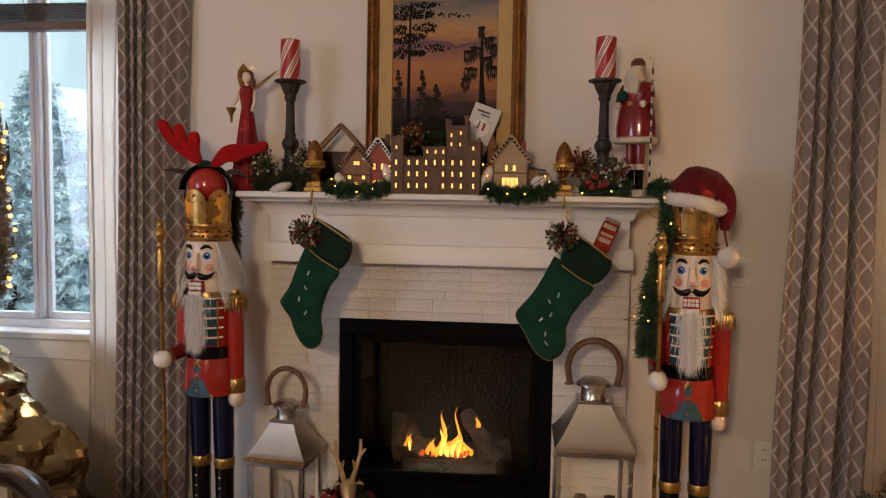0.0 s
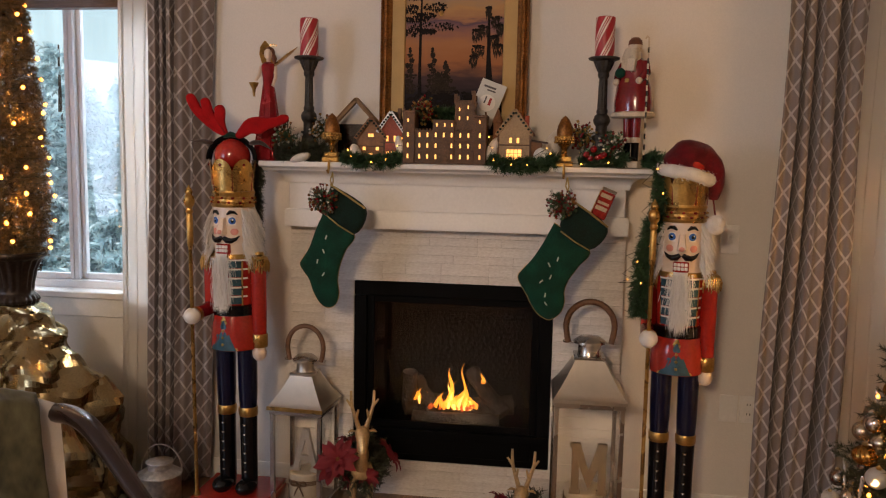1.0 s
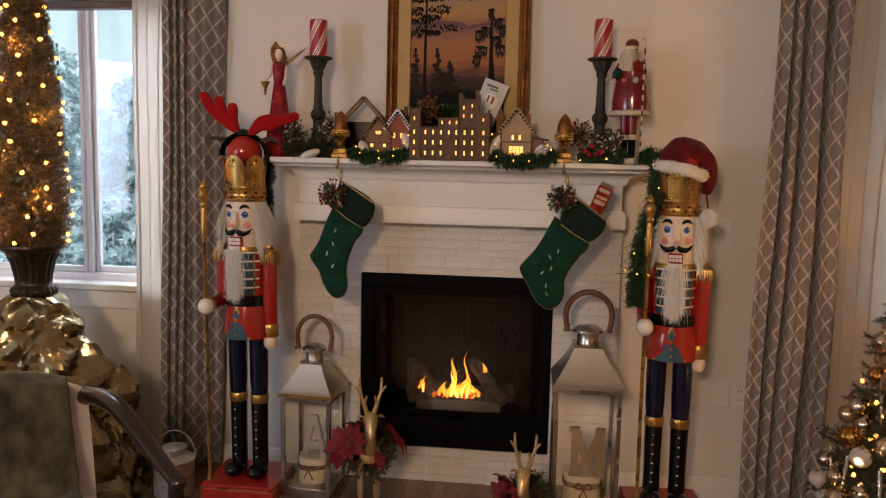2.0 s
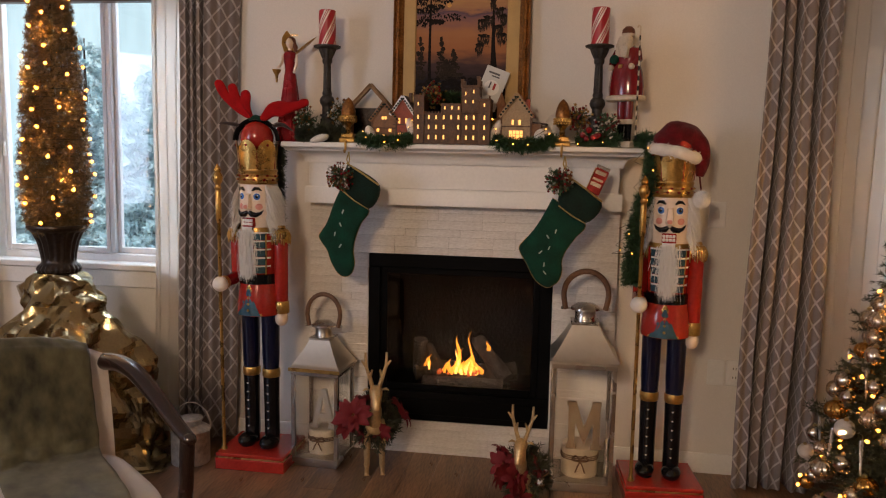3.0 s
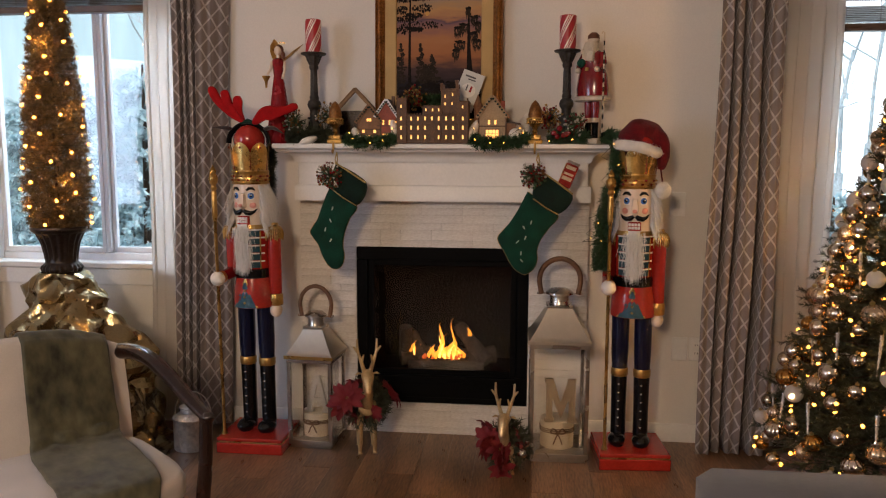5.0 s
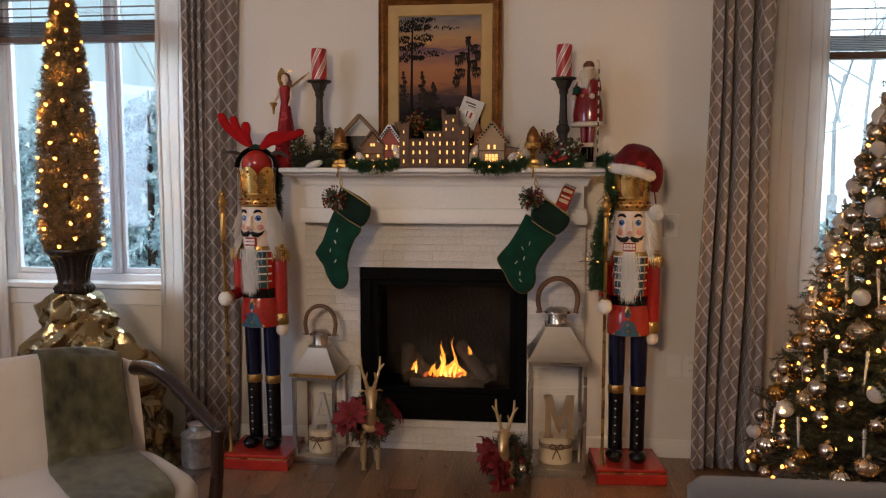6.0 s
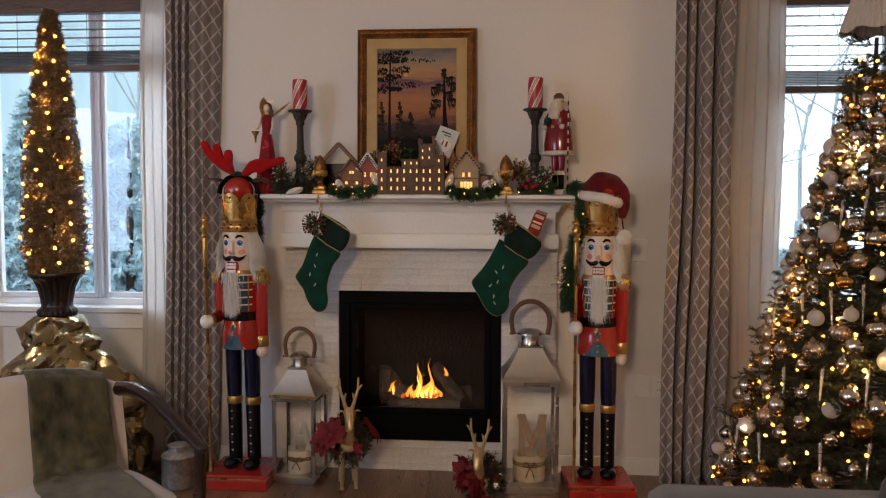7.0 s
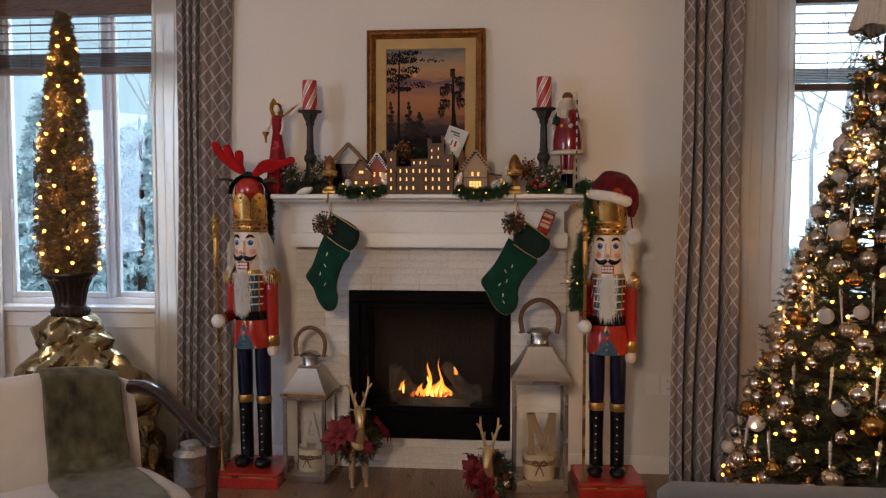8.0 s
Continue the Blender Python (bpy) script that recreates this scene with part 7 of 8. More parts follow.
def berry_spray(name, m, label, n, rad, cols, seed, flat=0.5):
    q = np.random.default_rng(seed)
    o = thing(name, m, label, "floral pick", "berry picks")
    d = q.normal(size=(n, 3))
    d[:, 1] = -abs(d[:, 1]) * flat
    d /= np.linalg.norm(d, axis=1, keepdims=True)
    L_ = rad * q.uniform(0.45, 1.0, n)
    k = Kit()
    for dd, l_ in zip(d, L_):
        k.tube([(0, 0, 0), tuple(dd * l_ * 0.6 + np.array([0, 0, 0.004])), tuple(dd * l_)], 0.0009, 4)
    part("twig", k, BARK, o)
    for c, mt in enumerate(cols):
        bk_ = Kit()
        for i in range(c, n, len(cols)):
            bk_.ball(tuple(d[i] * L_[i]), q.uniform(0.0035, 0.0065), seg=8, rings=6)
            bk_.ball(tuple(d[i] * L_[i] * 0.7), q.uniform(0.002, 0.004), seg=6, rings=4)
        tagged(part("berry", bk_, mt, o), kind="stuff")
    part("sprig", needle_mesh("sprig", sprigs(d * 0.01, d, L_ * 0.85, 20, 0.012, 0.003, 50, q), FIR), None, o)
    return o


def stocking(hx, flip_pts, cuff_pts, anchor, label, marks, seed):
    s = 0.00072 if hx < 0 else 0.00067
    cv = lambda p: ((p[0] - anchor[0]) * s, -(p[1] - anchor[1]) * s)
    st = thing("christmas_stocking", (hx, -0.245, 1.399), label, "stocking", "stockings on the mantel")
    k, edge = sleeve([cv(p) for p in flip_pts], 0.016)
    part("leg", k, VELVET, st, sharp=60)
    part("piping", Kit().tube([(p.x, -0.0005, p.z) for p in edge[:-12]], 0.0022, 6), PATINA, st)
    k, _ = sleeve([cv(p) for p in cuff_pts], 0.021)
    cf = part("cuff", k, DARKVELVET, st, sharp=60)
    a, b, c, d = [cv(p) for p in cuff_pts[:4]]
    part("upper_trim", Kit().tube([(a[0], -0.016, a[1]), ((a[0] + b[0]) / 2, -0.026, (a[1] + b[1]) / 2 + 0.003), (b[0], -0.016, b[1])], 0.004, 8), PATINA, cf)
    part("lower_trim", Kit().tube([(d[0], -0.016, d[1]), ((c[0] + d[0]) / 2, -0.026, (c[1] + d[1]) / 2 - 0.004), (c[0], -0.016, c[1])], 0.003, 8), PATINA, cf)
    part("loop", Kit().tube([(0.0, 0.02, 0.012), (0.006, 0.008, -0.02), (0.004, 0, -0.045)], 0.003, 6).tube([(0.0, 0.02, 0.012), (-0.006, 0.008, -0.02), (0.004, 0, -0.045)], 0.003, 6), PATINA, st)
    for (mx, my), rot in marks:
        x, z = cv((mx, my))
        part("glitter_bar", Kit().box(-0.0026, 0.0026, -0.0015, 0.0015, -0.009, 0.009, 0.001), SILVERTHREAD, st, m=pose(x, -0.0185, z, 0, rot, 0))
    p = cv((anchor[0] - 30, anchor[1] + 130))
    berry_spray("berry_pick", Matrix.Translation((hx + p[0], -0.272, 1.399 + p[1])), "spray of frosted red berries pinned to a stocking", 130, 0.062, [DARKRED, OLDGOLD, FIR, SILVERTHREAD, DARKRED], seed)
    return st


stocking(-0.458, [(225, 250), (390, 375), (345, 470), (312, 560), (300, 640), (308, 710), (292, 772), (250, 797), (205, 775), (165, 710), (140, 640), (108, 595), (87, 555), (105, 520), (140, 460), (180, 350)],
         [(262, 110), (455, 235), (392, 380), (228, 268)], (260, 60), "dark green velvet christmas stocking with gold piping", [((240, 400), 20), ((226, 478), -25), ((192, 535), 10), ((226, 606), 30)], 41)
stocking(0.452, [(225, 300), (425, 445), (370, 545), (320, 620), (295, 690), (297, 760), (280, 815), (245, 850), (205, 862), (150, 830), (110, 775), (80, 715), (40, 650), (32, 610), (60, 570), (110, 510), (160, 430)],
         [(300, 155), (520, 315), (425, 450), (262, 345)], (290, 60), "dark green velvet christmas stocking with a quilted cuff", [((252, 505), 15), ((205, 540), -30), ((215, 610), 20), ((163, 638), 45), ((188, 715), 5), ((193, 765), -40)], 42)
# wrapped packet standing in the quilted stocking
PACK = shade("red_foil_wrapper", (0.42, 0.03, 0.02), 0.2, 0.4, var=0.2, big=20, fine=80, bump=0.2)
pk = thing("sweet_packet", pose(0.585, -0.240, 1.308, 0, 22, 0), "red and gold foil packet in the stocking's mouth", "packet")
part("wrapper", Kit().box(-0.028, 0.028, -0.011, 0.011, -0.05, 0.055, 0.004), PACK, pk)
part("gold_side", Kit().box(-0.031, -0.0285, -0.010, 0.010, -0.048, 0.053, 0.0008), GOLD, pk)
part("crimped_end", Kit().box(-0.028, 0.028, -0.004, 0.004, 0.0555, 0.068, 0.001), SILVER, pk)
for z, hh in ((0.030, 0.016), (0.004, 0.010), (-0.020, 0.016)):
    part("print_bar", Kit().box(-0.024, 0.020, -0.0125, -0.0112, z, z + hh, 0), CHAMP, pk)

# ---- garlands ----
gg = np.random.default_rng(51)


def garland(name, pts, label, r=0.030, dens=900, mt=FIR):
    dens *= 1.5
    line = [Vector(p) for p in spline(pts, 10)]
    lens = np.cumsum([0] + [(b - a).length for a, b in zip(line[:-1], line[1:])])
    n = int(dens * lens[-1])
    o = thing(name, (0, 0, 0), label, "garland", "green garlands")
    s = gg.uniform(0, lens[-1], n)
    i = np.clip(np.searchsorted(lens, s) - 1, 0, len(line) - 2)
    P = np.array([line[k] for k in range(len(line))])
    D = P[i + 1] - P[i]
    D /= np.linalg.norm(D, axis=1, keepdims=True)
    base = P[i] + D * (s - lens[i])[:, None]
    rnd = gg.normal(size=(n, 3))
    rnd -= (rnd * D).sum(1, keepdims=True) * D
    rnd /= np.linalg.norm(rnd, axis=1, keepdims=True)
    part("needles", needle_mesh("needles", sprigs(base, rnd + D * 0.5, r * gg.uniform(0.4, 1.0, n), 20, 0.022, 0.0030, 45, gg), mt), None, o)
    part("wire", Kit().tube(line, 0.003, 6), BARK, o)
    return o, line


GL = "green artificial fir garland lying along the mantel"
garland("garland", [(-0.43, -0.19, 1.475), (-0.37, -0.215, 1.462), (-0.30, -0.222, 1.455), (-0.24, -0.215, 1.463), (-0.195, -0.18, 1.475)], GL, 0.036, 1100)
garland("garland", [(0.15, -0.18, 1.475), (0.20, -0.215, 1.455), (0.28, -0.225, 1.452), (0.36, -0.215, 1.462), (0.40, -0.185, 1.478)], GL, 0.036, 1100)
garland("garland", [(-0.72, -0.16, 1.485), (-0.64, -0.17, 1.49), (-0.56, -0.165, 1.495), (-0.51, -0.15, 1.49)], GL, 0.055, 1000, DARKFIR)
garland("garland", [(0.49, -0.165, 1.475), (0.55, -0.175, 1.485), (0.62, -0.16, 1.485), (0.66, -0.15, 1.48)], GL, 0.050, 1000)
garland("garland", [(-0.17, 0.0, 1.66), (-0.05, -0.05, 1.66), (0.06, -0.05, 1.665)], GL, 0.03, 700)
garland("garland", [(0.74, -0.14, 1.49), (0.79, -0.20, 1.47), (0.803, -0.215, 1.40), (0.795, -0.225, 1.30), (0.765, -0.225, 1.20), (0.748, -0.225, 1.10), (0.742, -0.225, 1.00), (0.735, -0.225, 0.90)], "green fir garland hanging off the mantel's end", 0.046, 1200)
garland("garland", [(-0.74, -0.10, 1.48), (-0.795, -0.12, 1.45), (-0.808, -0.13, 1.36), (-0.812, -0.13, 1.25), (-0.81, -0.13, 1.10), (-0.80, -0.13, 0.95)], "green fir garland hanging off the mantel's end", 0.036, 900, DARKFIR)
berry_spray("berry_pick", Matrix.Translation((-0.115, -0.11, 1.665)), "spray of gold and red berries on the castle roof", 90, 0.06, [GOLD, DARKRED, OLDGOLD], 43, 1.0)
berry_spray("berry_pick", Matrix.Translation((-0.52, -0.12, 1.58)), "spray of gold berries beside the candlestick", 80, 0.07, [GOLD, OLDGOLD, SILVERTHREAD], 44, 1.0)
berry_spray("berry_pick", Matrix.Translation((-0.67, -0.14, 1.55)), "spray of frosted berries beside the candlestick", 80, 0.07, [OLDGOLD, FIR, SILVERTHREAD], 47, 1.0)
berry_spray("berry_pick", Matrix.Translation((0.50, -0.11, 1.57)), "spray of red berries beside the candlestick", 80, 0.065, [DARKRED, GOLD], 45, 1.0)
berry_spray("berry_pick", Matrix.Translation((0.62, -0.17, 1.54)), "frosted holly spray beside the santa figurine", 80, 0.06, [FIR, SILVERTHREAD, DARKRED], 46, 1.0)
for i, (x, y, z, r) in enumerate(((0.52, -0.205, 1.50, 0.013), (0.545, -0.215, 1.52, 0.014), (0.575, -0.21, 1.495, 0.014), (0.56, -0.215, 1.49, 0.012), (0.535, -0.21, 1.485, 0.012), (0.585, -0.215, 1.50, 0.011))):
    o_ = thing("red_bauble", (x, y, z), "small shiny red glass bauble in the garland", "ornament", "red baubles")
    part("ball", Kit().ball((0, 0, 0), r), DARKRED, o_)
    part("cap", Kit().lathe([(r * 0.25, r * 0.95), (r * 0.25, r * 1.15), (0.0001, r * 1.18)], 8), CAP, o_)
# white glazed snow mounds round the houses
for x, y, z, sx, sz in ((-0.60, -0.19, 1.466, 0.045, 0.018), (-0.375, -0.185, 1.49, 0.020, 0.038), (-0.195, -0.165, 1.51, 0.022, 0.055), (0.16, -0.165, 1.51, 0.022, 0.055), (0.355, -0.18, 1.49, 0.035, 0.034), (0.39, -0.05, 1.53, 0.035, 0.08), (-0.30, -0.205, 1.44, 0.055, 0.016)):
    solid("snow_blanket", Kit().ball((0, 0, 0), 1, s=(sx, 0.03, sz), seg=20, rings=12), WHITEFUR, "puff of white cotton snow on the mantel", "cotton snow", "cotton snow on the mantel", m=pose(x, y, z, 0, 25 if x > 0 else -20, 0), sharp=180)
spots = [(-0.40, -0.215, 1.50), (-0.385, -0.22, 1.475), (-0.30, -0.245, 1.455), (-0.245, -0.235, 1.465), (-0.205, -0.21, 1.52), (-0.19, -0.20, 1.55), (0.15, -0.205, 1.56), (0.165, -0.21, 1.52), (0.17, -0.215, 1.47), (0.24, -0.25, 1.455), (0.30, -0.25, 1.455), (0.37, -0.225, 1.52), (0.385, -0.22, 1.50), (0.50, -0.225, 1.462), (0.60, -0.225, 1.47), (0.78, -0.235, 1.45), (0.80, -0.255, 1.36), (0.785, -0.255, 1.24), (0.76, -0.26, 1.16), (0.72, -0.25, 1.10), (0.735, -0.26, 1.02), (0.69, -0.24, 1.03)]
lights_on("string_lights", Matrix.Identity(4), "warm string lights tucked into the mantel garland", spots, bulb=0.0025)

# small card leaning against the painting
CARD = shade("white_card_stock", (0.62, 0.63, 0.60), 0.6, var=0.04, fine=120, bump=0.05)
cd_ = thing("greeting_card", pose(0.095, -0.075, 1.615, -10, 20, 0), "white greeting card propped against the painting", "card")
part("card", Kit().box(-0.052, 0.052, -0.001, 0.001, 0, 0.185, 0.0004), CARD, cd_)
part("medallion", Kit().lathe([(0.034, 0), (0.034, 0.0006), (0.0001, 0.0006)], 24, xf=pose(0.0, -0.001, 0.095, 90)), TRIM, cd_)
for x, z, w_, h_ in ((-0.01, 0.155, 0.05, 0.008), (0.0, 0.143, 0.036, 0.006), (-0.010, 0.09, 0.006, 0.03), (0.010, 0.088, 0.010, 0.03)):
    part("print_bar", Kit().box(x - w_ / 2, x + w_ / 2, -0.0024, -0.0018, z, z + h_, 0), REDWAX if h_ > 0.02 and x > 0 else GREY, cd_)

# ---- gilded reindeer with poinsettias ----


def petal(k, c, d, n_, ln, w, mi=0):
    d, n_ = Vector(d).normalized(), Vector(n_).normalized()
    s = d.cross(n_).normalized()
    c = Vector(c)
    pts = []
    for t, ww_, up in ((0, 0.12, 0), (0.3, 0.8, 0.10), (0.6, 1.0, 0.12), (0.85, 0.55, 0.04), (1.0, 0.05, -0.06)):
        m_ = c + d * ln * t + n_ * ln * up
        pts += [m_ - s * w / 2 * ww_ + n_ * 0.06 * ln * ww_, m_ - n_ * 0.02 * ln, m_ + s * w / 2 * ww_ + n_ * 0.06 * ln * ww_]
    fs = []
    for r in range(4):
        for q in range(2):
            fs.append((r * 3 + q, r * 3 + q + 1, (r + 1) * 3 + q + 1, (r + 1) * 3 + q))
    k.add(pts, fs, mi)


petal_kit = Kit()
petal(petal_kit, (0, 0, 0), (1, 0, 0), (0, 0, 1), 1.0, 0.5)
petal_me = petal_kit.mesh("petal", PETALRED, 60, recalc=False)


def bloom(m, r, seed, n=12):
    """A poinsettia: a cluster of small gold beads, and two rings of petals under it."""
    q = np.random.default_rng(seed)
    k = Kit()
    for i in range(6):
        k.ball((0.07 * r * math.cos(i), 0.07 * r * math.sin(i), 0.05 * r), 0.045 * r, seg=6, rings=4)
    o = part("bloom", k, OLDGOLD, m, "red poinsettia bloom")
    for ring, cnt in ((0, n), (1, n // 2)):
        for i in range(cnt):
            a = 360 * i / cnt + q.uniform(-14, 14)
            s = r * (1.0 - 0.35 * ring) * q.uniform(0.8, 1.1)
            part("petal", petal_me, None, o, m=pose(0, 0, 0, 0, 0, a) @ pose(0, 0, 0, q.uniform(-14, 14), -8 - 26 * ring + q.uniform(-11, 11), 0) @ Matrix.Translation((0.08 * r, 0, 0)) @ Matrix.Diagonal((s, s, s, 1)))
    return o


PALEGILT = shade("pale_gilding", (0.68, 0.50, 0.27), 0.34, 0.7, var=0.15, big=14, fine=120, bump=0.15)


def reindeer(m, leg, scale, label, blooms, seed, wide):
    o = thing("reindeer", m, label, "reindeer figure", "gilded reindeer on the floor")
    k = Kit()
    s = scale
    h = leg
    for x in (-0.035, 0.035):
        for y in (-0.065, 0.065):
            k.tube(spline([(x * s, y * s, h + 0.03 * s), (x * s, (y - 0.006) * s, h * 0.5), (x * 1.05 * s, y * s, 0.02), (x * 1.05 * s, (y - 0.006) * s, 0.0)], 4), [0.017 * s] * 3 + [0.013 * s] * 4 + [0.010 * s] * 4 + [0.012 * s, 0.013 * s], 10)
    k.tube(spline([(0, 0.10 * s, h + 0.055 * s), (0, 0.04 * s, h + 0.06 * s), (0, -0.04 * s, h + 0.06 * s), (0, -0.09 * s, h + 0.075 * s)], 5), [0.03 * s] + [0.048 * s] * 14 + [0.04 * s], 14)
    k.tube(spline([(0, -0.075 * s, h + 0.08 * s), (0, -0.105 * s, h + 0.14 * s), (0, -0.115 * s, h + 0.21 * s)], 5), [0.034 * s] * 3 + [0.028 * s] * 4 + [0.024 * s] * 4, 12)
    k.tube(spline([(0, -0.095 * s, h + 0.245 * s), (0, -0.13 * s, h + 0.235 * s), (0, -0.165 * s, h + 0.195 * s), (0, -0.178 * s, h + 0.168 * s)], 4), [0.022 * s, 0.028 * s, 0.031 * s, 0.031 * s, 0.030 * s, 0.028 * s, 0.025 * s, 0.023 * s, 0.020 * s, 0.018 * s, 0.017 * s, 0.016 * s, 0.013 * s], 12)
    for sg in (-1, 1):
        k.tube([(sg * 0.022 * s, -0.10 * s, h + 0.245 * s), (sg * 0.045 * s, -0.105 * s, h + 0.252 * s), (sg * 0.060 * s, -0.11 * s, h + 0.245 * s)], [0.006 * s, 0.011 * s, 0.003 * s], 8, flat=0.5)
        k.tube(spline([(sg * 0.014 * s, -0.10 * s, h + 0.255 * s), (sg * 0.030 * s, -0.10 * s, h + 0.31 * s), (sg * 0.045 * s, -0.095 * s, h + 0.36 * s), (sg * 0.048 * s, -0.09 * s, h + 0.42 * s)], 5), [0.011 * s - 0.0004 * s * i for i in range(16)], 8)
        k.tube([(sg * 0.028 * s, -0.10 * s, h + 0.30 * s), (sg * 0.018 * s, -0.115 * s, h + 0.345 * s)], [0.008 * s, 0.004 * s], 8)
        k.tube([(sg * 0.042 * s, -0.096 * s, h + 0.35 * s), (sg * 0.066 * s, -0.10 * s, h + 0.385 * s)], [0.007 * s, 0.004 * s], 8)
    part("body", k, PALEGILT, o, sharp=60)
    q = np.random.default_rng(seed)
    n = 260
    a = q.uniform(0, 2 * np.pi, n)
    yy = q.uniform(-0.10, 0.11, n) * s
    base = np.stack([0.045 * s * np.cos(a), yy, h + 0.065 * s + 0.045 * s * np.sin(a)], 1)
    way = np.stack([np.cos(a), q.normal(0, 0.5, n), np.sin(a) * 0.8 - 0.1], 1)
    part("greenery", needle_mesh("greenery", sprigs(base, way, 0.085 * s * q.uniform(0.5, 1.0, n), 34, 0.026, 0.0042, 45, q), DARKFIR), None, o)
    for i, (x, y, z, r, rx, ry) in enumerate(blooms):
        b_ = bloom(o, r * wide, seed + i)
        b_.matrix_basis = pose(x * s, y * s, h + z * s, rx, ry, 40 * i)
    return o


reindeer(pose(-0.328, -0.245, 0, 0, 0, 16), 0.168, 0.93, "standing gilded reindeer decked with red poinsettias",
         [(-0.10, -0.11, 0.13, 0.095, 60, -30), (-0.13, -0.05, 0.08, 0.09, 60, -50), (0.11, -0.07, 0.125, 0.095, 50, 40), (-0.095, -0.06, 0.03, 0.085, 70, -40), (0.02, -0.10, 0.04, 0.06, 80, 0), (-0.05, 0.0, 0.16, 0.075, 20, -20)], 61, 0.8)
reindeer(pose(0.338, -0.395, 0, 0, 0, -8), 0.055, 0.86, "low gilded reindeer decked with red flowers",
         [(-0.085, -0.08, 0.12, 0.060, 50, -30), (-0.02, -0.12, 0.085, 0.062, 75, -10), (0.06, -0.07, 0.12, 0.055, 50, 40), (-0.045, -0.125, 0.02, 0.055, 80, -20), (-0.10, -0.05, 0.165, 0.05, 30, -30), (0.0, -0.135, -0.02, 0.05, 85, 0), (-0.055, -0.15, 0.10, 0.06, 75, -8), (0.015, -0.155, 0.04, 0.06, 82, 6)], 71, 1.1)
wb = thing("white_ribbon_bow", pose(0.405, -0.49, 0.13), "silver white satin bow on the low reindeer's wreath", "bow")
wk_ = Kit()
for sx, sz in ((-1, 0.6), (1, 0.8), (0.3, -1), (-0.6, -0.8)):
    wk_.tube(spline([(0, 0, 0), (0.018 * sx, -0.01, 0.022 * sz), (0.03 * sx, -0.004, 0.034 * sz), (0.012 * sx, 0.004, 0.03 * sz)], 4), [0.006] + [0.013] * 11 + [0.006], 8, flat=0.3)
part("loops", wk_, SILVER, wb)

# ---- wall plates ----
for x, z, kind in ((1.109, 1.172, "switch"), (1.222, 0.468, "socket"), (1.143, 0.468, "blank")):
    wp = thing("wall_plate", (x, WALL_Y, z), {"switch": "white light switch plate on the wall", "socket": "white power outlet on the wall", "blank": "blank white cover plate on the wall"}[kind], kind + " plate")
    part("plate", Kit().box(-0.036, 0.036, -0.006, 0, -0.058, 0.058, 0.003), TRIM, wp)
    if kind == "switch":
        part("rocker", Kit().box(-0.009, 0.009, -0.013, -0.0062, -0.018, 0.018, 0.002), WHITEGLOSS, wp)
    if kind == "socket":
        for zz_ in (-0.02, 0.02):
            so_ = part("outlet", Kit().box(-0.016, 0.016, -0.008, -0.0062, zz_ - 0.013, zz_ + 0.013, 0.001), WHITEGLOSS, wp)
            for sx in (-0.006, 0.006):
                part("slot", Kit().box(sx - 0.0012, sx + 0.0012, -0.0086, -0.0081, zz_ - 0.004, zz_ + 0.005, 0), BLACK, so_)

# ---- stone pieces of the surround ----
sur = thing("fireplace_surround", (0, 0, 0), "white split-face stone tiles round the fireplace", "surround", kind="structure")
bed = Kit()
bed.box(-0.698, -0.421, -0.008, 0.029, 0, 1.178, 0).box(0.421, 0.698, -0.008, 0.029, 0, 1.178, 0).box(-0.421, 0.421, -0.008, 0.029, 0.949, 1.178, 0).box(-0.421, 0.421, -0.008, 0.029, 0, 0.158, 0)
part("grout_bed", bed, GROUT, sur)
pcs = {}
sr = np.random.default_rng(77)


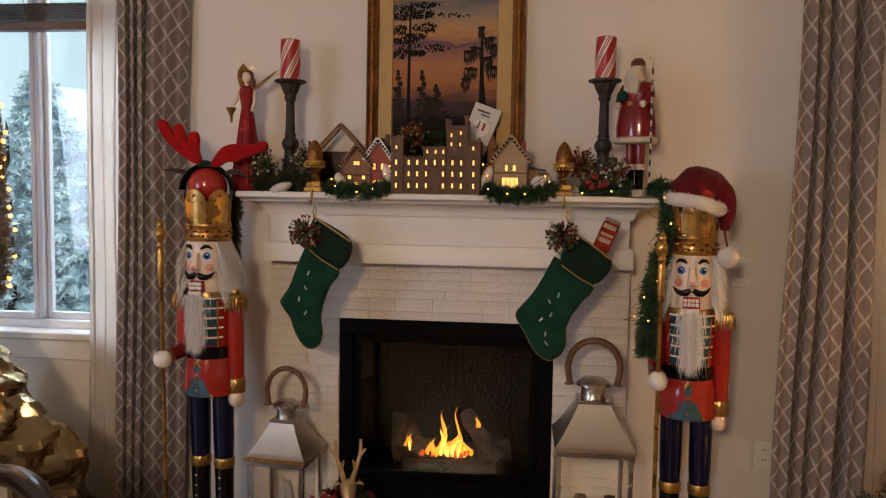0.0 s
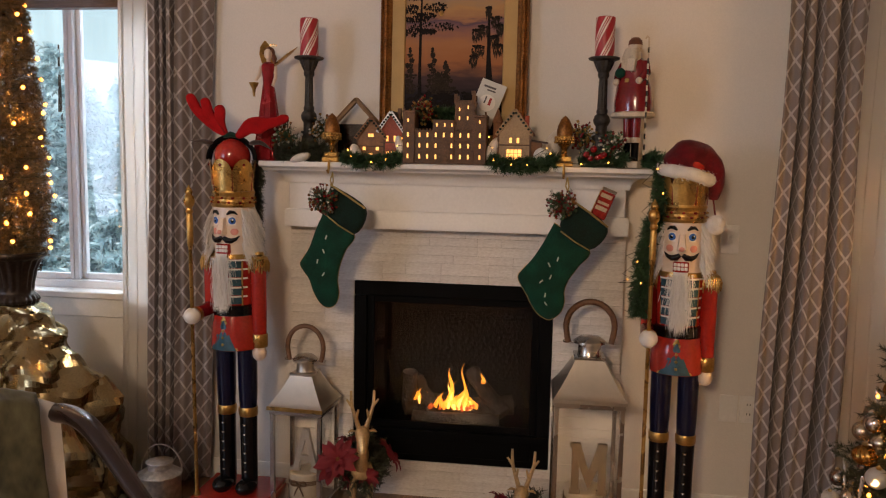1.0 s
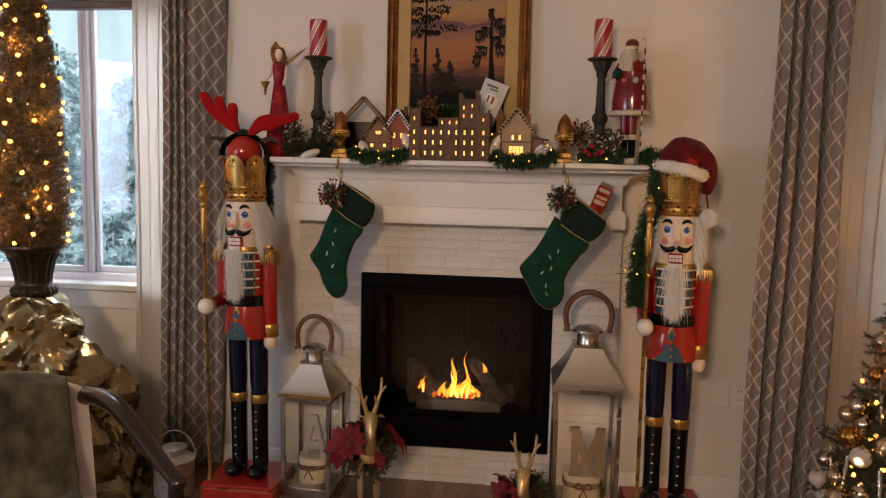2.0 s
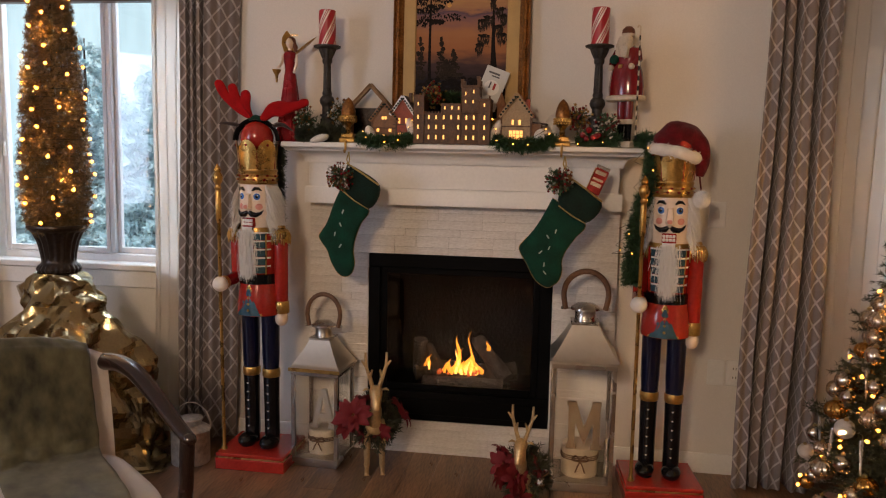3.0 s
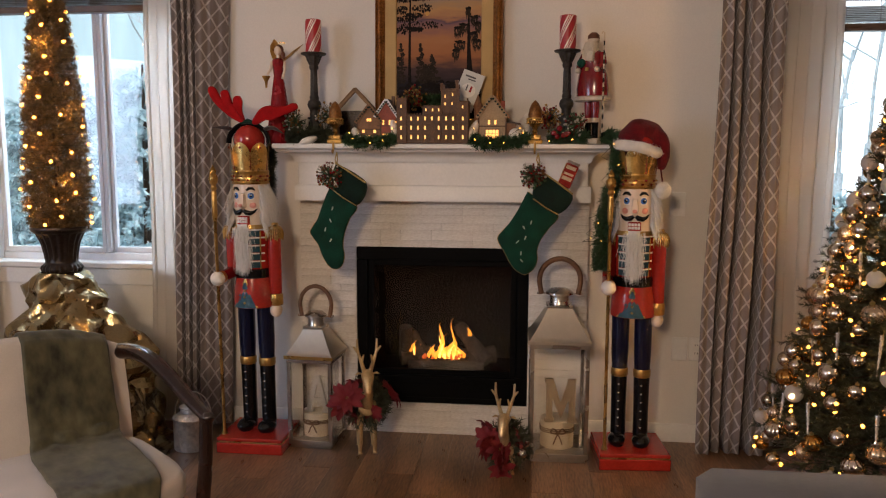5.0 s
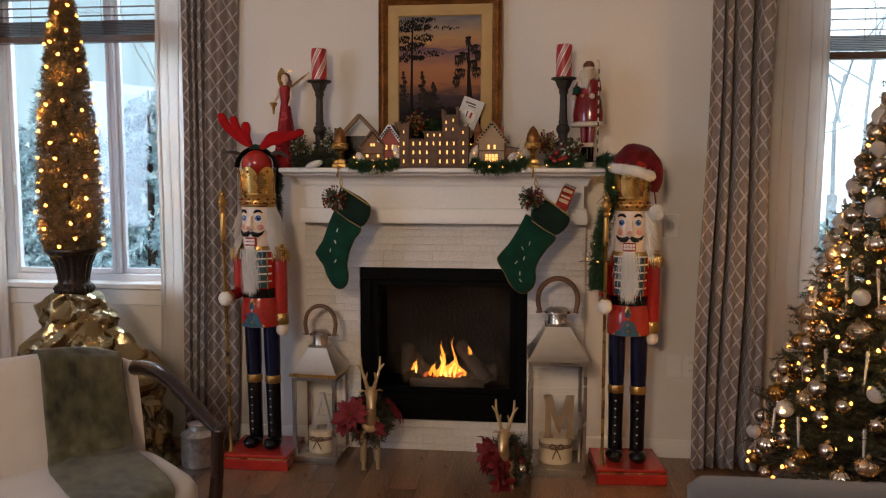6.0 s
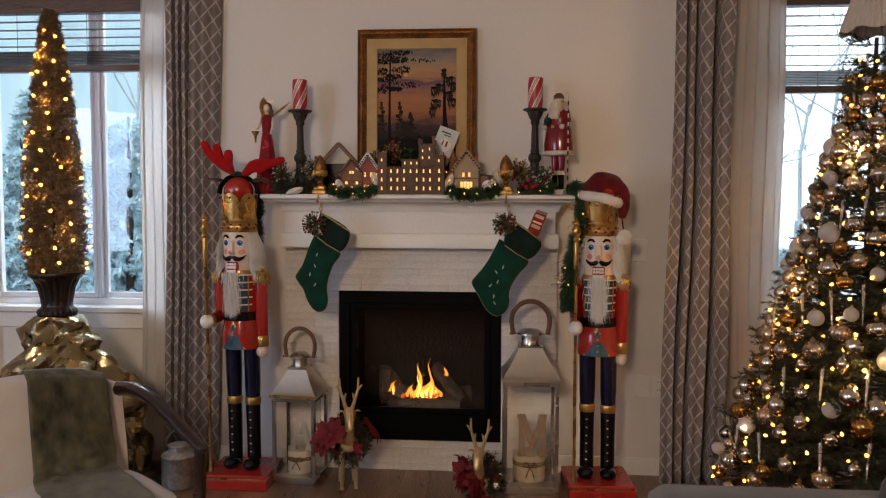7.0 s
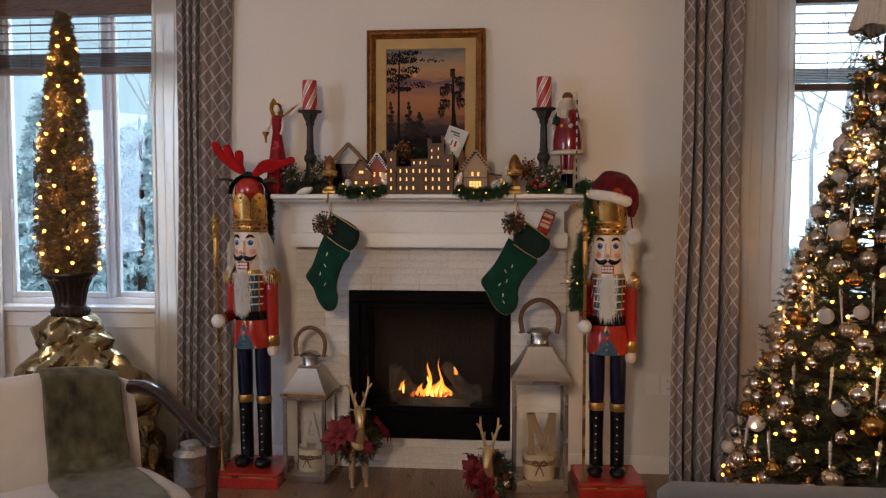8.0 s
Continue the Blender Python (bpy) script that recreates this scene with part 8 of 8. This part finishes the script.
def stone(x0, x1, z0, z1):
    w, h, t = round(x1 - x0, 3), round(z1 - z0, 3), int(sr.integers(0, 3))
    key = (w, h, t)
    if key not in pcs:
        d = (0.0, 0.0014, 0.003)[t]
        pcs[key] = Kit().box(-w / 2 + 0.0003, w / 2 - 0.0003, -0.011 - d, 0.014, -h / 2 + 0.0003, h / 2 - 0.0003, 0.0010).mesh("stone", STONE)
    part("stone", pcs[key], None, sur, m=pose((x0 + x1) / 2, 0.0 + sr.uniform(-0.001, 0.001), (z0 + z1) / 2, sr.uniform(-0.5, 0.5), 0, sr.uniform(-0.4, 0.4)))


def course(xa, xb, z0, z1):
    x = xa
    while x < xb - 0.001:
        w = float(sr.choice([0.10, 0.15, 0.20, 0.25]))
        e = xb if xb - x - w < 0.06 else x + w
        stone(x, e, z0, z1)
        x = e


hts = [0.035, 0.05, 0.035, 0.04]
z, i = 0.0, 0
while z < 1.178:
    h_ = hts[i % 4]
    z1 = min(z + h_, 1.178)
    if z < 0.158 < z1:
        z1 = 0.158
    if z < 0.949 < z1:
        z1 = 0.949
    if z1 <= 0.1581 or z >= 0.9485:
        course(-0.70, 0.70, z, z1)
    else:
        course(-0.70, -0.4225, z, z1)
        course(0.4225, 0.70, z, z1)
    z, i = z1, i + 1

# ---- floor planks, laid from the fireplace wall into the room ----
fp = np.random.default_rng(88)
plank_me = {}


def plank(x0, x1, y0, y1):
    key = (round(x1 - x0, 3), round(y1 - y0, 2))
    if key not in plank_me:
        w, h = key
        plank_me[key] = Kit().box(-w / 2 + 0.0005, w / 2 - 0.0005, -h / 2 + 0.0005, h / 2 - 0.0005, -0.012, 0.0, 0.0005).mesh("plank", PLANK)
    ob = part("plank", plank_me[key], None, floor)
    ob.matrix_basis = Matrix.Translation(((x0 + x1) / 2, (y0 + y1) / 2, fp.uniform(-0.0005, 0.0)))


far = Kit()
PWD = 0.127
for r in range(63):
    x0 = -4.0 + r * PWD
    x1 = min(x0 + PWD, 4.0)
    y = WALL_Y + fp.uniform(0, 0.9)
    while y > -7.0:
        e = y - float(fp.choice([0.9, 1.3, 1.8]))
        a, b = max(e, -7.0), min(y, WALL_Y)
        if b - a > 0.02:
            if b > -2.4 and x1 > -2.4 and x0 < 2.4:
                plank(x0, x1, a, b)
            else:
                far.box(x0 + 0.0008, x1 - 0.0008, a + 0.0008, b - 0.0008, -0.012, 0.0, 0.0015)
        y = e
tagged(part("far_planks", far, PLANK, floor), kind="stuff")
